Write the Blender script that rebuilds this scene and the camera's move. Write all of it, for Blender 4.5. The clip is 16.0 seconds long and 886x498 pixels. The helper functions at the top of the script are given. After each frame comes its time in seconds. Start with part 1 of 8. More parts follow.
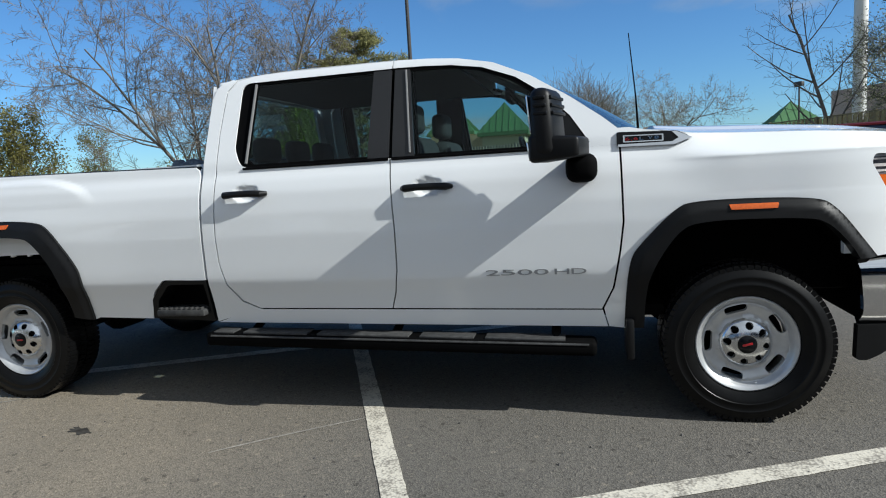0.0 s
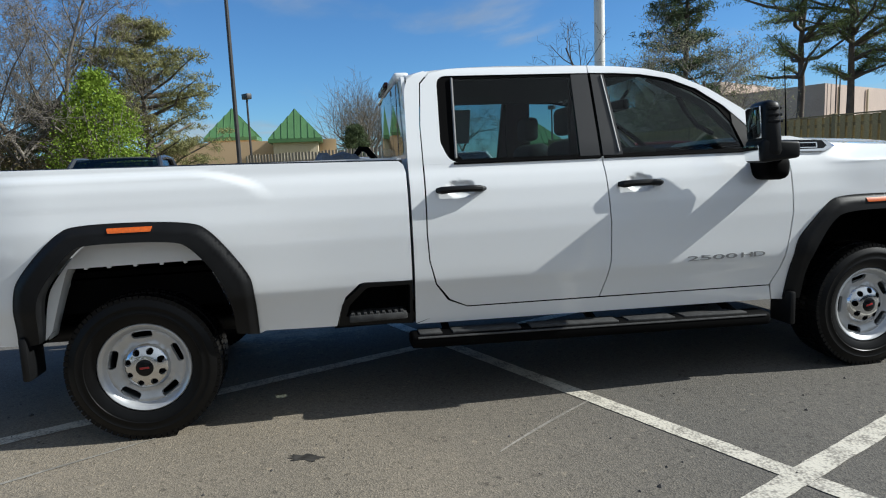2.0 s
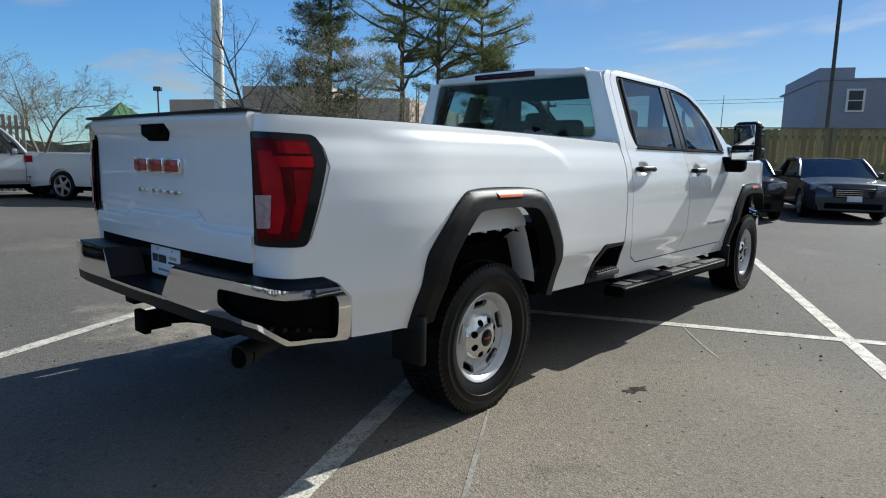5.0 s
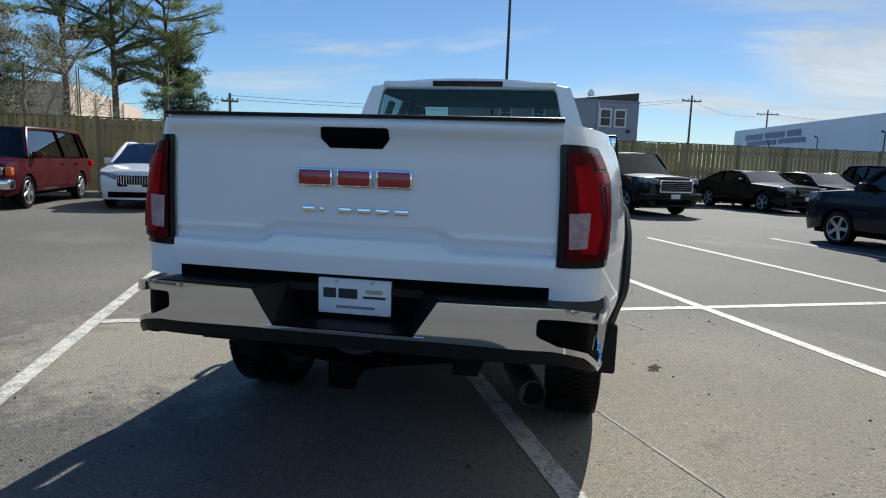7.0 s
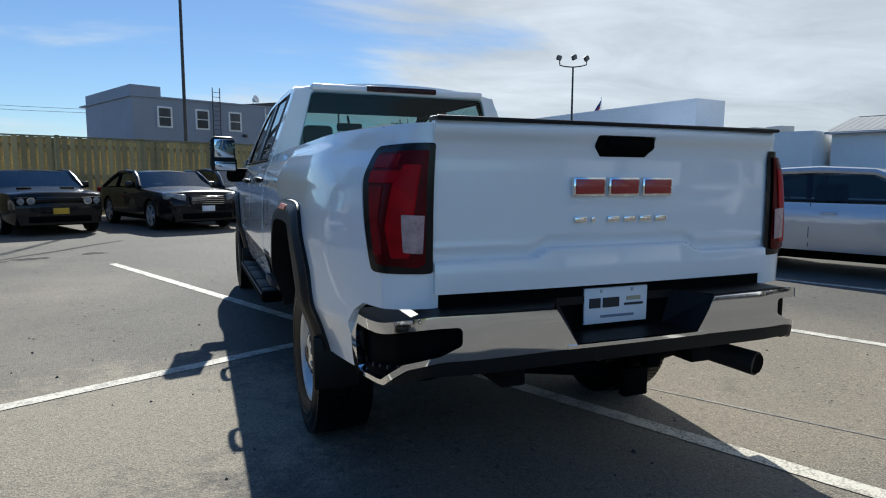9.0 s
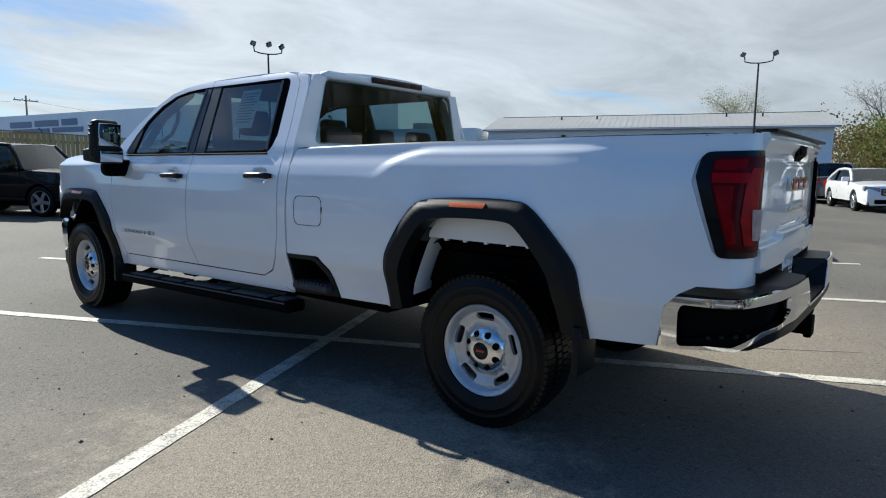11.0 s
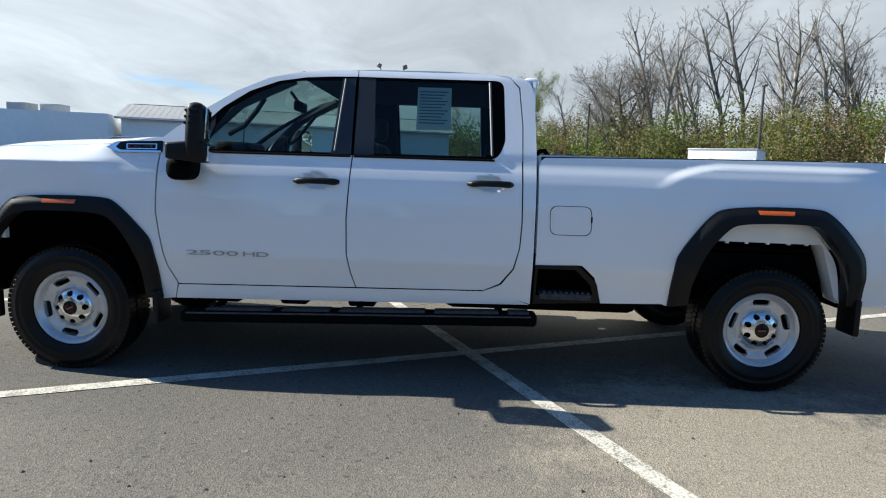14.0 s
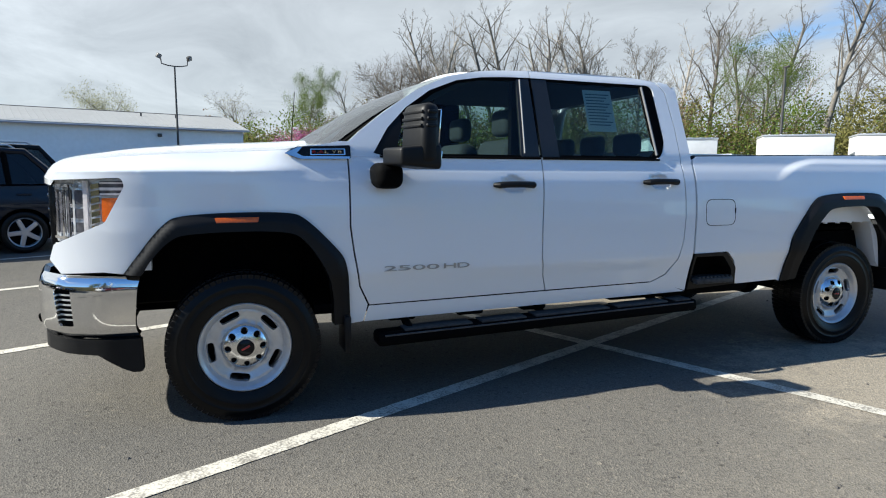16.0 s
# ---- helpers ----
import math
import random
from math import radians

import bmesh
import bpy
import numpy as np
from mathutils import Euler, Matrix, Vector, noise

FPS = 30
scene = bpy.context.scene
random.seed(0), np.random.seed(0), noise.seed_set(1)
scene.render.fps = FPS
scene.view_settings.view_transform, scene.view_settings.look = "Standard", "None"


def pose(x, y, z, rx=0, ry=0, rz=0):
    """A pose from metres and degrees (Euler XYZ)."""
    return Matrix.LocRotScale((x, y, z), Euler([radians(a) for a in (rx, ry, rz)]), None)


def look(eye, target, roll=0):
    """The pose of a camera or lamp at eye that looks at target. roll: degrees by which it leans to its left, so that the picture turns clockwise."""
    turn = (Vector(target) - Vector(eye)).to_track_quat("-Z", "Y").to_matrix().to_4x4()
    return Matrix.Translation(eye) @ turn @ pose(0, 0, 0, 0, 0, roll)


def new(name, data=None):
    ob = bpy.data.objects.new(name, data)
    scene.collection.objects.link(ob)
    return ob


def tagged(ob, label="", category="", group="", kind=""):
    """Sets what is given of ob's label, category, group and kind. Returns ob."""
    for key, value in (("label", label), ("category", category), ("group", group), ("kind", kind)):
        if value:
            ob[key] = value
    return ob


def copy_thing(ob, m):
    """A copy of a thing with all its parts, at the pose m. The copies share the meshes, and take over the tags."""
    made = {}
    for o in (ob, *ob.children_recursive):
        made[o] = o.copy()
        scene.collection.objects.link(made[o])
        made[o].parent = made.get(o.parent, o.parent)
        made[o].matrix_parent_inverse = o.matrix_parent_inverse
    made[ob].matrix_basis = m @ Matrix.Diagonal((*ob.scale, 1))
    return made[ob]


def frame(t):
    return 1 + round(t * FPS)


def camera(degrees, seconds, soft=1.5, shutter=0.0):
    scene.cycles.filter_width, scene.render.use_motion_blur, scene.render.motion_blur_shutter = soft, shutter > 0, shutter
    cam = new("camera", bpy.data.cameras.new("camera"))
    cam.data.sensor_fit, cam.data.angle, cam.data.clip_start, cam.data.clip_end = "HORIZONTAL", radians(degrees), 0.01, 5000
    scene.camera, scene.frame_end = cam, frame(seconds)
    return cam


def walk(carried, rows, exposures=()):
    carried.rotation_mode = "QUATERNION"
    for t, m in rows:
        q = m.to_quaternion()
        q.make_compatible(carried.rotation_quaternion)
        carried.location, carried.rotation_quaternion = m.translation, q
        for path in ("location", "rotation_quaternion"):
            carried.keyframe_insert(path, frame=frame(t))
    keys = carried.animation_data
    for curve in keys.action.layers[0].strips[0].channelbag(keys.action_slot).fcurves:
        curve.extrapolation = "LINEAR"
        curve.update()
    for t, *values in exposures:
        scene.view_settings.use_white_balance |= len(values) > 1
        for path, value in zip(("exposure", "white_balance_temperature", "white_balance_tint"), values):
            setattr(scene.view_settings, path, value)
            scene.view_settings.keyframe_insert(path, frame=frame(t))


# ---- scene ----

cam = camera(71.04, 16.0, 1.1)
# seconds, eye, then pitch, roll and yaw in degrees
PATH = [
    (0.00, 4.209, 3.618, 1.312, -7.05, 3.45, 102.62),
    (0.50, 4.319, 3.027, 1.328, -7.16, 3.20, 96.89),
    (1.00, 4.390, 2.370, 1.349, -7.02, 3.03, 91.21),
    (1.50, 4.439, 1.734, 1.363, -7.21, 2.78, 85.84),
    (2.00, 4.393, 1.050, 1.372, -7.37, 2.50, 79.98),
    (2.50, 4.322, 0.395, 1.376, -7.63, 2.02, 73.89),
    (3.00, 4.153, -0.251, 1.363, -7.92, 1.54, 67.76),
    (3.50, 3.956, -0.881, 1.352, -8.26, 0.88, 61.50),
    (4.00, 3.623, -1.469, 1.343, -8.45, 0.30, 55.04),
    (4.20, 3.509, -1.712, 1.326, -8.52, -0.01, 52.47),
    (4.70, 3.085, -2.241, 1.313, -8.51, -0.68, 45.37),
    (5.25, 2.575, -2.718, 1.312, -8.35, -1.42, 36.79),
    (5.80, 2.022, -3.067, 1.319, -8.12, -1.95, 28.08),
    (6.30, 1.495, -3.250, 1.322, -7.99, -2.06, 20.69),
    (6.50, 1.289, -3.329, 1.325, -7.81, -1.98, 17.84),
    (7.00, 0.732, -3.389, 1.316, -7.86, -1.89, 10.61),
    (7.50, 0.168, -3.445, 1.304, -7.77, -1.79, 3.02),
    (8.00, -0.375, -3.415, 1.288, -7.52, -1.49, -5.07),
    (8.20, -0.601, -3.364, 1.299, -7.13, -1.25, -8.51),
    (8.70, -1.144, -3.217, 1.291, -6.72, -0.56, -16.88),
    (9.25, -1.735, -2.977, 1.279, -6.63, -0.05, -25.62),
    (9.80, -2.324, -2.668, 1.276, -6.90, 0.17, -34.14),
    (10.30, -2.859, -2.332, 1.291, -7.31, 0.01, -41.89),
    (10.50, -3.069, -2.171, 1.298, -7.49, -0.18, -44.93),
    (11.00, -3.511, -1.717, 1.314, -7.45, -0.46, -52.27),
    (11.50, -3.877, -1.167, 1.336, -7.36, -0.49, -59.04),
    (12.00, -4.193, -0.610, 1.342, -7.31, -0.37, -65.36),
    (12.50, -4.418, 0.015, 1.347, -7.40, -0.56, -71.43),
    (13.00, -4.675, 0.637, 1.341, -7.40, -1.06, -77.52),
    (13.50, -4.780, 1.263, 1.335, -7.43, -1.60, -83.09),
    (14.00, -4.824, 1.940, 1.328, -7.20, -1.80, -88.58),
    (14.50, -4.771, 2.599, 1.328, -7.06, -1.72, -93.69),
    (15.00, -4.717, 3.268, 1.338, -7.00, -1.30, -98.91),
    (15.50, -4.578, 3.893, 1.334, -7.05, -0.76, -104.39),
    (16.00, -4.365, 4.487, 1.317, -7.12, -0.25, -110.04),
]
EXPOSURES = [(0.0, 0.33, 6150, 5), (4.2, 0.35, 6150, 5), (6.3, 0.47, 6200, 5), (8.2, 0.54, 6250, 5), (10.3, 0.60, 6300, 5), (16.0, 0.98, 6450, 5)]
walk(cam, [(t, pose(x, y, z, 90 + pitch, roll, yaw)) for t, x, y, z, pitch, roll, yaw in PATH], EXPOSURES)

# ---- light ----
SUN_AZ, SUN_EL = 9.5, 35.0          # degrees from +y towards +x, and above the ground
world = bpy.data.worlds.new("sky")
scene.world = world
world.use_nodes = True
wn = world.node_tree
wn.nodes.clear()


def wnode(kind, **attrs):
    n = wn.nodes.new(kind)
    for k, v in attrs.items():
        setattr(n, k, v)
    return n


sky = wnode("ShaderNodeTexSky", sky_type="NISHITA", sun_disc=False, sun_elevation=radians(SUN_EL), sun_rotation=radians(SUN_AZ))
sky.air_density, sky.dust_density, sky.ozone_density = 1.0, 0.06, 2.0
texc = wnode("ShaderNodeTexCoord")
sep = wnode("ShaderNodeSeparateXYZ")
wn.links.new(texc.outputs["Generated"], sep.inputs[0])
# clouds lie on a flat layer high over the ground
zmax = wnode("ShaderNodeMath", operation="MAXIMUM")
wn.links.new(sep.outputs["Z"], zmax.inputs[0])
zmax.inputs[1].default_value = 0.0
zadd = wnode("ShaderNodeMath", operation="ADD")
wn.links.new(zmax.outputs[0], zadd.inputs[0])
zadd.inputs[1].default_value = 0.12
comb = wnode("ShaderNodeCombineXYZ")
for axis in ("X", "Y"):
    dv = wnode("ShaderNodeMath", operation="DIVIDE")
    wn.links.new(sep.outputs[axis], dv.inputs[0])
    wn.links.new(zadd.outputs[0], dv.inputs[1])
    wn.links.new(dv.outputs[0], comb.inputs[axis])
cloud_map = wnode("ShaderNodeMapping")
cloud_map.inputs["Rotation"].default_value = (0, 0, 0.35)
cloud_map.inputs["Scale"].default_value = (0.40, 0.62, 1)
cloud_map.inputs["Location"].default_value = (0.9, 1.7, 0)
wn.links.new(comb.outputs[0], cloud_map.inputs[0])
cn = wnode("ShaderNodeTexNoise")
cn.inputs["Scale"].default_value, cn.inputs["Detail"].default_value = 1.1, 7
cn.inputs["Roughness"].default_value, cn.inputs["Distortion"].default_value = 0.54, 0.35
wn.links.new(cloud_map.outputs[0], cn.inputs["Vector"])
# the cloud bank thickens towards +x, the clear side is -x
bank = wnode("ShaderNodeMapRange")
bank.inputs["From Min"].default_value, bank.inputs["From Max"].default_value = 0.02, 0.62
bank.inputs["To Min"].default_value, bank.inputs["To Max"].default_value = -0.035, 0.31
wn.links.new(sep.outputs["X"], bank.inputs["Value"])
csum = wnode("ShaderNodeMath", operation="ADD")
wn.links.new(cn.outputs["Fac"], csum.inputs[0])
wn.links.new(bank.outputs[0], csum.inputs[1])
# a clear gap in the bank over the wood
gap = wnode("ShaderNodeMapRange", interpolation_type="SMOOTHSTEP")
gap.inputs["From Min"].default_value, gap.inputs["From Max"].default_value = -0.46, -0.76
gap.inputs["To Min"].default_value, gap.inputs["To Max"].default_value = 0.0, -0.12
wn.links.new(sep.outputs["Y"], gap.inputs["Value"])
thinned = wnode("ShaderNodeMath", operation="ADD")
wn.links.new(csum.outputs[0], thinned.inputs[0])
wn.links.new(gap.outputs[0], thinned.inputs[1])
cov = wnode("ShaderNodeMapRange", interpolation_type="SMOOTHSTEP")
cov.inputs["From Min"].default_value, cov.inputs["From Max"].default_value = 0.49, 0.66
cov.inputs["To Max"].default_value = 0.92
wn.links.new(thinned.outputs[0], cov.inputs["Value"])
cmix = wnode("ShaderNodeMix", data_type="RGBA")
# thick and thin parts of the clouds
cn2 = wnode("ShaderNodeTexNoise")
cn2.inputs["Scale"].default_value, cn2.inputs["Detail"].default_value = 2.2, 6
cn2.inputs["Roughness"].default_value, cn2.inputs["Distortion"].default_value = 0.62, 0.6
wn.links.new(cloud_map.outputs[0], cn2.inputs["Vector"])
white = wnode("ShaderNodeMapRange")
white.inputs["From Min"].default_value, white.inputs["From Max"].default_value = 0.32, 0.68
white.inputs["To Min"].default_value, white.inputs["To Max"].default_value = 4.6, 6.6
wn.links.new(cn2.outputs["Fac"], white.inputs["Value"])
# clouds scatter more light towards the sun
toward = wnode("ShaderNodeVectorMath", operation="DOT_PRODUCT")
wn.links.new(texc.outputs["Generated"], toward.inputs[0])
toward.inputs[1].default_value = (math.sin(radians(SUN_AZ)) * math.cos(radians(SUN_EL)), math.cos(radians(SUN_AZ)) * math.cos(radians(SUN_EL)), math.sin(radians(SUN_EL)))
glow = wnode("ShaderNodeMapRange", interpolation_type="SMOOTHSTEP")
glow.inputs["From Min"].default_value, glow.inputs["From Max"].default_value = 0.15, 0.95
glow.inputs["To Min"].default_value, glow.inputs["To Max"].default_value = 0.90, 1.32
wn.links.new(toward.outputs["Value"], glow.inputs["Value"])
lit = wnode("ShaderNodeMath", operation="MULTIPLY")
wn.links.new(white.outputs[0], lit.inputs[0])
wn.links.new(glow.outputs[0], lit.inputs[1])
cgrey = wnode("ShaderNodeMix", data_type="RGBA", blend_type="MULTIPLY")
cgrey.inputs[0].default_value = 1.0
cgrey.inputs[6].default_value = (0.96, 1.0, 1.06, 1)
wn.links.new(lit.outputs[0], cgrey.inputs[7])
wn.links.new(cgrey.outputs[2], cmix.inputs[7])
tint = wnode("ShaderNodeMix", data_type="RGBA", blend_type="MULTIPLY")
tint.inputs[0].default_value = 1.0
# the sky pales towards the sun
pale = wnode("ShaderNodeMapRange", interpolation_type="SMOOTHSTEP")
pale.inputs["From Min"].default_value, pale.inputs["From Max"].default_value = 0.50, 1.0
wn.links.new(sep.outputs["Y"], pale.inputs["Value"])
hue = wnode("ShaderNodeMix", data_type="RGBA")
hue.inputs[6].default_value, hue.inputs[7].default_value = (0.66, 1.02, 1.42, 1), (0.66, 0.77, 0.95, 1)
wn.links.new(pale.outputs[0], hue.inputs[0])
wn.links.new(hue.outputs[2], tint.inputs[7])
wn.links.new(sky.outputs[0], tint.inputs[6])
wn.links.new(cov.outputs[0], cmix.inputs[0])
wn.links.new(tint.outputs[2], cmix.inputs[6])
bg = wnode("ShaderNodeBackground")
bg.inputs["Strength"].default_value = 0.068
wout = wnode("ShaderNodeOutputWorld")
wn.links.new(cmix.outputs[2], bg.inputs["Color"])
wn.links.new(bg.outputs[0], wout.inputs[0])

sun = bpy.data.lights.new("sun", "SUN")
sun.energy, sun.angle, sun.color = 5.0, radians(0.5), (1.0, 0.955, 0.89)
sun_ob = new("sun", sun)
sun_ob.matrix_world = look((math.sin(radians(SUN_AZ)) * math.cos(radians(SUN_EL)) * 60,
                            math.cos(radians(SUN_AZ)) * math.cos(radians(SUN_EL)) * 60,
                            math.sin(radians(SUN_EL)) * 60), (0, 0, 0))

# ---- materials ----
def material(name, color, rough=0.5, metal=0.0, coat=0.0, spec=0.5, grain=None, bump=None, random_by=0.0, alpha_trans=None):
    """grain: list of (scale, amount); bump: list of (scale, strength, distance)."""
    m = bpy.data.materials.new(name)
    m.use_nodes = True
    nt = m.node_tree
    b = nt.nodes["Principled BSDF"]
    b.inputs["Base Color"].default_value = (*color, 1)
    b.inputs["Roughness"].default_value = rough
    b.inputs["Metallic"].default_value = metal
    b.inputs["Specular IOR Level"].default_value = spec
    b.inputs["Coat Weight"].default_value = coat
    b.inputs["Coat Roughness"].default_value = 0.03
    tc = nt.nodes.new("ShaderNodeTexCoord")
    last = None
    for i, (scale, amount) in enumerate(grain or []):
        n = nt.nodes.new("ShaderNodeTexNoise")
        n.inputs["Scale"].default_value, n.inputs["Detail"].default_value = scale, 5
        nt.links.new(tc.outputs["Object"], n.inputs["Vector"])
        r = nt.nodes.new("ShaderNodeMapRange")
        r.inputs["From Min"].default_value, r.inputs["From Max"].default_value = 0.3, 0.7
        r.inputs["To Min"].default_value, r.inputs["To Max"].default_value = 1 - amount, 1 + amount
        nt.links.new(n.outputs["Fac"], r.inputs["Value"])
        mx = nt.nodes.new("ShaderNodeMix")
        mx.data_type, mx.blend_type = "RGBA", "MULTIPLY"
        mx.inputs[0].default_value = 1
        if last is None:
            mx.inputs[6].default_value = (*color, 1)
        else:
            nt.links.new(last, mx.inputs[6])
        nt.links.new(r.outputs[0], mx.inputs[7])
        last = mx.outputs[2]
    if random_by:
        oi = nt.nodes.new("ShaderNodeObjectInfo")
        r = nt.nodes.new("ShaderNodeMapRange")
        r.inputs["To Min"].default_value, r.inputs["To Max"].default_value = 1 - random_by, 1 + random_by
        nt.links.new(oi.outputs["Random"], r.inputs["Value"])
        mx = nt.nodes.new("ShaderNodeMix")
        mx.data_type, mx.blend_type = "RGBA", "MULTIPLY"
        mx.inputs[0].default_value = 1
        if last is None:
            mx.inputs[6].default_value = (*color, 1)
        else:
            nt.links.new(last, mx.inputs[6])
        nt.links.new(r.outputs[0], mx.inputs[7])
        last = mx.outputs[2]
    if last is not None:
        nt.links.new(last, b.inputs["Base Color"])
    height = None
    for scale, strength, dist in bump or []:
        n = nt.nodes.new("ShaderNodeTexNoise")
        n.inputs["Scale"].default_value, n.inputs["Detail"].default_value = scale, 4
        nt.links.new(tc.outputs["Object"], n.inputs["Vector"])
        bp = nt.nodes.new("ShaderNodeBump")
        bp.inputs["Strength"].default_value, bp.inputs["Distance"].default_value = strength, dist
        nt.links.new(n.outputs["Fac"], bp.inputs["Height"])
        if height is not None:
            nt.links.new(height, bp.inputs["Normal"])
        height = bp.outputs[0]
    if height is not None:
        nt.links.new(height, b.inputs["Normal"])
    return m


def glass_material(name, tint, rough=0.0, base=0.05):
    """A thin tinted pane: it lets its tint through and mirrors by Fresnel."""
    m = bpy.data.materials.new(name)
    m.use_nodes = True
    nt = m.node_tree
    nt.nodes.clear()
    tr = nt.nodes.new("ShaderNodeBsdfTransparent")
    tr.inputs[0].default_value = (*tint, 1)
    gl = nt.nodes.new("ShaderNodeBsdfGlossy")
    gl.inputs["Roughness"].default_value = rough
    lw = nt.nodes.new("ShaderNodeLayerWeight")
    lw.inputs["Blend"].default_value = 0.5
    pw = nt.nodes.new("ShaderNodeMath")
    pw.operation, pw.inputs[1].default_value = "POWER", 3.0
    nt.links.new(lw.outputs["Facing"], pw.inputs[0])
    fr = nt.nodes.new("ShaderNodeMath")
    fr.operation, fr.inputs[1].default_value, fr.inputs[2].default_value = "MULTIPLY_ADD", 0.90, base
    nt.links.new(pw.outputs[0], fr.inputs[0])
    mix = nt.nodes.new("ShaderNodeMixShader")
    out = nt.nodes.new("ShaderNodeOutputMaterial")
    nt.links.new(fr.outputs[0], mix.inputs[0])
    nt.links.new(tr.outputs[0], mix.inputs[1])
    nt.links.new(gl.outputs[0], mix.inputs[2])
    nt.links.new(mix.outputs[0], out.inputs[0])
    return m


PAINT = material("white_paint", (0.825, 0.84, 0.85), 0.26, coat=1.0, grain=[(1.3, 0.012)])
PLASTIC = material("black_plastic", (0.0062, 0.0064, 0.0070), 0.46, spec=0.22, grain=[(9, 0.15)], bump=[(900, 0.12, 0.001)])
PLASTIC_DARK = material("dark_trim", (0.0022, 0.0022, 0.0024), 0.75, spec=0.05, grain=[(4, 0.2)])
GLOSS_BLACK = material("gloss_black", (0.006, 0.0065, 0.0075), 0.15, spec=0.25)
PILLAR = material("pillar_film", (0.018, 0.018, 0.019), 0.34, grain=[(60, 0.08)])
RUBBER = material("tyre_rubber", (0.0036, 0.0036, 0.0038), 0.36, spec=0.20, grain=[(25, 0.2)], bump=[(300, 0.15, 0.002)])
STEEL = material("silver_wheel_paint", (0.52, 0.53, 0.54), 0.34, metal=0.55, grain=[(30, 0.05)])
CHROME = material("chrome", (0.80, 0.80, 0.80), 0.06, metal=1.0)
CAP_CHROME = material("hub_cap_chrome", (0.72, 0.73, 0.74), 0.16, metal=1.0, grain=[(40, 0.06)])
MIRROR = material("mirror_glass", (0.75, 0.78, 0.80), 0.02, metal=1.0)
RED_LENS = material("red_lens", (0.33, 0.0018, 0.006), 0.25, spec=0.1, grain=[(14, 0.3)])
RED_DEEP = material("dark_red_lens", (0.085, 0.0010, 0.003), 0.25, spec=0.1, grain=[(9, 0.4)])
REVERSE_LENS = material("reverse_lens", (0.40, 0.27, 0.27), 0.2, coat=0.2, grain=[(40, 0.25)])
CLEAR_LENS = material("clear_lens", (0.62, 0.58, 0.57), 0.12, coat=1.0, grain=[(40, 0.12)])
AMBER = material("amber_lens", (0.58, 0.105, 0.010), 0.25, coat=0.3, grain=[(70, 0.15)])
BADGE_RED = material("badge_red", (0.36, 0.012, 0.016), 0.25, coat=0.6)
# metal under the bodies, its colour darkened to hold the shade there
SHADED_METAL = material("shaded_underbody_metal", (0.006, 0.006, 0.006), 0.75, spec=0.08, grain=[(12, 0.3)])
# pipe and muffler: underbody shade put into a dull dark brown
SHADED_EXHAUST = material("shaded_exhaust_steel", (0.016, 0.014, 0.012), 0.7, metal=0.0, grain=[(14, 0.2)])
CLOTH = material("seat_cloth", (0.026, 0.027, 0.029), 0.85, grain=[(50, 0.2)])
TRIM_GREY = material("interior_grey", (0.042, 0.042, 0.041), 0.8, spec=0.1)
PAPER = material("paper", (0.72, 0.74, 0.72), 0.8)
INK = material("ink_black", (0.02, 0.02, 0.025), 0.6)
INK_BLUE = material("ink_blue_grey", (0.18, 0.22, 0.28), 0.6)
PLATE_WHITE = material("plate_white", (0.78, 0.79, 0.82), 0.35)
HEAD_LENS = material("head_lamp_lens", (0.22, 0.23, 0.25), 0.12, coat=0.6, grain=[(18, 0.4)])
BADGE_STEEL = material("badge_steel", (0.36, 0.37, 0.38), 0.3, metal=0.8)
GOLD = material("badge_gold", (0.45, 0.40, 0.26), 0.4)
LAMP_DARK = material("lamp_recess", (0.075, 0.075, 0.085), 0.18, coat=0.6, grain=[(30, 0.4)])
LAMP_INSIDE = material("lamp_reflector", (0.62, 0.64, 0.67), 0.22, metal=0.6, grain=[(30, 0.2)], bump=[(22, 0.6, 0.02)])
GLASS = glass_material("side_glass", (0.53, 0.67, 0.67), base=0.028)
GLASS_DARK = glass_material("privacy_glass", (0.41, 0.54, 0.55), base=0.026)
GLASS_CLEAR = glass_material("windshield_glass", (0.55, 0.68, 0.66), base=0.07)


# ---- mesh helpers ----
def mesh_object(name, verts, faces, mats, parent=None, label="", smooth=False, normals=None, face_mats=None):
    me = bpy.data.meshes.new(name)
    me.from_pydata([tuple(v) for v in verts], [], faces)
    for m in (mats if isinstance(mats, (list, tuple)) else [mats]):
        me.materials.append(m)
    if face_mats is not None:
        me.polygons.foreach_set("material_index", face_mats)
    if smooth or normals is not None:
        me.polygons.foreach_set("use_smooth", [True] * len(me.polygons))
    me.update()
    if normals is not None:
        me.normals_split_custom_set_from_vertices([tuple(n) for n in normals])
    ob = new(name, me)
    ob.parent = parent
    if label:
        tagged(ob, label)
    return ob


def part(name, bm, mat, parent, label="", smooth=True, angle=35):
    """Links a bmesh as one mesh under a thing or a part."""
    me = bpy.data.meshes.new(name)
    bmesh.ops.recalc_face_normals(bm, faces=bm.faces)
    for f in bm.faces:
        f.smooth = smooth
    for e in bm.edges:
        if len(e.link_faces) == 2 and e.calc_face_angle(0) > radians(angle):
            e.smooth = False
    bm.to_mesh(me)
    bm.free()
    for m in (mat if isinstance(mat, (list, tuple)) else [mat]):
        me.materials.append(m)
    ob = new(name, me)
    ob.parent = parent
    if label:
        tagged(ob, label)
    return ob


def thing(name, label, category, at=(0, 0, 0), rz=0, group="", kind=""):
    e = new(name)
    e.empty_display_size = 0.1
    e.matrix_basis = pose(*at, 0, 0, rz)
    return tagged(e, label, category, group, kind)


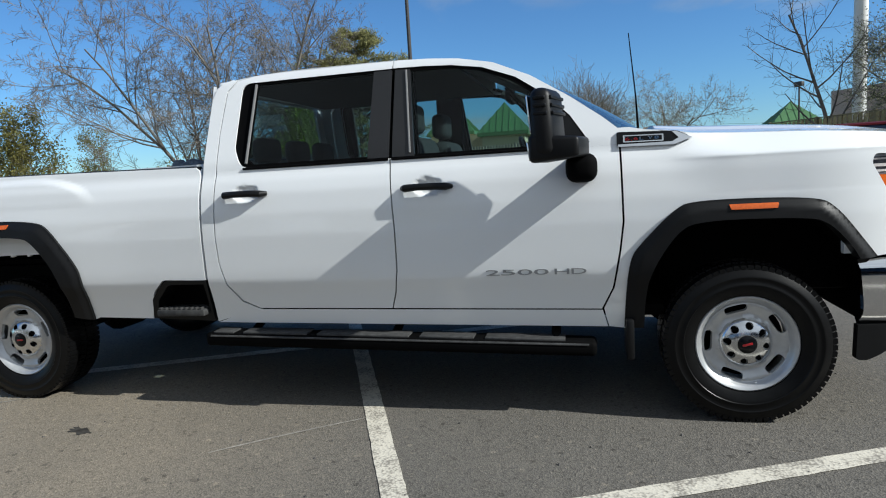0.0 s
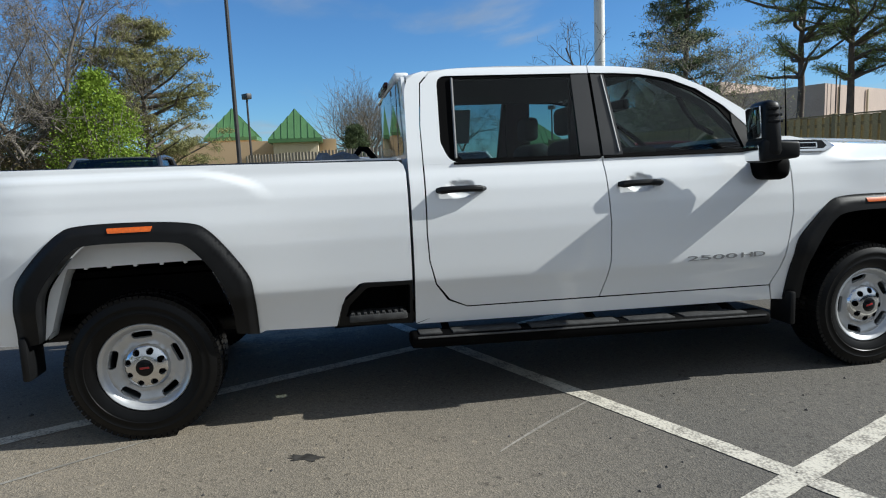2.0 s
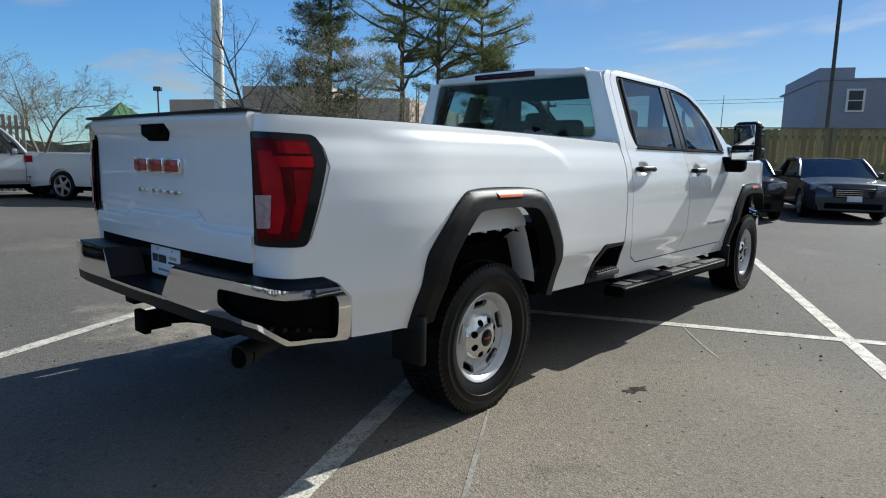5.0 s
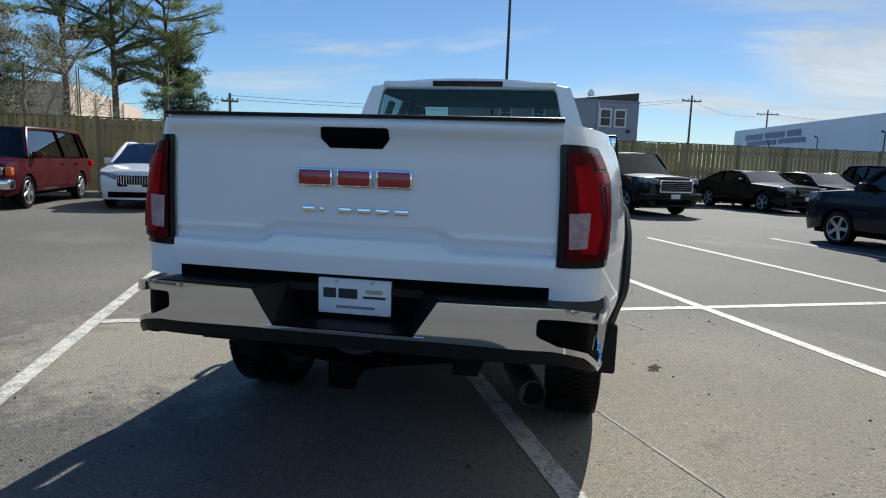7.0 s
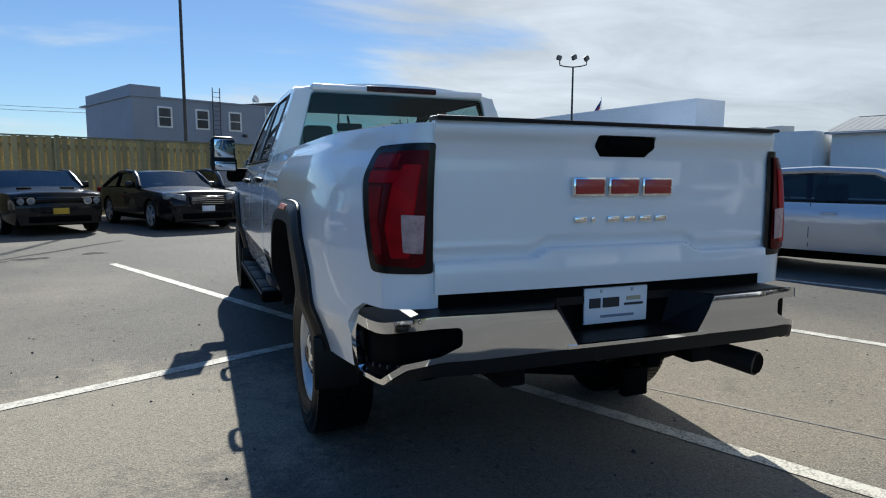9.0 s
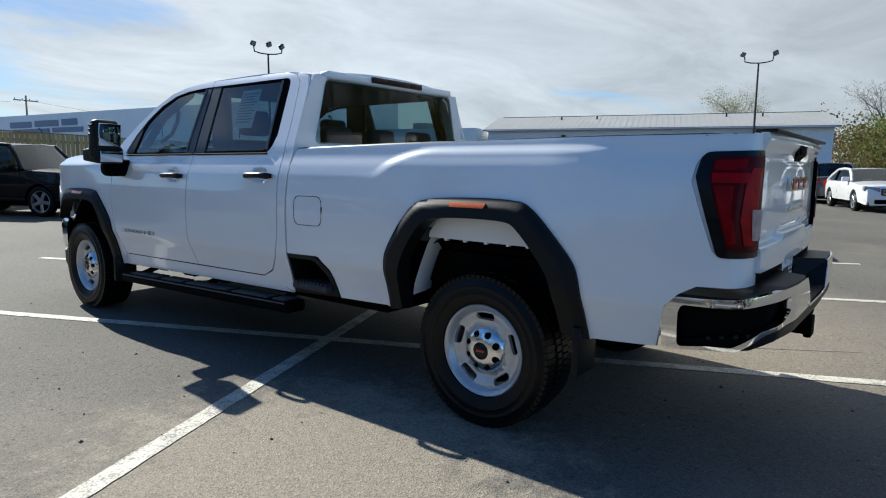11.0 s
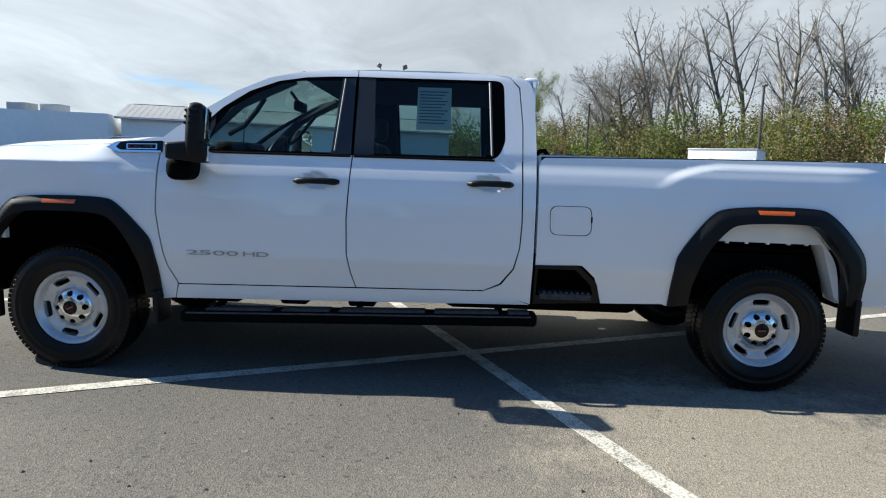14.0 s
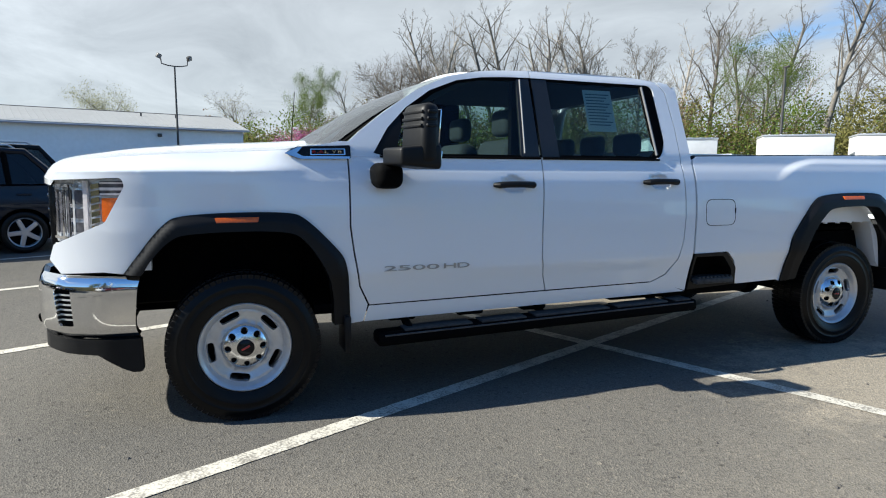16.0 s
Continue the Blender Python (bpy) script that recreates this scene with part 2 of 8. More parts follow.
def add_box(bm, lo, hi, bevel=0.0, seg=2, m=None):
    lo, hi = Vector(lo), Vector(hi)
    r = bmesh.ops.create_cube(bm, size=1)
    vs = r["verts"]
    for v in vs:
        v.co = Vector([(lo[i] + hi[i]) / 2 + v.co[i] * (hi[i] - lo[i]) for i in range(3)])
    if bevel:
        es = list({e for v in vs for e in v.link_edges})
        out = bmesh.ops.bevel(bm, geom=es, offset=bevel, segments=seg, profile=0.5, affect="EDGES", clamp_overlap=True)
        vs = list({v for f in out["faces"] for v in f.verts} | {v for v in vs if v.is_valid})
    if m is not None:
        bmesh.ops.transform(bm, matrix=m, verts=vs)
    return vs


def box_bm(lo, hi, bevel=0.0, seg=2, m=None):
    bm = bmesh.new()
    add_box(bm, lo, hi, bevel, seg, m)
    return bm


def add_tube(bm, pts, radii, sides=8, cap=True):
    """A tube along points, one radius each (or one for all)."""
    pts = [Vector(p) for p in pts]
    if not isinstance(radii, (list, tuple)):
        radii = [radii] * len(pts)
    rings, up = [], None
    for i, p in enumerate(pts):
        d = (pts[min(i + 1, len(pts) - 1)] - pts[max(i - 1, 0)]).normalized()
        if up is None:
            up = d.orthogonal().normalized()
        up = (up - d * up.dot(d))
        up = up.normalized() if up.length > 1e-5 else d.orthogonal().normalized()
        w = d.cross(up)
        rings.append([bm.verts.new(p + (up * math.cos(a) + w * math.sin(a)) * radii[i]) for a in [2 * math.pi * k / sides for k in range(sides)]])
    for a, b in zip(rings, rings[1:]):
        for k in range(sides):
            bm.faces.new((a[k], a[(k + 1) % sides], b[(k + 1) % sides], b[k]))
    if cap:
        bm.faces.new(rings[0][::-1])
        bm.faces.new(rings[-1])


def tube_bm(pts, radii, sides=10):
    bm = bmesh.new()
    add_tube(bm, pts, radii, sides)
    return bm


def lathe_bm(profile, n=48, axis="X"):
    """Turns (r, h) points round an axis."""
    bm = bmesh.new()
    rings = []
    for r, h in profile:
        ring = []
        for k in range(n):
            a = 2 * math.pi * k / n
            c, s = r * math.cos(a), r * math.sin(a)
            ring.append(bm.verts.new((h, c, s) if axis == "X" else (c, s, h)))
        rings.append(ring)
    for a, b in zip(rings, rings[1:]):
        for k in range(n):
            bm.faces.new((a[k], a[(k + 1) % n], b[(k + 1) % n], b[k]))
    return bm


def rounded(pts, seg=5):
    """A closed loop with rounded corners: points of (a, b) or (a, b, radius)."""
    out, n = [], len(pts)
    for i, p in enumerate(pts):
        r = p[2] if len(p) > 2 else 0
        q = Vector(p[:2])
        if r <= 0:
            out.append(tuple(q))
            continue
        u, w = Vector(pts[i - 1][:2]) - q, Vector(pts[(i + 1) % n][:2]) - q
        ang = u.angle(w)
        t = min(r / max(math.tan(ang / 2), 1e-3), u.length * 0.48, w.length * 0.48)
        a, b = q + u.normalized() * t, q + w.normalized() * t
        for k in range(seg + 1):
            s = k / seg
            out.append(tuple(a * (1 - s) ** 2 + q * 2 * s * (1 - s) + b * s * s))
    return out


def panel(name, loops, f, step, mat, parent, label="", lip=0.02, flip=False, into=None, back=False):
    """A sheet over the (a, b) plane, bounded by loops (the first is the outline, the rest holes), laid on the smooth surface f(a, b),
    with exact normals and with its edges turned inward by lip along the direction into(a, b), or along the normal."""
    bm = bmesh.new()
    for loop in loops:
        vs = [bm.verts.new((p[0], p[1], 0)) for p in loop]
        for a, b in zip(vs, vs[1:] + vs[:1]):
            if (a.co - b.co).length > 1e-7:
                bm.edges.new((a, b))
    bmesh.ops.remove_doubles(bm, verts=bm.verts, dist=1e-5)
    bmesh.ops.triangle_fill(bm, use_beauty=True, use_dissolve=False, edges=bm.edges, normal=(0, 0, 1))
    for axis in (0, 1):
        lo = min(v.co[axis] for v in bm.verts)
        hi = max(v.co[axis] for v in bm.verts)
        n = int((hi - lo) / step[axis])
        for k in range(1, n + 1):
            co = lo + (hi - lo) * k / (n + 1)
            no = (1, 0, 0) if axis == 0 else (0, 1, 0)
            bmesh.ops.bisect_plane(bm, geom=bm.verts[:] + bm.edges[:] + bm.faces[:], plane_co=(no[0] * co, no[1] * co, 0), plane_no=no, dist=1e-5)
    bm.normal_update()
    bm.verts.index_update()
    ab = [(v.co.x, v.co.y) for v in bm.verts]
    faces = []
    for fc in bm.faces:
        ids = [v.index for v in fc.verts]
        faces.append(ids if fc.normal.z > 0 else ids[::-1])
    border = [(e.verts[0].index, e.verts[1].index, e.link_faces[0]) for e in bm.edges if len(e.link_faces) == 1]
    mids = [tuple(fc.calc_center_median()[:2]) for _, _, fc in border]
    bm.free()
    h = 2e-3

    def normal(a, b):
        da = Vector(f(a + h, b)) - Vector(f(a - h, b))
        db = Vector(f(a, b + h)) - Vector(f(a, b - h))
        n = da.cross(db).normalized()
        return -n if flip else n
    verts = [Vector(f(a, b)) for a, b in ab]
    normals = [normal(a, b) for a, b in ab]
    if flip:
        faces = [ids[::-1] for ids in faces]
    if lip:
        for (i, j, _), mid in zip(border, mids):
            pi, pj = verts[i], verts[j]
            ii = Vector(into(*ab[i])) if into else -normals[i]
            ij = Vector(into(*ab[j])) if into else -normals[j]
            q = [pi, pj, pj + ij * lip, pi + ii * lip]
            fn = (q[1] - q[0]).cross(q[3] - q[0]).normalized()
            ctr = Vector(f(*mid))
            k = len(verts)
            if fn.dot((pi + pj) / 2 - ctr) < 0:
                q, fn = q[::-1], -fn
            verts += q
            normals += [fn] * 4
            faces.append([k, k + 1, k + 2, k + 3])
    return mesh_object(name, verts, faces, mat, parent, label, normals=normals)


def text_part(name, body, size, depth, m, mat, parent, label=""):
    """Raised letters of the built-in font as a mesh; m places them, with the text in its local xy plane."""
    cu = bpy.data.curves.new(name, "FONT")
    cu.body, cu.size, cu.extrude, cu.align_x, cu.align_y = body, size, depth, "CENTER", "CENTER"
    tmp = bpy.data.objects.new(name + "_tmp", cu)
    scene.collection.objects.link(tmp)
    dg = bpy.context.evaluated_depsgraph_get()
    me = bpy.data.meshes.new_from_object(tmp.evaluated_get(dg))
    bpy.data.objects.remove(tmp)
    me.materials.clear()
    me.materials.append(mat)
    ob = new(name, me)
    ob.parent = parent
    ob.matrix_basis = m
    if label:
        tagged(ob, label)
    return ob


def glyph(name, ch, w, h, depth, m, mat, parent):
    """One raised character stretched to w by h; m places its middle, with the character in its local xy plane."""
    ob = text_part(name, ch, 1.0, depth, m, mat, parent)
    xs, ys = [v.co.x for v in ob.data.vertices], [v.co.y for v in ob.data.vertices]
    cx, cy, sx, sy = (min(xs) + max(xs)) / 2, (min(ys) + max(ys)) / 2, w / (max(xs) - min(xs)), h / (max(ys) - min(ys))
    for v in ob.data.vertices:
        v.co.x, v.co.y = (v.co.x - cx) * sx, (v.co.y - cy) * sy
    return ob


def smooth_table(pts, lo, hi, sigma):
    """A smooth curve through (at, value) points as a function."""
    xs = np.linspace(lo, hi, 500)
    ys = np.interp(xs, [p[0] for p in pts], [p[1] for p in pts])
    k = max(1, int(sigma / (xs[1] - xs[0])))
    w = np.exp(-0.5 * (np.arange(-3 * k, 3 * k + 1) / k) ** 2)
    ys = np.convolve(np.pad(ys, 3 * k, mode="edge"), w / w.sum(), "valid")
    return lambda v: float(np.interp(v, xs, ys))


def smoothstep(a, b, v):
    t = min(1, max(0, (v - a) / (b - a)))
    return t * t * (3 - 2 * t)

# ---- ground ----
O, U, V = Vector((-0.36, 1.80)), Vector((0.916, 0.401)).normalized(), Vector((-0.401, 0.916)).normalized()


def uv(u, v, z=0.0):
    """A place on the lot: u along the row of stalls, v along the stall lines towards the fence."""
    p = O + U * u + V * v
    return (p.x, p.y, z)


YAW_V = math.degrees(math.atan2(V.y, V.x)) - 90     # turn that brings +y onto v


def asphalt_material():
    m = bpy.data.materials.new("asphalt")
    m.use_nodes = True
    nt = m.node_tree
    b = nt.nodes["Principled BSDF"]
    b.inputs["Roughness"].default_value = 0.82
    b.inputs["Specular IOR Level"].default_value = 0.14
    tc = nt.nodes.new("ShaderNodeTexCoord")

    def noise_node(scale, detail=5, rough=0.55, kind="ShaderNodeTexNoise"):
        n = nt.nodes.new(kind)
        n.inputs["Scale"].default_value = scale
        if kind == "ShaderNodeTexNoise":
            n.inputs["Detail"].default_value, n.inputs["Roughness"].default_value = detail, rough
        nt.links.new(tc.outputs["Object"], n.inputs["Vector"])
        return n

    def ramp(src, stops):
        r = nt.nodes.new("ShaderNodeValToRGB")
        e = r.color_ramp.elements
        while len(e) < len(stops):
            e.new(0.5)
        for el, (p, c) in zip(e, stops):
            el.position, el.color = p, (*c, 1)
        nt.links.new(src, r.inputs[0])
        return r.outputs[0]

    def mix(a, b2, fac, mode="MIX"):
        x = nt.nodes.new("ShaderNodeMix")
        x.data_type, x.blend_type = "RGBA", mode
        for sock, v in ((x.inputs[0], fac), (x.inputs[6], a), (x.inputs[7], b2)):
            if hasattr(v, "is_linked"):
                nt.links.new(v, sock)
            elif isinstance(v, tuple):
                sock.default_value = (*v, 1)
            else:
                sock.default_value = v
        return x.outputs[2]
    base = ramp(noise_node(0.22, 6).outputs["Fac"], [(0.30, (0.110, 0.103, 0.091)), (0.52, (0.131, 0.122, 0.108)), (0.72, (0.152, 0.142, 0.125))])
    stone = noise_node(135, kind="ShaderNodeTexVoronoi")
    speck = ramp(stone.outputs["Color"], [(0.12, (0.66, 0.66, 0.66)), (0.5, (1.0, 1.0, 1.0)), (0.84, (1.17, 1.16, 1.13)), (0.96, (1.55, 1.51, 1.44))])
    col = mix(base, speck, 1.0, "MULTIPLY")
    # larger stones of the mix
    stone2 = noise_node(48, kind="ShaderNodeTexVoronoi")
    speck2 = ramp(stone2.outputs["Color"], [(0.06, (0.62, 0.62, 0.62)), (0.16, (1.0, 1.0, 1.0)), (0.88, (1.0, 1.0, 1.0)), (0.97, (1.42, 1.38, 1.3))])
    col = mix(col, speck2, 1.0, "MULTIPLY")

    def worn(centre, r0, r1, amount):
        dist = nt.nodes.new("ShaderNodeVectorMath")
        dist.operation = "DISTANCE"
        dist.inputs[1].default_value = centre
        nt.links.new(tc.outputs["Object"], dist.inputs[0])
        rng = nt.nodes.new("ShaderNodeMapRange")
        rng.inputs["From Min"].default_value, rng.inputs["From Max"].default_value = r0, r1
        rng.inputs["To Min"].default_value, rng.inputs["To Max"].default_value = amount, 0.0
        nt.links.new(dist.outputs["Value"], rng.inputs["Value"])
        return rng.outputs[0]
    # pale dust trodden over both sides of the row
    for centre, r0, r1, least, tone in (((1.9, 0.1, 0), 1.2, 2.7, 0.75, (1.78, 1.65, 1.46)), ((-3.4, 2.2, 0), 0.6, 3.0, 0.35, (1.40, 1.35, 1.26)), ((-2.9, 5.0, 0), 0.3, 1.8, 0.35, (1.5, 1.44, 1.34))):
        wn2 = nt.nodes.new("ShaderNodeMath")
        wn2.operation = "MULTIPLY"
        nt.links.new(worn(centre, r0, r1, 1.0), wn2.inputs[0])
        nt.links.new(ramp(noise_node(1.1, 7, 0.6).outputs["Fac"], [(0.30, (least, least, least)), (0.62, (1, 1, 1))]), wn2.inputs[1])
        col = mix(col, mix(col, tone, 1.0, "MULTIPLY"), wn2.outputs[0])
    # sandy dust where the lot is worn
    dust = ramp(noise_node(0.35, 8, 0.62).outputs["Fac"], [(0.56, (0, 0, 0)), (0.74, (0.55, 0.55, 0.55))])
    col = mix(col, (0.245, 0.215, 0.168), dust)
    # a sandy, crumbled patch
    sep2 = nt.nodes.new("ShaderNodeVectorMath")
    sep2.operation = "DISTANCE"
    sep2.inputs[1].default_value = (-1.85, 0.35, 0)
    nt.links.new(tc.outputs["Object"], sep2.inputs[0])
    near = nt.nodes.new("ShaderNodeMapRange")
    near.inputs["From Min"].default_value, near.inputs["From Max"].default_value = 0.2, 1.7
    near.inputs["To Min"].default_value, near.inputs["To Max"].default_value = 0.42, 0.0
    nt.links.new(sep2.outputs["Value"], near.inputs["Value"])
    pn = nt.nodes.new("ShaderNodeMath")
    pn.operation = "ADD"
    nt.links.new(noise_node(4.2, 12, 0.80).outputs["Fac"], pn.inputs[0])
    nt.links.new(near.outputs[0], pn.inputs[1])
    sand = ramp(pn.outputs[0], [(0.61, (0, 0, 0)), (0.79, (0.80, 0.80, 0.80))])
    col = mix(col, mix(speck, (0.31, 0.27, 0.21), 1.0, "MULTIPLY"), sand)
    drip = ramp(noise_node(0.9, 3).outputs["Fac"], [(0.70, (0, 0, 0)), (0.80, (0.6, 0.6, 0.6))])
    col = mix(col, (0.040, 0.039, 0.038), drip)
    nt.links.new(col, b.inputs["Base Color"])
    bp = nt.nodes.new("ShaderNodeBump")
    bp.inputs["Strength"].default_value, bp.inputs["Distance"].default_value = 0.55, 0.005
    nt.links.new(stone.outputs["Distance"], bp.inputs["Height"])
    bp2 = nt.nodes.new("ShaderNodeBump")
    bp2.inputs["Strength"].default_value, bp2.inputs["Distance"].default_value = 0.4, 0.01
    nt.links.new(noise_node(14, 6, 0.7).outputs["Fac"], bp2.inputs["Height"])
    nt.links.new(bp.outputs[0], bp2.inputs["Normal"])
    nt.links.new(bp2.outputs[0], b.inputs["Normal"])
    return m


ASPHALT = asphalt_material()
R = 2500
mesh_object("ground", [(-R, -R, 0), (R, -R, 0), (R, R, 0), (-R, R, 0)], [(0, 1, 2, 3)], ASPHALT)
tagged(bpy.data.objects["ground"], "grey asphalt parking lot with sandy worn patches", "ground", kind="structure")


def line_paint():
    m = bpy.data.materials.new("line_paint")
    m.use_nodes = True
    nt = m.node_tree
    b = nt.nodes["Principled BSDF"]
    b.inputs["Roughness"].default_value = 0.75
    tc = nt.nodes.new("ShaderNodeTexCoord")
    n = nt.nodes.new("ShaderNodeTexVoronoi")
    n.inputs["Scale"].default_value = 80
    n2 = nt.nodes.new("ShaderNodeTexNoise")
    n2.inputs["Scale"].default_value, n2.inputs["Detail"].default_value, n2.inputs["Roughness"].default_value = 7, 9, 0.75
    add = nt.nodes.new("ShaderNodeMath")
    add.operation = "ADD"
    for x in (n, n2):
        nt.links.new(tc.outputs["Object"], x.inputs["Vector"])
    sc = nt.nodes.new("ShaderNodeMath")
    sc.operation, sc.inputs[1].default_value = "MULTIPLY", 0.35
    nt.links.new(n.outputs["Distance"], sc.inputs[0])
    nt.links.new(sc.outputs[0], add.inputs[0])
    nt.links.new(n2.outputs["Fac"], add.inputs[1])
    r = nt.nodes.new("ShaderNodeValToRGB")
    r.color_ramp.elements[0].position, r.color_ramp.elements[0].color = 0.62, (0.60, 0.56, 0.47, 1)
    r.color_ramp.elements[1].position, r.color_ramp.elements[1].color = 0.82, (0.24, 0.22, 0.185, 1)
    nt.links.new(add.outputs[0], r.inputs[0])
    nt.links.new(r.outputs[0], b.inputs["Base Color"])
    bp = nt.nodes.new("ShaderNodeBump")
    bp.inputs["Strength"].default_value, bp.inputs["Distance"].default_value = 0.3, 0.004
    nt.links.new(n.outputs["Distance"], bp.inputs["Height"])
    nt.links.new(bp.outputs[0], b.inputs["Normal"])
    return m


LINE = line_paint()


def paint_line(u0, v0, u1, v1, width=0.11, z=0.004):
    a, b = Vector(uv(u0, v0)[:2]), Vector(uv(u1, v1)[:2])
    d = (b - a).normalized()
    n = Vector((-d.y, d.x)) * width / 2
    steps = max(2, int((b - a).length / 0.06))
    rnd = random.Random(int(u0 * 31 + v0 * 17 + v1))
    verts, faces = [], []
    for k in range(steps + 1):
        p = a + (b - a) * k / steps
        for sgn in (-1, 1):
            q = p + n * sgn * (1 + rnd.uniform(-0.05, 0.05))
            verts.append((q.x, q.y, z))
        if k:
            i = 2 * k
            faces.append((i - 2, i - 1, i + 1, i))
    return tagged(mesh_object("parking_line", verts, faces, LINE), "worn white painted stall line on asphalt", "parking line", "stall lines", "structure")


for u in (-2.63, 0.0, 2.78, 5.62, 8.45, 11.3, 14.1):
    paint_line(u, -5.6, u, 5.7)
stalls = (-2.63, 0.0, 2.78, 5.62, 8.45, 11.3, 14.1)
for ua, ub in zip(stalls, stalls[1:]):
    paint_line(ua + 0.058, 0.02, ub - 0.058, 0.02)


# oil spots, tyre chalk marks and damp streaks
def blot(name, label, x, y, rx, ry, turn, color, seed, amount=0.35):
    rg = random.Random(seed)
    n = 26
    vs = [(x, y, 0.0025)]
    for k in range(n):
        a = 2 * math.pi * k / n
        f = 1 + rg.uniform(-amount, amount)
        px, py = rx * f * math.cos(a), ry * f * math.sin(a)
        vs.append((x + px * math.cos(turn) - py * math.sin(turn), y + px * math.sin(turn) + py * math.cos(turn), 0.0025))
    ob = mesh_object(name, vs, [(0, k + 1, (k + 1) % n + 1) for k in range(n)], color)
    return tagged(ob, label, "stain", kind="structure")


OIL = material("oil_stain", (0.045, 0.042, 0.038), 0.95, spec=0.05, grain=[(18, 0.5)])
DAMP = material("damp_asphalt", (0.040, 0.038, 0.036), 0.9, spec=0.1, grain=[(6, 0.3)])
PALE_SCRAPE = material("pale_scrape", (0.225, 0.209, 0.18), 0.85, grain=[(3, 0.3), (40, 0.3)])
CHALK = material("faint_chalk", (0.235, 0.217, 0.187), 0.85, grain=[(3, 0.25), (40, 0.3)])
blot("oil_stain", "small dark oil spot on asphalt", 1.43, 0.83, 0.085, 0.035, 1.2, OIL, 1)
for x, y, rx, ry, sd in ((-4.62, 7.59, 0.42, 0.16, 2), (-3.85, 8.02, 0.26, 0.13, 3), (-3.08, 8.49, 0.20, 0.13, 4)):
    blot("damp_patch", "dark damp patch on asphalt", x, y, rx, ry, 0.35, DAMP, sd)


def streak(label, pts, width, mat, name="tyre_mark"):
    vs, fs = [], []
    for i, (x, y) in enumerate(pts):
        a, b = Vector(pts[max(0, i - 1)]), Vector(pts[min(len(pts) - 1, i + 1)])
        d = (b - a).normalized()
        w = width * (0.35 + 0.65 * math.sin(math.pi * (i + 0.5) / len(pts)))
        vs += [(x - d.y * w, y + d.x * w, 0.003), (x + d.y * w, y - d.x * w, 0.003)]
        if i:
            fs.append((2 * i - 2, 2 * i - 1, 2 * i + 1, 2 * i))
    return tagged(mesh_object(name, vs, fs, mat), label, "mark", kind="structure")


streak("faint pale curved scrape on asphalt", [(1.62 - 0.0675 * k, 1.76 + 0.0915 * k - 0.0015 * k * (8 - k)) for k in range(9)], 0.009, CHALK)
streak("faint pale curved scrape on asphalt", [(0.98 + 0.062 * k, 0.02 - 0.105 * k) for k in range(15)], 0.012, PALE_SCRAPE)
streak("dark damp runnel on asphalt", [(-4.3 + 0.13 * k, 7.9 + 0.25 * k + 0.04 * math.sin(k)) for k in range(12)], 0.06, DAMP, "damp_streak")

# loose grit and crumbs of asphalt
rg = random.Random(404)
gv, gf = [], []
for k in range(420):
    a, d = rg.uniform(0, 6.28), 1.3 + 6.5 * rg.random() ** 1.3
    x, y = math.cos(a) * d, 1.2 + math.sin(a) * d * 1.15
    r = rg.uniform(0.004, 0.011) * (1.5 if rg.random() < 0.08 else 1)
    ring = []
    i = len(gv)
    for j in range(5):
        b = 6.28 * j / 5 + rg.uniform(-0.3, 0.3)
        gv.append((x + math.cos(b) * r * rg.uniform(0.7, 1.2), y + math.sin(b) * r * rg.uniform(0.7, 1.2), 0.001))
    gv.append((x, y, 0.001 + r * 0.9))
    gf += [(i + j, i + (j + 1) % 5, i + 5) for j in range(5)]
tagged(mesh_object("grit", gv, gf, material("grit_stone", (0.07, 0.065, 0.06), 0.9, grain=[(9, 0.5)])), "loose dark grit on the asphalt", "grit", kind="stuff")

# ---- the pickup truck: rear axle at y 0, front axle at y 4.37, right side at +x ----
truck = thing("pickup_truck", "white crew cab heavy duty pickup truck parked on asphalt", "pickup truck", (0, 0, 0.018))
WB = 4.37
PAD_GREY = material("worn_step_pad", (0.050, 0.050, 0.050), 0.6, spec=0.2, grain=[(30, 0.3)])
RED_DIM = material("unlit_brake_lens", (0.022, 0.0016, 0.003), 0.2, spec=0.3, grain=[(14, 0.3)])
RED_MID = material("mid_red_lens", (0.19, 0.0015, 0.005), 0.25, spec=0.1, grain=[(14, 0.3)])
GREY_STRIP = material("worn_grey_plastic", (0.05, 0.05, 0.05), 0.5, grain=[(20, 0.4)])
PILLAR_GREY = material("window_bar_grey", (0.16, 0.16, 0.16), 0.45)
PROFILE = smooth_table([(0.40, 0.945), (0.50, 0.965), (0.57, 0.978), (0.66, 1.0), (0.735, 1.026), (0.80, 1.03), (1.00, 1.033), (1.12, 1.026), (1.24, 1.008),
                        (1.31, 0.985), (1.355, 0.962), (1.42, 0.948), (1.90, 0.772), (1.95, 0.74), (2.1, 0.66)], 0.3, 2.1, 0.018)


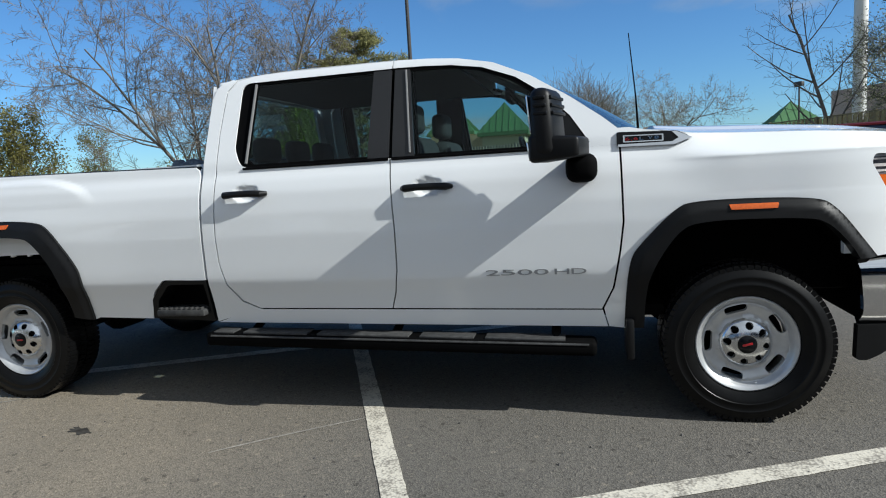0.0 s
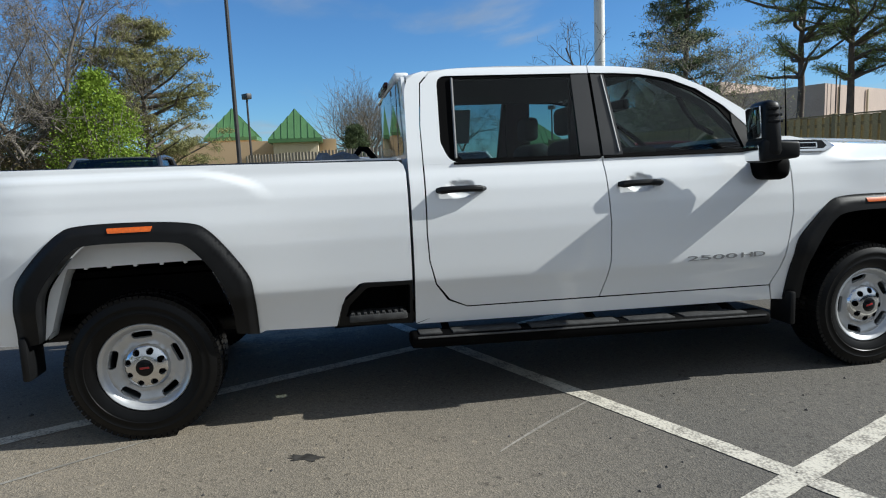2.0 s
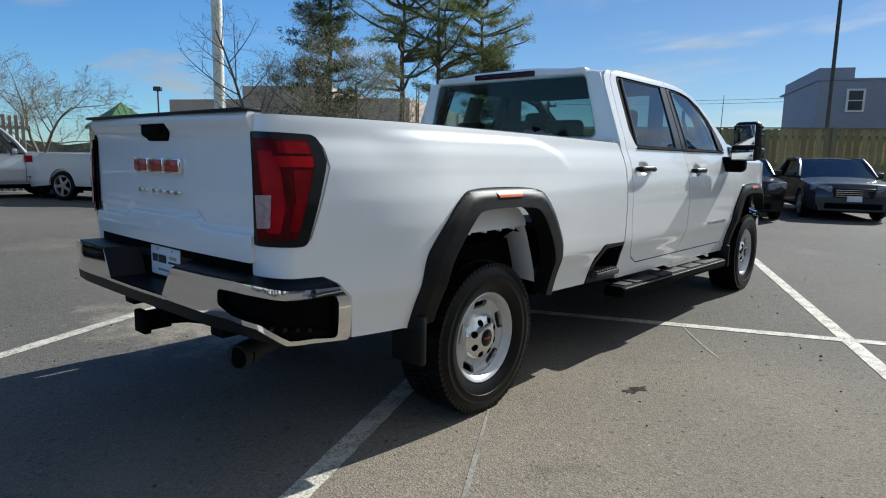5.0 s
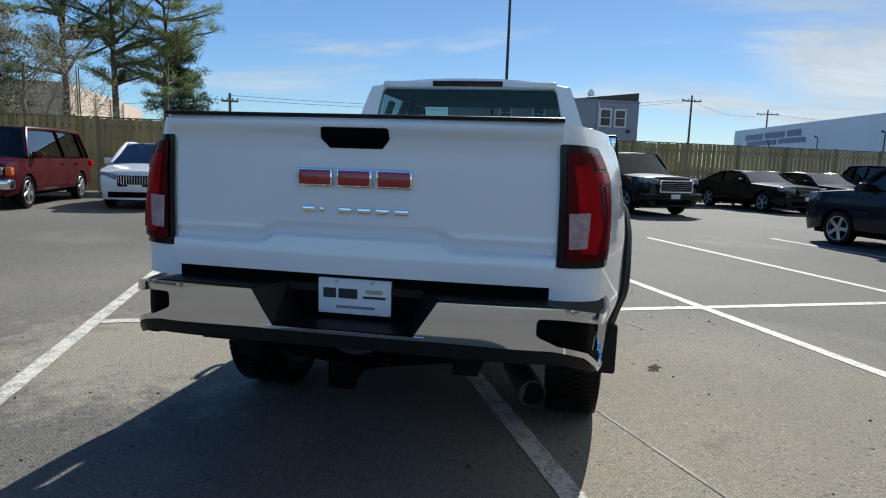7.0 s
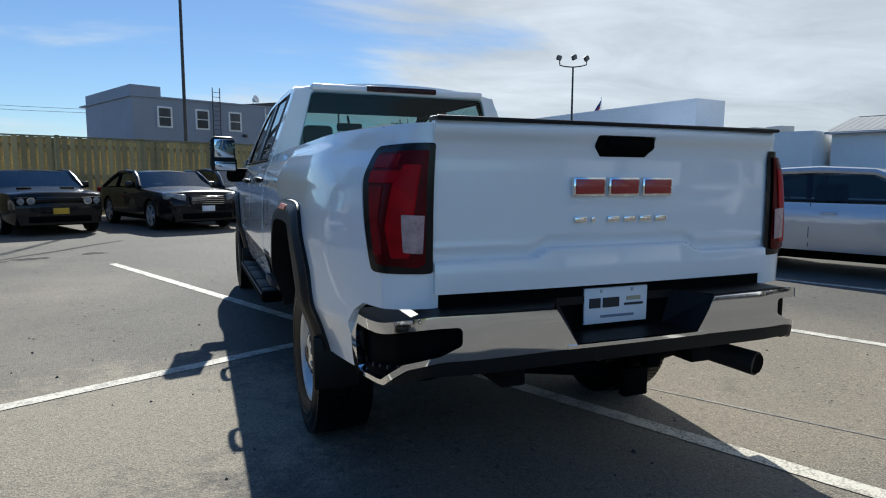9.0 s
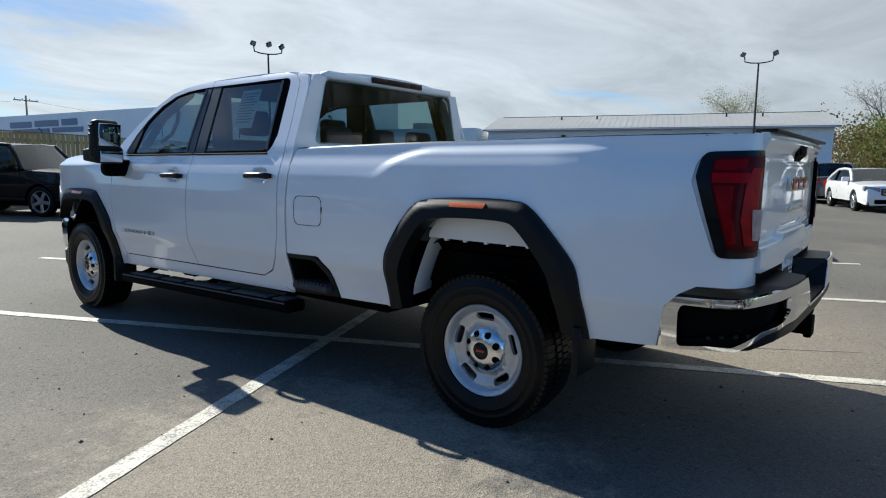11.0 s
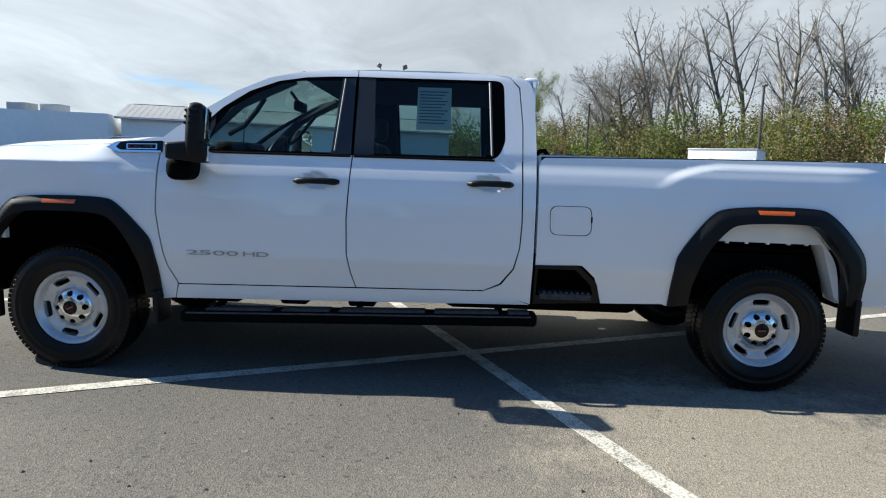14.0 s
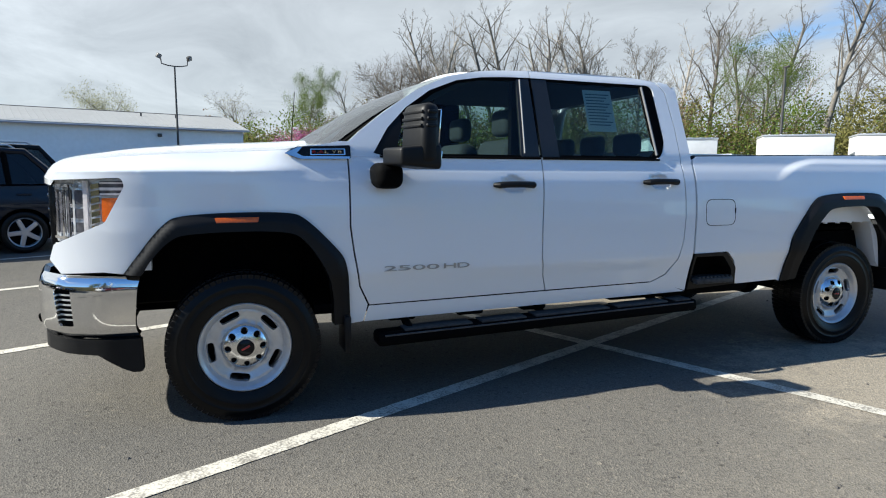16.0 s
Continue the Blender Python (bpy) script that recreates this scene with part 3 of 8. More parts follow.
def side_x(y, z):
    """Half width of the body at (y, z)."""
    x = PROFILE(z)
    if y > 4.55:
        x -= 0.17 * ((y - 4.55) / 0.70) ** 2.6
    if y > 3.9 and z > 1.12:
        # the fender side stands upright, then turns up to the hood in a firm shoulder
        x += 0.7 * (PROFILE(1.12) - PROFILE(min(z, 1.285))) * smoothstep(4.0, 4.35, y)
        if z > 1.285:
            t = z - 1.285
            x -= (1.35 * (math.hypot(t, 0.012) - 0.012) - 0.5 * t) * smoothstep(4.0, 4.35, y) - t * 0.10 * smoothstep(3.9, 4.2, y) * smoothstep(4.5, 4.2, y)
    if y < -0.35:
        x -= 0.16 * ((-0.35 - y) / 0.85) ** 2
    return x


def bed_x(y, z):
    x = side_x(y, z)
    # the raised shoulder over the rear wheel, its front end sweeping down in a long curve
    top, front, ry, rz = 1.398, 0.735, 0.46, 0.20
    u, v = (front - y) / ry, (top - z) / rz
    d = min(u, v)
    if u < 1 and v < 1:
        d = 1 - math.hypot(1 - u, 1 - v)
    up = smoothstep(-0.06, 0.17, d) * smoothstep(1.205, 1.37, z)
    fade = smoothstep(-0.80, -0.50, y)
    return x + 0.017 * up * fade + 0.012 * math.exp(-((y - 0.01) / 0.75) ** 4) * smoothstep(1.30, 1.0, z) * smoothstep(0.5, 0.8, z)


def door_x(y, z):
    """The door skin, with the hollow behind each handle."""
    x = side_x(y, z)
    for ym, zm in ((2.81, 1.225), (1.745, 1.24)):
        r = ((y - ym) / 0.088) ** 2 + ((z - zm) / 0.050) ** 2
        if r < 1:
            x -= 0.022 * smoothstep(1.0, 0.35, r)
    return x


def on_side(fx, s, out=0.0):
    return lambda y, z: (s * (fx(y, z) + out), y, z)


FRONT_ARCH = [(3.80, 0.45), (3.815, 0.70), (3.835, 0.815), (3.868, 0.87), (4.035, 1.045), (4.125, 1.09), (4.655, 1.083), (4.745, 1.035), (4.885, 0.85), (4.930, 0.79)]
FRONT_ARCH_IN = [(3.895, 0.45), (3.90, 0.60), (3.925, 0.745), (4.045, 0.935), (4.145, 0.993), (4.625, 0.990), (4.71, 0.958), (4.80, 0.86), (4.845, 0.785)]
REAR_ARCH = [(0.605, 0.51), (0.603, 0.775), (0.578, 0.865), (0.42, 1.085), (0.31, 1.148), (-0.22, 1.158), (-0.325, 1.118), (-0.512, 0.915), (-0.552, 0.83), (-0.585, 0.54)]
REAR_ARCH_IN = [(0.492, 0.53), (0.488, 0.70), (0.435, 0.855), (0.315, 1.012), (0.23, 1.052), (-0.19, 1.058), (-0.26, 1.025), (-0.395, 0.865), (-0.438, 0.78), (-0.470, 0.56)]


def open_round(pts):
    """The rounded run of an open line."""
    run = [tuple(p[:2]) for p in pts]
    for _ in range(3):
        cut = [run[0]]
        for a, b in zip(run, run[1:]):
            cut += [(a[0] * 0.75 + b[0] * 0.25, a[1] * 0.75 + b[1] * 0.25), (a[0] * 0.25 + b[0] * 0.75, a[1] * 0.25 + b[1] * 0.75)]
        run = cut + [run[-1]]
    return run


def edge_distance(p, run):
    """Distance from p to an open line."""
    best = 9.0
    for a, b in zip(run, run[1:]):
        ux, uy = b[0] - a[0], b[1] - a[1]
        t = ((p[0] - a[0]) * ux + (p[1] - a[1]) * uy) / max(ux * ux + uy * uy, 1e-12)
        t = min(1, max(0, t))
        best = min(best, math.hypot(p[0] - a[0] - t * ux, p[1] - a[1] - t * uy))
    return best


def build_side(s, word):
    flip = s < 0
    into = lambda a, b: (-s, 0, 0)
    fen_arch = open_round(FRONT_ARCH)
    # front fender, in front of the door seam and over the wheel
    fender = part_panel("front_fender", [rounded([(3.815, 0.44)]) + fen_arch[1:] + rounded([(5.02, 0.80), (5.22, 0.79), (5.27, 0.86), (5.245, 0.935, 0.02), (5.00, 1.045, 0.03), (4.905, 1.22, 0.03), (4.915, 1.262, 0.03), (5.235, 1.250)])
                         + [(5.238, 1.266), (5.21, 1.300), (5.17, 1.324), (5.1, 1.345), (4.95, 1.363), (4.7, 1.383), (4.4, 1.397), (4.12, 1.408), (3.97, 1.435), (3.845, 1.462), (3.79, 1.462), (3.805, 1.36), (3.81, 1.0), (3.79, 0.85), (3.755, 0.66), (3.702, 0.550), (3.712, 0.50), (3.725, 0.45)]],
                        on_side(side_x, s), (0.04, 0.016), PAINT, flip, into)
    # doors below the windows
    f_door = [(3.795, 1.3786), (3.80, 1.0), (3.782, 0.86), (3.745, 0.66), (3.69, 0.548), (2.568, 0.563), (2.60, 0.66), (2.622, 0.78), (2.625, 1.0), (2.604, 1.3786)]
    r_door = [(2.596, 1.3786), (2.617, 1.0), (2.614, 0.78), (2.592, 0.66), (2.56, 0.563), (1.76, 0.572), (1.66, 0.62), (1.585, 0.72), (1.552, 0.85), (1.545, 1.0), (1.552, 1.3786)]
    front_door = part_panel("front_door", [f_door], on_side(door_x, s), (0.022, 0.018), PAINT, flip, into)
    rear_door = part_panel("rear_door", [r_door], on_side(door_x, s), (0.022, 0.018), PAINT, flip, into)
    # window frames: the white rings round the side windows
    front_win = [(3.60, 1.386), (3.655, 1.40), (3.56, 1.545), (3.44, 1.665), (3.28, 1.775), (3.10, 1.845), (2.93, 1.873), (2.77, 1.883), (2.6, 1.887)]
    cut = [(2.602, 1.386)]
    ring_f = [(2.604, 1.379), (3.797, 1.379), (3.80, 1.455), (3.72, 1.525), (3.56, 1.645), (3.36, 1.775), (3.16, 1.866), (2.97, 1.907), (2.80, 1.924), (2.602, 1.933)] + front_win[::-1] + cut
    part_panel("door_frame", [ring_f], on_side(side_x, s), (0.06, 0.03), PAINT, flip, into, front_door)
    rear_win = rounded([(2.594, 1.886), (1.67, 1.884, 0.06), (1.655, 1.50, 0.08), (1.70, 1.386, 0.09), (2.594, 1.386)])
    ring_r = [(2.594, 1.93), (2.06, 1.936), (1.74, 1.925), (1.63, 1.90), (1.575, 1.84), (1.552, 1.6), (1.55, 1.379), (2.594, 1.379)]
    part_panel("door_frame", [ring_r[:8] + [(2.594, 1.386)] + rear_win[::-1][1:-1] + [(2.594, 1.886)]], on_side(side_x, s), (0.06, 0.03), PAINT, flip, into, rear_door)
    # cab corner behind the rear door and the sill under the doors
    part_panel("cab_corner", [[(1.55, 0.515), (1.73, 0.531), (1.76, 0.565), (1.65, 0.612), (1.577, 0.715), (1.545, 0.85), (1.537, 1.0), (1.543, 1.379), (1.545, 1.6), (1.568, 1.845), (1.625, 1.906), (1.60, 1.916), (1.545, 1.900), (1.50, 1.868), (1.476, 1.80), (1.462, 1.42), (1.462, 0.49)]],
               on_side(side_x, s), (0.05, 0.04), PAINT, flip, into)
    part_panel("rocker_panel", [[(1.465, 0.485), (3.719, 0.449), (3.706, 0.50), (3.694, 0.541), (1.76, 0.565), (1.73, 0.531), (1.55, 0.515)]],
               on_side(side_x, s), (0.08, 0.02), PAINT, flip, into, lip=0)
    # glass, pillar films and the black trims
    gx = lambda y, z: PROFILE(z) - 0.012
    glass_f = part_panel("window", [[(2.70, 1.39), (3.53, 1.39), (3.48, 1.56), (3.41, 1.665), (3.26, 1.765), (3.09, 1.835), (2.93, 1.862), (2.70, 1.872)]], on_side(gx, s), (0.2, 0.2), GLASS, flip, into, front_door, lip=0)
    part_panel("window_surround", [[(3.66, 1.384), (3.57, 1.55), (3.45, 1.672), (3.285, 1.782), (3.10, 1.852), (2.93, 1.880), (2.6, 1.89), (2.6, 1.868), (2.93, 1.858), (3.09, 1.831), (3.255, 1.758), (3.40, 1.66), (3.475, 1.555), (3.525, 1.40), (2.6, 1.40), (2.6, 1.384)]],
               on_side(gx, s, 0.005), (0.2, 0.1), PLASTIC_DARK, flip, into, front_door)
    part_panel("mirror_sail", [[(3.525, 1.40), (3.65, 1.395), (3.555, 1.54), (3.48, 1.62), (3.475, 1.555)]], on_side(gx, s, 0.010), (0.2, 0.1), PLASTIC, flip, into, front_door)
    part_panel("pillar_cover", [[(2.61, 1.392), (2.735, 1.392), (2.695, 1.874), (2.61, 1.878)]], on_side(gx, s, 0.009), (0.2, 0.1), PILLAR, flip, into, front_door)
    part_panel("pillar_cover", [[(2.592, 1.392), (2.47, 1.392), (2.485, 1.878), (2.592, 1.878)]], on_side(gx, s, 0.009), (0.2, 0.1), PILLAR, flip, into, rear_door)
    part_panel("window", [[(1.70, 1.39), (2.49, 1.39), (2.49, 1.874), (1.70, 1.874)]], on_side(gx, s), (0.2, 0.2), GLASS_DARK, flip, into, rear_door, lip=0)
    part_panel("window_surround", [[(2.6, 1.89), (1.665, 1.888), (1.65, 1.50), (1.70, 1.384), (2.6, 1.384), (2.6, 1.402), (1.775, 1.402), (1.73, 1.44), (1.745, 1.50), (1.765, 1.868), (2.6, 1.872)]],
               on_side(gx, s, 0.005), (0.2, 0.1), PLASTIC_DARK, flip, into, rear_door)
    part("division_bar", tube_bm([(s * (PROFILE(z) + 0.0), 1.735 + 0.05 * (z - 1.4), z) for z in (1.41, 1.64, 1.87)], 0.008, 6), PILLAR_GREY, rear_door, "grey metal window bar")
    part("division_bar", tube_bm([(s * (PROFILE(z) + 0.0), 2.712 - 0.08 * (z - 1.4), z) for z in (1.41, 1.64, 1.87)], 0.006, 6), PILLAR_GREY, front_door, "grey metal window bar")
    part("belt_moulding", tube_bm([(s * (PROFILE(1.379) + 0.004), y, 1.381) for y in (2.61, 3.1, 3.62)], 0.007, 6), PLASTIC_DARK, front_door)
    part("belt_moulding", tube_bm([(s * (PROFILE(1.379) + 0.004), y, 1.381) for y in (1.72, 2.1, 2.59)], 0.007, 6), PLASTIC_DARK, rear_door)
    for door, ya, yb, z in ((front_door, 2.675, 2.945, 1.225), (rear_door, 1.61, 1.88, 1.24)):
        bm = bmesh.new()
        ym = (ya + yb) / 2
        x0 = side_x(ym, z)
        add_tube(bm, [(s * (x0 + o), y, z - 0.004 * (abs(y - ym) > 0.1)) for y, o in ((ya, 0.004), (ya + 0.02, 0.028), (ym - 0.05, 0.040), (ym + 0.05, 0.040), (yb - 0.03, 0.030), (yb, 0.004))],
                 [0.014, 0.021, 0.019, 0.019, 0.020, 0.012], 10)
        part("handle", bm, PLASTIC, door, "black plastic handle")
    # model figures on the door
    for k, (ch, yc) in enumerate(zip("2500HD", (3.140, 3.221, 3.308, 3.392, 3.496, 3.581))):
        yc = yc if s > 0 else 6.721 - yc
        glyph("model_badge", ch, 0.074, 0.029, 0.002, Matrix.Translation((s * (side_x(yc, 0.757) + 0.004), yc, 0.757)) @ (pose(0, 0, 0, 90, 0, 90) if s > 0 else pose(0, 0, 0, 90, 0, -90)), BADGE_STEEL, front_door)
    # side vent in front of the door with the engine badge
    vent = part_panel("fender_vent", [rounded([(3.785, 1.368, 0.01), (4.06, 1.362, 0.02), (4.145, 1.392, 0.02), (4.07, 1.428, 0.02), (3.785, 1.440, 0.01)])], on_side(side_x, s, 0.010), (0.05, 0.03), GLOSS_BLACK, flip, into, fender, lip=0.02)
    part_panel("vent_trim", [[(3.79, 1.366), (4.055, 1.362), (4.14, 1.392), (4.065, 1.426), (4.045, 1.426), (4.075, 1.394), (4.045, 1.377), (3.79, 1.378)]], on_side(side_x, s, 0.014), (0.05, 0.03), CHROME, flip, into, vent, lip=0.006, label="chrome vent trim")
    part_panel("badge_frame", [rounded([(3.815, 1.386, 0.004), (4.005, 1.383, 0.004), (4.005, 1.417, 0.004), (3.815, 1.421, 0.004)]), rounded([(3.823, 1.391), (3.998, 1.388), (3.998, 1.412), (3.823, 1.416)])], on_side(side_x, s, 0.016), (0.1, 0.05), CHROME, flip, into, vent, lip=0.003)
    for k, ch in enumerate("6.6LV8"):
        yc = 3.835 + (0.0, 0.020, 0.040, 0.068, 0.108, 0.138)[k]
        yc = yc if s > 0 else 7.82 - yc
        glyph("engine_badge", ch, 0.005 if ch == "." else 0.020, 0.004 if ch == "." else 0.015, 0.002, Matrix.Translation((s * (side_x(yc, 1.402) + 0.017), yc, 1.402 - (0.007 if ch == "." else 0))) @ (pose(0, 0, 0, 90, 0, 90) if s > 0 else pose(0, 0, 0, 90, 0, -90)), BADGE_RED if k < 3 else CHROME, vent)
    # wheel arch flares and their marker lamps
    for name, outer, inner, fx, mk in (("front_flare", FRONT_ARCH, FRONT_ARCH_IN, side_x, 4.40), ("rear_flare", REAR_ARCH, REAR_ARCH_IN, bed_x, 0.03)):
        o, i = open_round(outer), open_round(inner)
        mid_y = WB if name[0] == "f" else 0.0

        def fl(y, z, fx=fx, o=o):
            d = edge_distance((y, z), o)
            return (s * (fx(y, min(z, 1.2)) + 0.012 + 0.026 * smoothstep(-0.012, 0.052, d) + 0.004 * smoothstep(0.05, 0.12, d)), y, z)
        flare = part_panel(name, [o + i[::-1]], fl, (0.018, 0.018), PLASTIC, flip, into, None, lip=0.10, label="black plastic wheel arch flare")
        ym, zm = (4.39, 1.050) if name[0] == "f" else (0.028, 1.118)
        part_panel("marker_lamp", [rounded([(ym - 0.100, zm - 0.012, 0.004), (ym + 0.100, zm - 0.012, 0.004), (ym + 0.108, zm + 0.013, 0.004), (ym - 0.108, zm + 0.013, 0.004)])],
                   lambda y, z, fl=fl: tuple(Vector(fl(y, z)) + Vector((s * 0.005, 0, 0))), (0.05, 0.02), AMBER, flip, into, flare, lip=0.006, label="amber marker lamp")
    # bed side
    bed_arch = open_round(REAR_ARCH)
    bed = part_panel("bed_side", [[(1.446, 0.75), (1.446, 1.345), (1.435, 1.386), (1.41, 1.407), (0.6, 1.422), (-0.6, 1.437), (-1.13, 1.44), (-1.13, 1.40)]
                     + rounded([(-1.13, 1.366), (-0.985, 1.350, 0.05), (-0.972, 1.25, 0.02), (-1.07, 0.965, 0.03), (-1.13, 0.960)]) + [(-1.13, 0.93), (-1.13, 0.828), (-1.02, 0.828), (-0.955, 0.792), (-0.90, 0.735), (-0.865, 0.55), (-0.60, 0.545)]
                     + bed_arch[::-1] + [(0.64, 0.522), (1.02, 0.512), (1.045, 0.60), (1.075, 0.68), (1.155, 0.752), (1.18, 0.757)]], on_side(bed_x, s), (0.028, 0.014), PAINT, flip, into)
    if s < 0:
        cap_loop = rounded([(1.115, 0.940, 0.05), (1.37, 0.940, 0.05), (1.375, 1.120, 0.05), (1.12, 1.120, 0.05)])
        part_panel("fuel_door", [cap_loop, rounded([(1.1185, 0.9435, 0.05), (1.3665, 0.9435, 0.05), (1.3715, 1.1165, 0.05), (1.1235, 1.1165, 0.05)])], on_side(bed_x, s, 0.0012), (0.05, 0.05), PLASTIC_DARK, flip, into, bed, lip=0.001, label="fuel door seam")
        part("fuel_door_notch", box_bm((-bed_x(1.118, 1.04) - 0.002, 1.113, 1.022), (-bed_x(1.118, 1.04) + 0.004, 1.124, 1.058), 0.002), PLASTIC_DARK, bed)
    part("bed_rail_cap", tube_bm([(s * (bed_x(y, 1.43) - 0.015), y, z) for y, z in ((1.43, 1.399), (0.6, 1.414), (-0.6, 1.426), (-1.0, 1.431), (-1.16, 1.430))], [0.016, 0.016, 0.016, 0.014, 0.006], 6), PLASTIC, bed, "black plastic rail cap")
    # bed step pocket
    pocket = part_panel("side_step", [rounded([(1.446, 0.752), (1.175, 0.752, 0.05), (1.055, 0.64, 0.06), (1.03, 0.515), (1.446, 0.495)]), rounded([(1.43, 0.728), (1.195, 0.728, 0.05), (1.095, 0.63, 0.06), (1.075, 0.565), (1.43, 0.555)])],
                        on_side(bed_x, s, 0.006), (0.1, 0.1), PLASTIC, flip, into, None, lip=0.14, label="black plastic bed step pocket")
    part("step_pad", box_bm((min(s * 0.86, s * 1.025), 1.09, 0.535), (max(s * 0.86, s * 1.025), 1.41, 0.575), 0.010), PAD_GREY, pocket, "worn grey step pad")
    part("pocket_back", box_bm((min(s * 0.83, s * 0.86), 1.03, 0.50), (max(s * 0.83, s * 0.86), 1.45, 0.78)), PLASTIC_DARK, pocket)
    for k in range(9):
        part("step_stud", box_bm((min(s * 0.96, s * 1.018), 1.10 + k * 0.034, 0.573), (max(s * 0.96, s * 1.018), 1.118 + k * 0.034, 0.586), 0.002, 1), PAD_GREY, pocket)
    # tail lamp wraps round the corner
    part_panel("lamp_flange", [rounded([(-1.241, 1.385), (-0.975, 1.365, 0.04), (-0.960, 1.25, 0.03), (-1.06, 0.938, 0.03), (-1.241, 0.938)])], lambda y, z: tail_surface(s, y, z, -0.010), (0.02, 0.05), PAINT, flip, into, None, lip=0)
    tl = part_panel("tail_lamp", [rounded([(-1.227, 1.376, 0.01), (-0.999, 1.369, 0.045), (-0.986, 1.27, 0.03), (-1.086, 0.950, 0.03), (-1.227, 0.946, 0.01)])], lambda y, z: tail_surface(s, y, z, 0.006), (0.02, 0.05), GLOSS_BLACK, flip, into, None, lip=0.02, label="red tail lamp in a black surround")
    lens = lambda nm, pts, out, mt, lb="": part_panel(nm, [rounded(pts)], lambda y, z: tail_surface(s, y, z, out), (0.012, 0.05), mt, flip, into, tl, lip=0.005, label=lb)
    lens("red_lens", [(-1.2215, 1.352, 0.006), (-1.045, 1.345, 0.02), (-1.040, 1.26, 0.02), (-1.124, 0.980, 0.02), (-1.21, 0.968, 0.01), (-1.2215, 0.98, 0.006)], 0.015, RED_DEEP)
    lens("upper_lens", [(-1.152, 1.340, 0.004), (-1.052, 1.338, 0.01), (-1.050, 1.296, 0.006), (-1.152, 1.296, 0.004)], 0.019, RED_MID)
    lens("brake_lens", [(-1.168, 1.286, 0.006), (-1.046, 1.286, 0.006), (-1.050, 1.246, 0.006), (-1.160, 1.246, 0.008)], 0.020, RED_LENS)
    lens("brake_lens", [(-1.208, 1.305, 0.004), (-1.172, 1.305, 0.004), (-1.156, 1.235, 0.004), (-1.150, 1.10, 0.004), (-1.166, 1.0, 0.008), (-1.196, 1.0, 0.008)], 0.019, RED_LENS)
    lens("turn_lens", [(-1.126, 1.236, 0.006), (-1.056, 1.236, 0.006), (-1.122, 1.008, 0.01), (-1.142, 1.008, 0.01), (-1.128, 1.12, 0.006)], 0.019, RED_MID)
    lens("reverse_lens", [(-1.219, 1.140, 0.003), (-1.182, 1.143, 0.003), (-1.188, 1.020, 0.006), (-1.217, 1.015, 0.003)], 0.022, REVERSE_LENS, "clear reversing lens")
    for za, zb in ((1.368, 1.44), (0.828, 0.950)):
        part_panel("corner_post", [[(-1.24, za), (-1.128, za), (-1.128, zb), (-1.24, zb)]], lambda y, z: tail_surface(s, y, z, 0.0), (0.012, 0.05), PAINT, flip, into)
    # tow mirror, its face turned in towards the driver
    mm = Matrix.Translation((s * 1.205, 3.462, 0)) @ Matrix.Rotation(s * radians(-15), 4, "Z")
    hb = box_bm((-0.122, -0.055, 1.335), (0.122, 0.060, 1.650), 0.04, 3)
    for v in hb.verts:
        if v.co.z > 1.5:
            v.co.y -= 0.018 * (v.co.z - 1.5) / 0.15 if v.co.y > 0 else 0
            v.co.x *= 1 - 0.10 * (v.co.z - 1.5) / 0.15
    bmesh.ops.transform(hb, matrix=mm, verts=hb.verts)
    mirror = part("tow_mirror", hb, PLASTIC, truck, "tall black tow mirror")
    wedge = box_bm((-0.124, -0.060, 1.310), (0.124, 0.165, 1.440), 0.022, 3)
    for v in wedge.verts:
        if v.co.y > 0.05:
            v.co.z = 1.375 + (v.co.z - 1.375) * 0.72
            v.co.x = -s * 0.02 + v.co.x * 0.82
    bmesh.ops.transform(wedge, matrix=mm, verts=wedge.verts)
    part("mirror_base", wedge, PLASTIC, mirror)
    part("mirror_arm", box_bm((min(s * 0.93, s * 1.17), 3.535, 1.205), (max(s * 0.93, s * 1.17), 3.685, 1.345), 0.05, 4), PLASTIC_DARK, mirror)
    for z in (1.525, 1.560, 1.595):
        yr = 0.060 - 0.018 * (z - 1.5) / 0.15
        part("mirror_rib", box_bm((-0.095, 0.030, z), (0.095, yr + 0.004, z + 0.016), 0.004, 2, mm), PLASTIC, mirror)
        part("mirror_rib", box_bm((min(s * 0.08, s * 0.121), -0.030, z), (max(s * 0.08, s * 0.121), yr - 0.022, z + 0.016), 0.004, 2, mm), PLASTIC, mirror)
    part("mirror_glass", box_bm((-0.098, -0.064, 1.450), (0.098, -0.055, 1.625), 0.004, 2, mm @ Matrix.Translation((0, 0, 1.54)) @ Matrix.Rotation(radians(5), 4, "X") @ Matrix.Translation((0, 0, -1.54))), MIRROR, mirror, "mirror glass")
    part("mirror_glass", box_bm((-0.100, -0.070, 1.328), (0.100, -0.061, 1.415), 0.004, 2, mm @ Matrix.Translation((0, 0, 1.37)) @ Matrix.Rotation(radians(7), 4, "X") @ Matrix.Translation((0, 0, -1.37))), MIRROR, mirror, "convex mirror glass")
    # running board
    bb = box_bm((min(s * 0.905, s * 1.055), 1.42, -0.040), (max(s * 0.905, s * 1.055), 3.66, 0.040), 0.026, 3)
    drop = lambda y: 0.402 - 0.0225 * (y - 1.42)
    for v in bb.verts:
        v.co.z += drop(v.co.y)
    board = part("running_board", bb, PLASTIC_DARK, truck, "flat black running board")
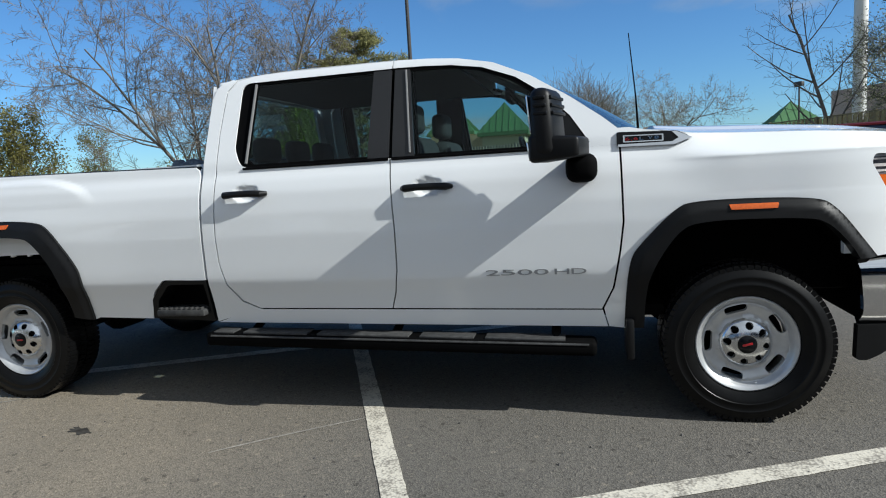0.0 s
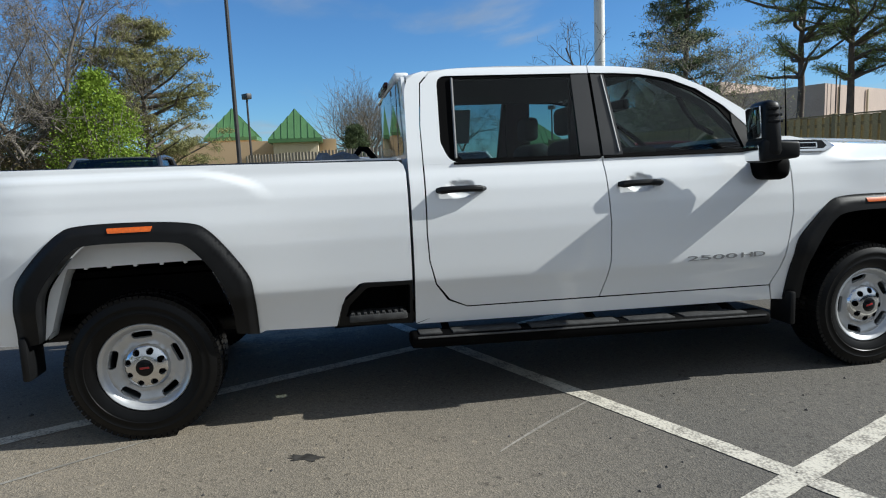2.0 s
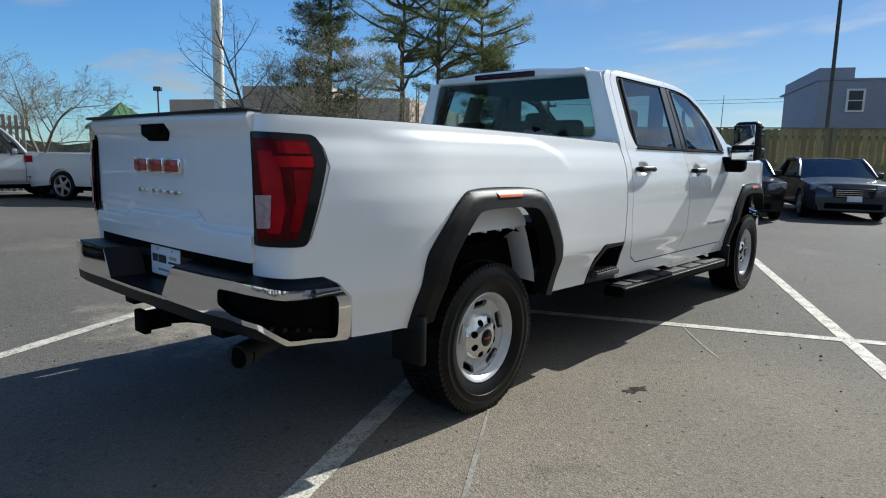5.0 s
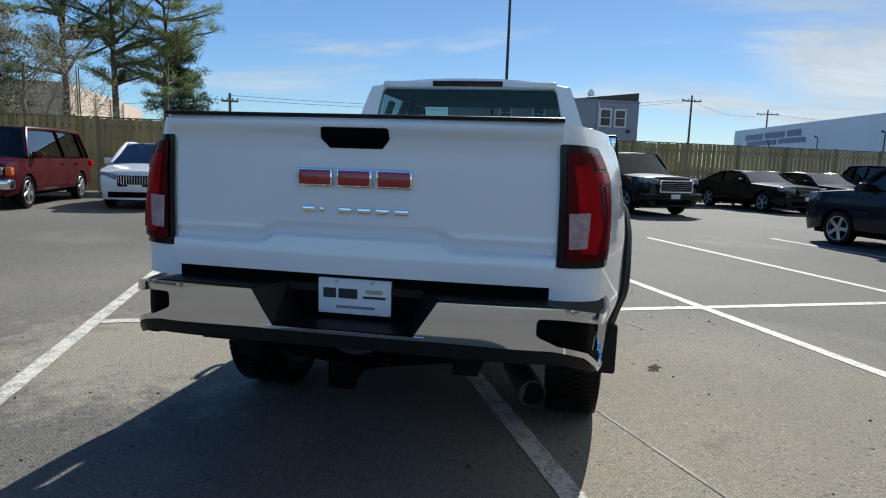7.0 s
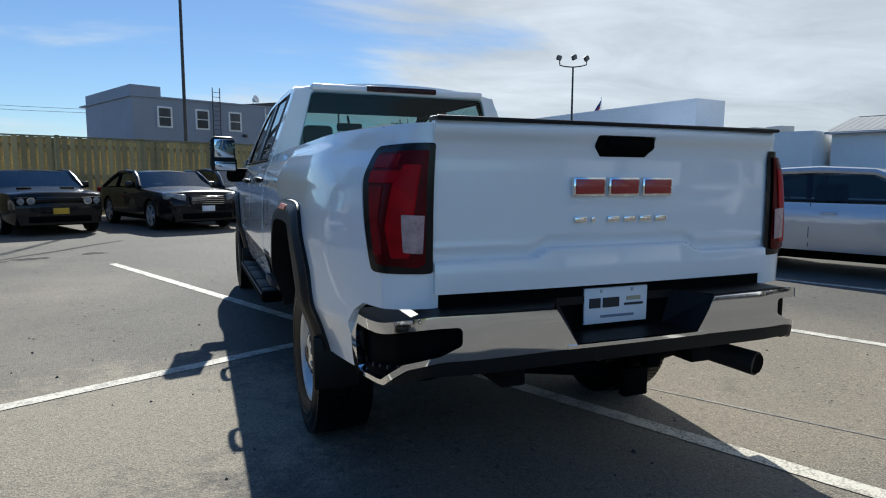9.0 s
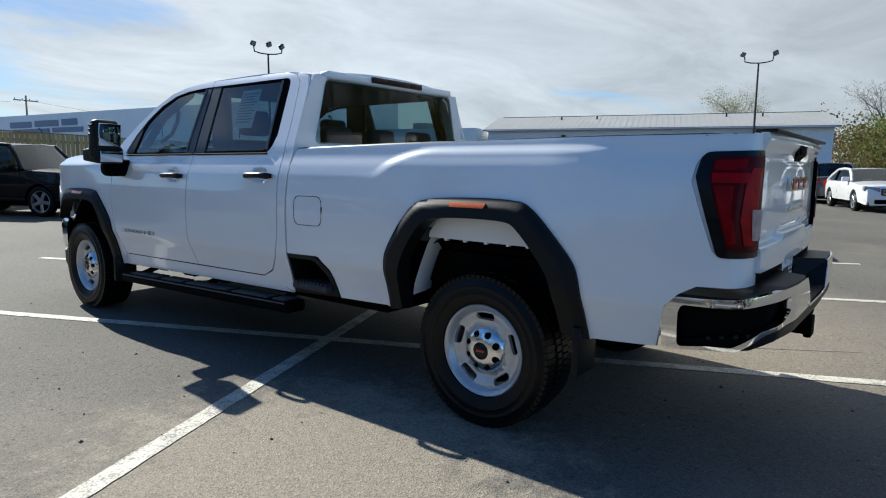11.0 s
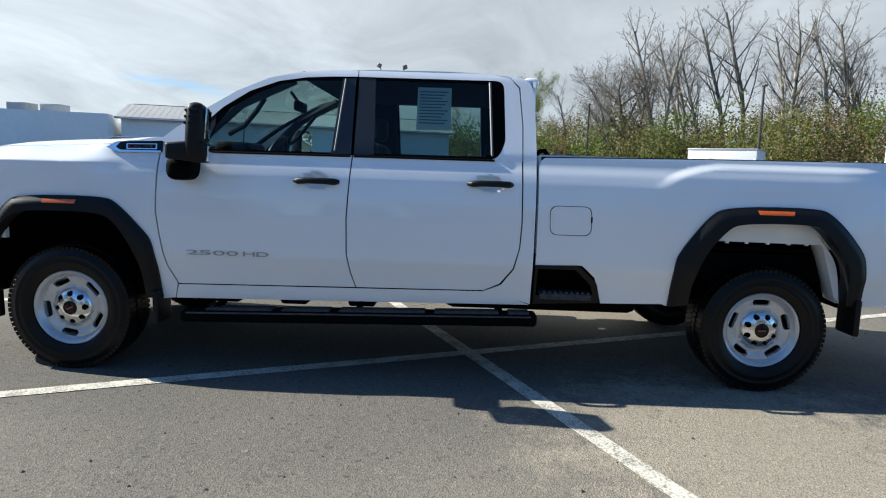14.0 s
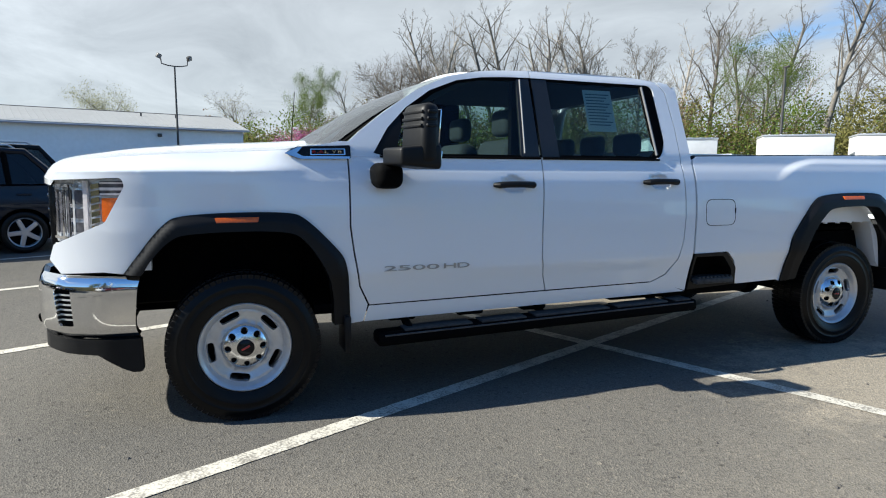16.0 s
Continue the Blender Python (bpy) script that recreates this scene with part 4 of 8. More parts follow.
    for ya, yb in ((1.47, 1.60), (1.66, 2.06), (2.12, 2.66), (2.72, 3.02), (3.08, 3.50)):
        pad = box_bm((min(s * 0.925, s * 1.04), ya, 0.034), (max(s * 0.925, s * 1.04), yb, 0.048), 0.005)
        for v in pad.verts:
            v.co.z += drop(v.co.y)
        part("tread_pad", pad, PAD_GREY, board)
    edge = tube_bm([(s * 1.052, y, drop(y) + 0.024) for y in (1.46, 2.2, 2.9, 3.62)], 0.006, 6)
    part("edge_strip", edge, GREY_STRIP, board, "worn grey edge strip")
    for y in (1.65, 2.55, 3.45):
        part("bracket", tube_bm([(s * 0.98, y, 0.385), (s * 0.80, y, 0.44), (s * 0.70, y, 0.50)], 0.025, 6), SHADED_METAL, board)
    # mud flaps
    for y, zt, zb in ((3.825, 0.50, 0.29), (-0.545, 0.60, 0.37)):
        part("mud_flap", box_bm((min(s * 0.84, s * 1.030), y - 0.020, zb), (max(s * 0.84, s * 1.030), y + 0.020, zt), 0.012), PLASTIC, truck, "black mud flap")
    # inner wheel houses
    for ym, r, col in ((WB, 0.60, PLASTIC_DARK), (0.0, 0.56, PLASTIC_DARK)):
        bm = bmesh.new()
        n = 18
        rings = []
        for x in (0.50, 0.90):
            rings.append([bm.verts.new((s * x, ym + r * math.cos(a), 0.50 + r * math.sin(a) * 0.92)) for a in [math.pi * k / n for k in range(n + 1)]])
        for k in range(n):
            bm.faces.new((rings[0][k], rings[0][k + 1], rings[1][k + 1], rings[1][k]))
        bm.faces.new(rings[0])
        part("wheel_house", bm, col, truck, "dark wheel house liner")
    # white flange inside the rear arch, with its clips
    rim_in = [p for p in open_round(REAR_ARCH_IN) if p[0] < 0.36]
    flange = rim_in + [(-0.435, 0.60), (-0.385, 0.76), (-0.345, 0.88), (-0.325, 0.925), (0.36, 0.930)]
    inner = panel("inner_arch", [flange], lambda y, z: (s * 0.945, y, z), (0.1, 0.1), PAINT, truck, "white inner arch flange", lip=0.05, flip=flip, into=into)
    for run in ([(-0.30, 0.95), (-0.345, 0.88), (-0.39, 0.76), (-0.43, 0.64), (-0.455, 0.56)], [(0.335, 0.95), (0.375, 0.88), (0.425, 0.76), (0.462, 0.66), (0.470, 0.60)]):
        out = 0.02 if run[0][0] < 0 else -0.02
        mesh_object("inner_fender", [(s * 0.944, y, z) for y, z in run] + [(s * 0.86, y + 0.6 * out, z + 0.01) for y, z in run] + [(s * 0.76, y - out, z + 0.01) for y, z in run],
                    [(k + 5 * j, k + 1 + 5 * j, k + 6 + 5 * j, k + 5 + 5 * j) for j in range(2) for k in range(4)], PAINT, truck, "white inner fender sheet", smooth=True)
    for y0 in (-0.24, -0.13, 0.0, 0.13, 0.25):
        part("arch_clip", box_bm((min(s * 0.915, s * 0.943), y0 - 0.010, 0.916), (max(s * 0.915, s * 0.943), y0 + 0.010, 0.934), 0.004), PAINT, inner)


def tail_surface(s, y, z, out):
    """The rear corner, along the side and then across the back."""
    if y > -1.13:
        return (s * (side_x(y, z) + out), y, z)
    x0 = side_x(-1.13, z)
    th = 0.33 + 1.17 * (-1.13 - y) / 0.108
    return (s * (x0 - (x0 - 0.735) / 0.875 * (0.946 - math.cos(th)) + out * math.cos(th)), -1.13 - 0.095 * (math.sin(th) - 0.324) - out * math.sin(th), z)


def part_panel(name, loops, f, step, mat, flip, into, parent=None, lip=0.022, label=""):
    return panel(name, loops, f, step, mat, parent or truck, label, lip, flip, into)


for side, word in ((1, "right"), (-1, "left")):
    build_side(side, word)


# roof, windshield, hood
ROOF = smooth_table([(1.40, 1.935), (1.55, 1.962), (1.9, 1.982), (2.4, 1.99), (2.75, 1.978), (3.0, 1.945), (3.1, 1.925)], 1.3, 3.2, 0.06)


ROOF_EDGE = smooth_table([(1.40, 1.862), (1.5, 1.893), (1.6, 1.915), (1.8, 1.931), (2.06, 1.938), (2.6, 1.934), (2.8, 1.924), (2.97, 1.906), (3.1, 1.882)], 1.35, 3.2, 0.05)


def roof_f(a, y):
    edge = ROOF_EDGE(y)
    hw = 0.752
    z = edge + (ROOF(y) - edge) * (1 - abs(a) ** 2.6)
    return (a * hw, y - 0.02 * (1 - a * a) * smoothstep(1.6, 1.45, y) + 0.07 * (1 - a * a) * smoothstep(2.4, 3.0, y), z)


panel("roof", [[(-1, 1.50), (1, 1.50), (1, 2.965), (-1, 2.965)]], roof_f, (0.08, 0.08), PAINT, truck, lip=0.03, into=lambda a, b: (0, 0, -1))
lip_bm = bmesh.new()
add_box(lip_bm, (-0.67, 1.435, 1.872), (0.67, 1.53, 1.926), 0.02, 3)
visor = part("roof_visor", lip_bm, PAINT, truck)
part("brake_lamp", box_bm((-0.27, 1.415, 1.886), (0.27, 1.44, 1.926), 0.006), RED_DIM, visor, "dark red high brake lamp")
for xa, xb in ((-0.24, -0.13), (-0.115, 0.115), (0.13, 0.24)):
    part("brake_lens", box_bm((xa, 1.411, 1.893), (xb, 1.42, 1.918), 0.003), RED_DIM, visor)


def shield_f(a, b):
    """Windshield: a across, b from the cowl up."""
    y0, z0, w0 = 4.06 - 0.25 * a * a, 1.425 + 0.02 * a * a, 0.80
    y1, z1, w1 = 3.02 - 0.075 * a * a, 1.945 - 0.04 * abs(a) ** 2.6, 0.735
    bow = 0.045 * math.sin(math.pi * b)
    return (a * (w0 + (w1 - w0) * b), y0 + (y1 - y0) * b + bow * 0.4, z0 + (z1 - z0) * b + bow)


panel("windshield", [[(-0.97, 0.02), (0.97, 0.02), (0.97, 0.97), (-0.97, 0.97)]], shield_f, (0.1, 0.1), GLASS_CLEAR, truck, "tinted windshield", lip=0, flip=True)
for sg in (-1, 1):
    panel("windshield_trim", [[(sg * 0.955, 0.0), (sg * 1.02, 0.0), (sg * 1.02, 1.0), (sg * 0.955, 1.0)]], lambda a, b: tuple(Vector(shield_f(a, b)) + Vector((0, 0.002, 0.003))), (0.1, 0.1), PLASTIC_DARK, truck, lip=0.01, flip=sg > 0)
panel("cowl", [[(-1, -0.12), (1, -0.12), (1, 0.03), (-1, 0.03)]], lambda a, b: tuple(Vector(shield_f(a, b)) + Vector((0, 0.0, -0.004))), (0.2, 0.05), PLASTIC_DARK, truck, "black cowl grille", lip=0.02, flip=True)

HOODC = smooth_table([(3.8, 1.487), (4.1, 1.482), (4.5, 1.464), (4.9, 1.428), (5.1, 1.398), (5.17, 1.378), (5.21, 1.345), (5.24, 1.285), (5.3, 1.16)], 3.7, 5.3, 0.02)
HOODE = smooth_table([(3.8, 1.455), (4.0, 1.437), (4.15, 1.412), (4.4, 1.399), (4.7, 1.385), (4.95, 1.365), (5.1, 1.347), (5.17, 1.327), (5.21, 1.302), (5.24, 1.262), (5.3, 1.15)], 3.7, 5.3, 0.015)


def hood_f(a, y):
    w = side_x(y, np.clip(HOODE(y), 1.2, 1.45)) - 0.004
    rise = HOODC(y) - HOODE(y)
    bulge = 0.016 * smoothstep(0.80, 0.66, abs(a)) * smoothstep(5.15, 4.8, y)
    yy = y + 0.125 * (1 - abs(a) ** 3) * smoothstep(4.75, 5.24, y)
    return (a * w, yy, HOODE(y) + rise * (1 - abs(a) ** 2.2) * 0.8 + bulge)


panel("hood", [[(-1, 3.86), (-0.86, 3.99), (0.86, 3.99), (1, 3.86), (1, 5.243), (-1, 5.243)]], hood_f, (0.05, 0.022), PAINT, truck, "white engine hood", lip=0.03, into=lambda a, b: (0, 0, -1))
part("antenna", tube_bm([(0.83, 3.90, 1.44), (0.835, 3.89, 1.62), (0.85, 3.86, 1.93)], [0.007, 0.004, 0.0025], 6), PLASTIC_DARK, truck, "thin black antenna")


# cab back with its window
def back_f(x, z):
    return (x, 1.475 - 0.03 * (1 - (x / 0.9) ** 2), z)


half = lambda z: PROFILE(z) - 0.01
outer = [(-half(z), z) for z in (0.6, 1.0, 1.2, 1.42, 1.6, 1.8, 1.885)] + [(half(z), z) for z in (1.885, 1.8, 1.6, 1.42, 1.2, 1.0, 0.6)]
win = rounded([(-0.765, 1.455, 0.04), (0.765, 1.455, 0.04), (0.665, 1.865, 0.04), (-0.665, 1.865, 0.04)])
cab_back = panel("cab_back", [outer[::-1], win], back_f, (0.15, 0.15), PAINT, truck, lip=0.02, flip=False)
panel("rear_window", [rounded([(-0.775, 1.445, 0.04), (0.775, 1.445, 0.04), (0.672, 1.872, 0.04), (-0.672, 1.872, 0.04)])], lambda x, z: (x, back_f(x, z)[1] - 0.004, z), (0.2, 0.2), GLASS_DARK, cab_back, "tinted rear window", lip=0)


# tailgate
TGZ = smooth_table([(0.87, -1.217), (0.94, -1.22), (1.05, -1.207), (1.34, -1.207), (1.385, -1.217), (1.41, -1.237), (1.44, -1.24), (1.46, -1.217)], 0.8, 1.5, 0.010)


def gate_f(x, z):
    crease = 1.022 - 0.034 * smoothstep(0.30, 0.385, abs(x))
    y = TGZ(z) + 0.02 * (x / 0.74) ** 2
    d = z - crease
    y += 0.020 * smoothstep(0.046, 0.004, d) * smoothstep(-0.010, 0.003, d) - 0.013 * smoothstep(0.002, -0.012, d)
    return (x, y, z)


handle_hole = rounded([(-0.128, 1.415, 0.012), (0.128, 1.415, 0.012), (0.128, 1.375, 0.01), (0.100, 1.340, 0.012), (-0.100, 1.340, 0.012), (-0.128, 1.375, 0.01)])
gate = panel("tailgate", [rounded([(-0.735, 0.876, 0.01), (0.735, 0.876, 0.01), (0.738, 1.452, 0.01), (-0.738, 1.452, 0.01)]), handle_hole], gate_f, (0.02, 0.006), PAINT, truck, "white tailgate", lip=0.03, into=lambda a, b: (0, 1, 0))
part("gate_sill", box_bm((-0.72, -1.195, 0.80), (0.72, -1.17, 0.885), 0.004), PLASTIC_DARK, truck, "black sill under the tailgate")
part("gate_cap", box_bm((-0.74, -1.24, 1.448), (0.74, -1.155, 1.462), 0.005), PLASTIC, gate, "black tailgate cap")
gh = panel("gate_handle", [rounded([(-0.126, 1.413, 0.012), (0.126, 1.413, 0.012), (0.126, 1.375, 0.01), (0.099, 1.342, 0.012), (-0.099, 1.342, 0.012), (-0.126, 1.375, 0.01)])], lambda x, z: (x, gate_f(x, 1.375)[1] - 0.012 + 0.02 * smoothstep(1.37, 1.345, z), z), (0.02, 0.01), PLASTIC_DARK, gate, "dark handle bezel", lip=0.05, into=lambda a, b: (0, 1, 0))
part("gate_latch", box_bm((-0.085, -1.236, 1.372), (0.085, -1.217, 1.400), 0.008, 3), PLASTIC_DARK, gh)
# maker's mark as plain red blocks with chrome rims, and plain chrome bars under it
for xa, xb in ((-0.218, -0.082), (-0.068, 0.068), (0.082, 0.218)):
    rim = part("badge_block", box_bm((xa, -1.227, 1.199), (xb, -1.205, 1.268), 0.006), CHROME, gate, "chrome badge block")
    part("badge_inlay", box_bm((xa + 0.008, -1.232, 1.207), (xb - 0.008, -1.217, 1.260), 0.004), BADGE_RED, rim, "red inlay")
for k in range(6):
    x = -0.205 + k * 0.0715
    part("badge_bar", box_bm((x, -1.219, 1.105), (x + (0.052 if k != 1 else 0.016), -1.205, 1.126), 0.003), CHROME, gate, "chrome badge bar")

# bed inside
part("bed_floor", box_bm((-0.775, -1.14, 0.85), (0.775, 1.42, 0.88)), PLASTIC_DARK, truck)
part("bed_front", box_bm((-0.82, 1.405, 0.80), (0.93, 1.43, 1.425)), PAINT, truck)
for sg in (-1, 1):
    part("bed_inner_wall", box_bm((min(sg * 0.78, sg * 0.80), -1.12, 0.965), (max(sg * 0.78, sg * 0.80), 1.42, 1.43)), PAINT, truck)
part("gate_inner", box_bm((-0.73, -1.18, 0.89), (0.73, -1.15, 1.445)), PAINT, truck)

# rear bumper
BPATH = [(0.0, -1.350), (0.30, -1.345), (0.62, -1.338), (0.81, -1.310), (0.905, -1.22), (0.940, -1.06), (0.945, -0.88)]
_s = [0.0]
for a, b in zip(BPATH, BPATH[1:]):
    _s.append(_s[-1] + math.dist(a, b))
BX = smooth_table([(-0.3, -0.3)] + list(zip(_s, [p[0] for p in BPATH])), -0.3, _s[-1], 0.03)
BY = smooth_table([(-0.3, -1.345)] + list(zip(_s, [p[1] for p in BPATH])), -0.3, _s[-1], 0.03)


def bumper_f(s, out=0.0):
    def f(a, z):
        tx, ty = BX(a + 0.01) - BX(a - 0.01), BY(a + 0.01) - BY(a - 0.01)
        n = math.hypot(tx, ty) or 1
        o = out - 0.05 * ((z - 0.74) / 0.14) ** 2 * 0.25
        return (s * (BX(a) + ty / n * o), BY(a) - tx / n * o, z - 0.006 - 0.036 * smoothstep(0.76, 1.04, a))
    return f


bumper = part("rear_bumper", box_bm((-0.70, -1.18, 0.64), (0.70, -0.965, 0.826), 0.02), PLASTIC_DARK, truck, "chrome rear bumper with black steps")
pad = [(0.262, -1.2)] + [bumper_f(1, -0.016)(a, 0.74)[:2] for a in np.linspace(0.35, _s[-1] - 0.05, 22)]
panel("bumper_top", [[(-x, y) for x, y in pad[::-1]] + pad + [(0.84, -0.95), (0.80, -1.10), (-0.80, -1.10), (-0.84, -0.95)]], lambda x, y: (x, y, 0.832 - 0.040 * smoothstep(0.70, 0.90, abs(x))), (0.06, 0.05), PLASTIC, bumper, "black plastic step pad", lip=0.03, into=lambda a, b: (0, 0, -1))
for sg in (-1, 1):
    panel("chrome_end", [rounded([(0.262, 0.702), (0.345, 0.830, 0.01), (0.66, 0.833), (0.95, 0.830, 0.05), (_s[-1] - 0.05, 0.820, 0.06), (_s[-1], 0.76, 0.03), (_s[-1], 0.590, 0.03), (1.10, 0.612), (0.985, 0.616, 0.03), (0.87, 0.668, 0.03), (0.74, 0.684, 0.03), (0.30, 0.690)]),
                         rounded([(0.685, 0.795, 0.02), (1.20, 0.790, 0.03), (_s[-1] - 0.075, 0.755, 0.02), (_s[-1] - 0.075, 0.612, 0.02), (1.10, 0.630, 0.02), (1.00, 0.634, 0.02), (0.885, 0.686, 0.02), (0.76, 0.702, 0.02), (0.685, 0.735, 0.02)])],
          bumper_f(sg, 0.0), (0.02, 0.03), CHROME, bumper, "chrome bumper end", lip=0.03, flip=sg < 0)
    panel("corner_step", [rounded([(0.65, 0.81, 0.02), (_s[-1] - 0.05, 0.81, 0.03), (_s[-1] - 0.05, 0.60, 0.03), (0.98, 0.63, 0.03), (0.76, 0.65, 0.02), (0.65, 0.715, 0.02)])], bumper_f(sg, -0.045), (0.04, 0.05), PLASTIC_DARK, bumper, "black corner step", lip=0)
    tread = part("step_tread", tube_bm([(sg * (BX(a) - 0.036), BY(a) + 0.030, 0.640 - 0.010 * k) for k, a in enumerate((0.74, 0.82, 0.90, 0.99, 1.08, 1.16))], [0.010, 0.020, 0.026, 0.026, 0.020, 0.010], 10), PLASTIC_DARK, bumper, "black corner step tread")
    for k in range(6):
        a = 0.82 + 0.05 * k
        part("tread_stud", box_bm((sg * (BX(a) - 0.030) - 0.010, BY(a) + 0.014, 0.650 - 0.008 * k), (sg * (BX(a) - 0.030) + 0.010, BY(a) + 0.034, 0.666 - 0.008 * k), 0.003, 1), PLASTIC, tread)
    panel("chrome_strip", [[(0.0, 0.690), (0.30, 0.690), (0.30, 0.703), (0.0, 0.703)]], bumper_f(sg, 0.004), (0.05, 0.05), CHROME, bumper, lip=0.02, flip=sg < 0)
    panel("lower_valance", [[(0.0, 0.638), (0.80, 0.634), (0.93, 0.618), (0.965, 0.620), (0.86, 0.667), (0.72, 0.682), (0.30, 0.689), (0.0, 0.689)]], bumper_f(sg, -0.003), (0.05, 0.05), PLASTIC, bumper, lip=0.03, flip=sg < 0)
    wv = [(sg * 0.345, -1.337, 0.826), (sg * 0.262, -1.343, 0.70), (sg * 0.22, -1.195, 0.70), (sg * 0.262, -1.195, 0.834)]
    mesh_object("bumper_wing", wv, [(0, 1, 2, 3) if sg > 0 else (3, 2, 1, 0)], PLASTIC, bumper)
mesh_object("bumper_floor", [(-0.262, -1.343, 0.70), (0.262, -1.343, 0.70), (0.22, -1.185, 0.705), (-0.22, -1.185, 0.705)], [(0, 1, 2, 3)], PLASTIC, bumper)
plate = part("number_plate", box_bm((-0.143, -1.202, 0.722), (0.143, -1.193, 0.858), 0.004), PLATE_WHITE, bumper, "white dealer plate with dark bars")
part("plate_frame", box_bm((-0.148, -1.198, 0.717), (0.148, -1.188, 0.863), 0.004), GLOSS_BLACK, bumper)
for xa, xb, za, zb, mt in ((-0.122, -0.072, 0.775, 0.812, INK), (-0.062, 0.012, 0.775, 0.812, INK), (0.045, 0.11, 0.797, 0.812, GOLD), (0.035, 0.122, 0.778, 0.787, INK), (-0.07, 0.08, 0.737, 0.747, INK_BLUE)):
    part("plate_bar", box_bm((xa, -1.205, za + 0.008), (xb, -1.201, zb + 0.008), 0.001, 1), mt, plate)
for sg in (-1, 1):
    part("plate_bolt", box_bm((sg * 0.07 - 0.006, -1.206, 0.840), (sg * 0.07 + 0.006, -1.201, 0.852), 0.003), STEEL, plate)
hitch = part("hitch_receiver", box_bm((-0.04, -1.32, 0.490), (0.04, -1.20, 0.570), 0.008), PLASTIC_DARK, truck, "black tow hitch receiver")
part("hitch_collar", box_bm((-0.052, -1.335, 0.478), (0.052, -1.30, 0.582), 0.008), PLASTIC_DARK, hitch)
part("hitch_socket", box_bm((0.09, -1.28, 0.55), (0.16, -1.23, 0.62), 0.015), PLASTIC_DARK, hitch)
part("hitch_bar", tube_bm([(-0.60, -1.10, 0.60), (-0.10, -1.16, 0.545), (0.0, -1.22, 0.53), (0.10, -1.16, 0.545), (0.60, -1.10, 0.60)], 0.032, 8), PLASTIC_DARK, hitch)
part("exhaust_pipe", tube_bm([(0.50, 0.6, 0.48), (0.55, -0.55, 0.50), (0.60, -1.0, 0.52), (0.68, -1.25, 0.50)], [0.045, 0.045, 0.045, 0.05], 14), SHADED_EXHAUST, truck, "steel exhaust pipe")
part("exhaust_bore", tube_bm([(0.672, -1.2, 0.502), (0.6815, -1.2535, 0.4995)], 0.043, 14), PLASTIC_DARK, truck, "dark exhaust opening")

# front bumper, headlamps and grille
FPATH = [(0.0, 5.43), (0.45, 5.41), (0.72, 5.36), (0.88, 5.24), (0.965, 5.05), (0.985, 4.80)]
_f = [0.0]
for a, b in zip(FPATH, FPATH[1:]):
    _f.append(_f[-1] + math.dist(a, b))
FX = smooth_table([(-0.3, -0.3)] + list(zip(_f, [p[0] for p in FPATH])), -0.3, _f[-1], 0.04)
FY = smooth_table([(-0.3, 5.42)] + list(zip(_f, [p[1] for p in FPATH])), -0.3, _f[-1], 0.04)
f_bumper = part("front_bumper", box_bm((-0.80, 4.95, 0.42), (0.80, 5.28, 0.76), 0.03), PLASTIC_DARK, truck, "chrome front bumper")
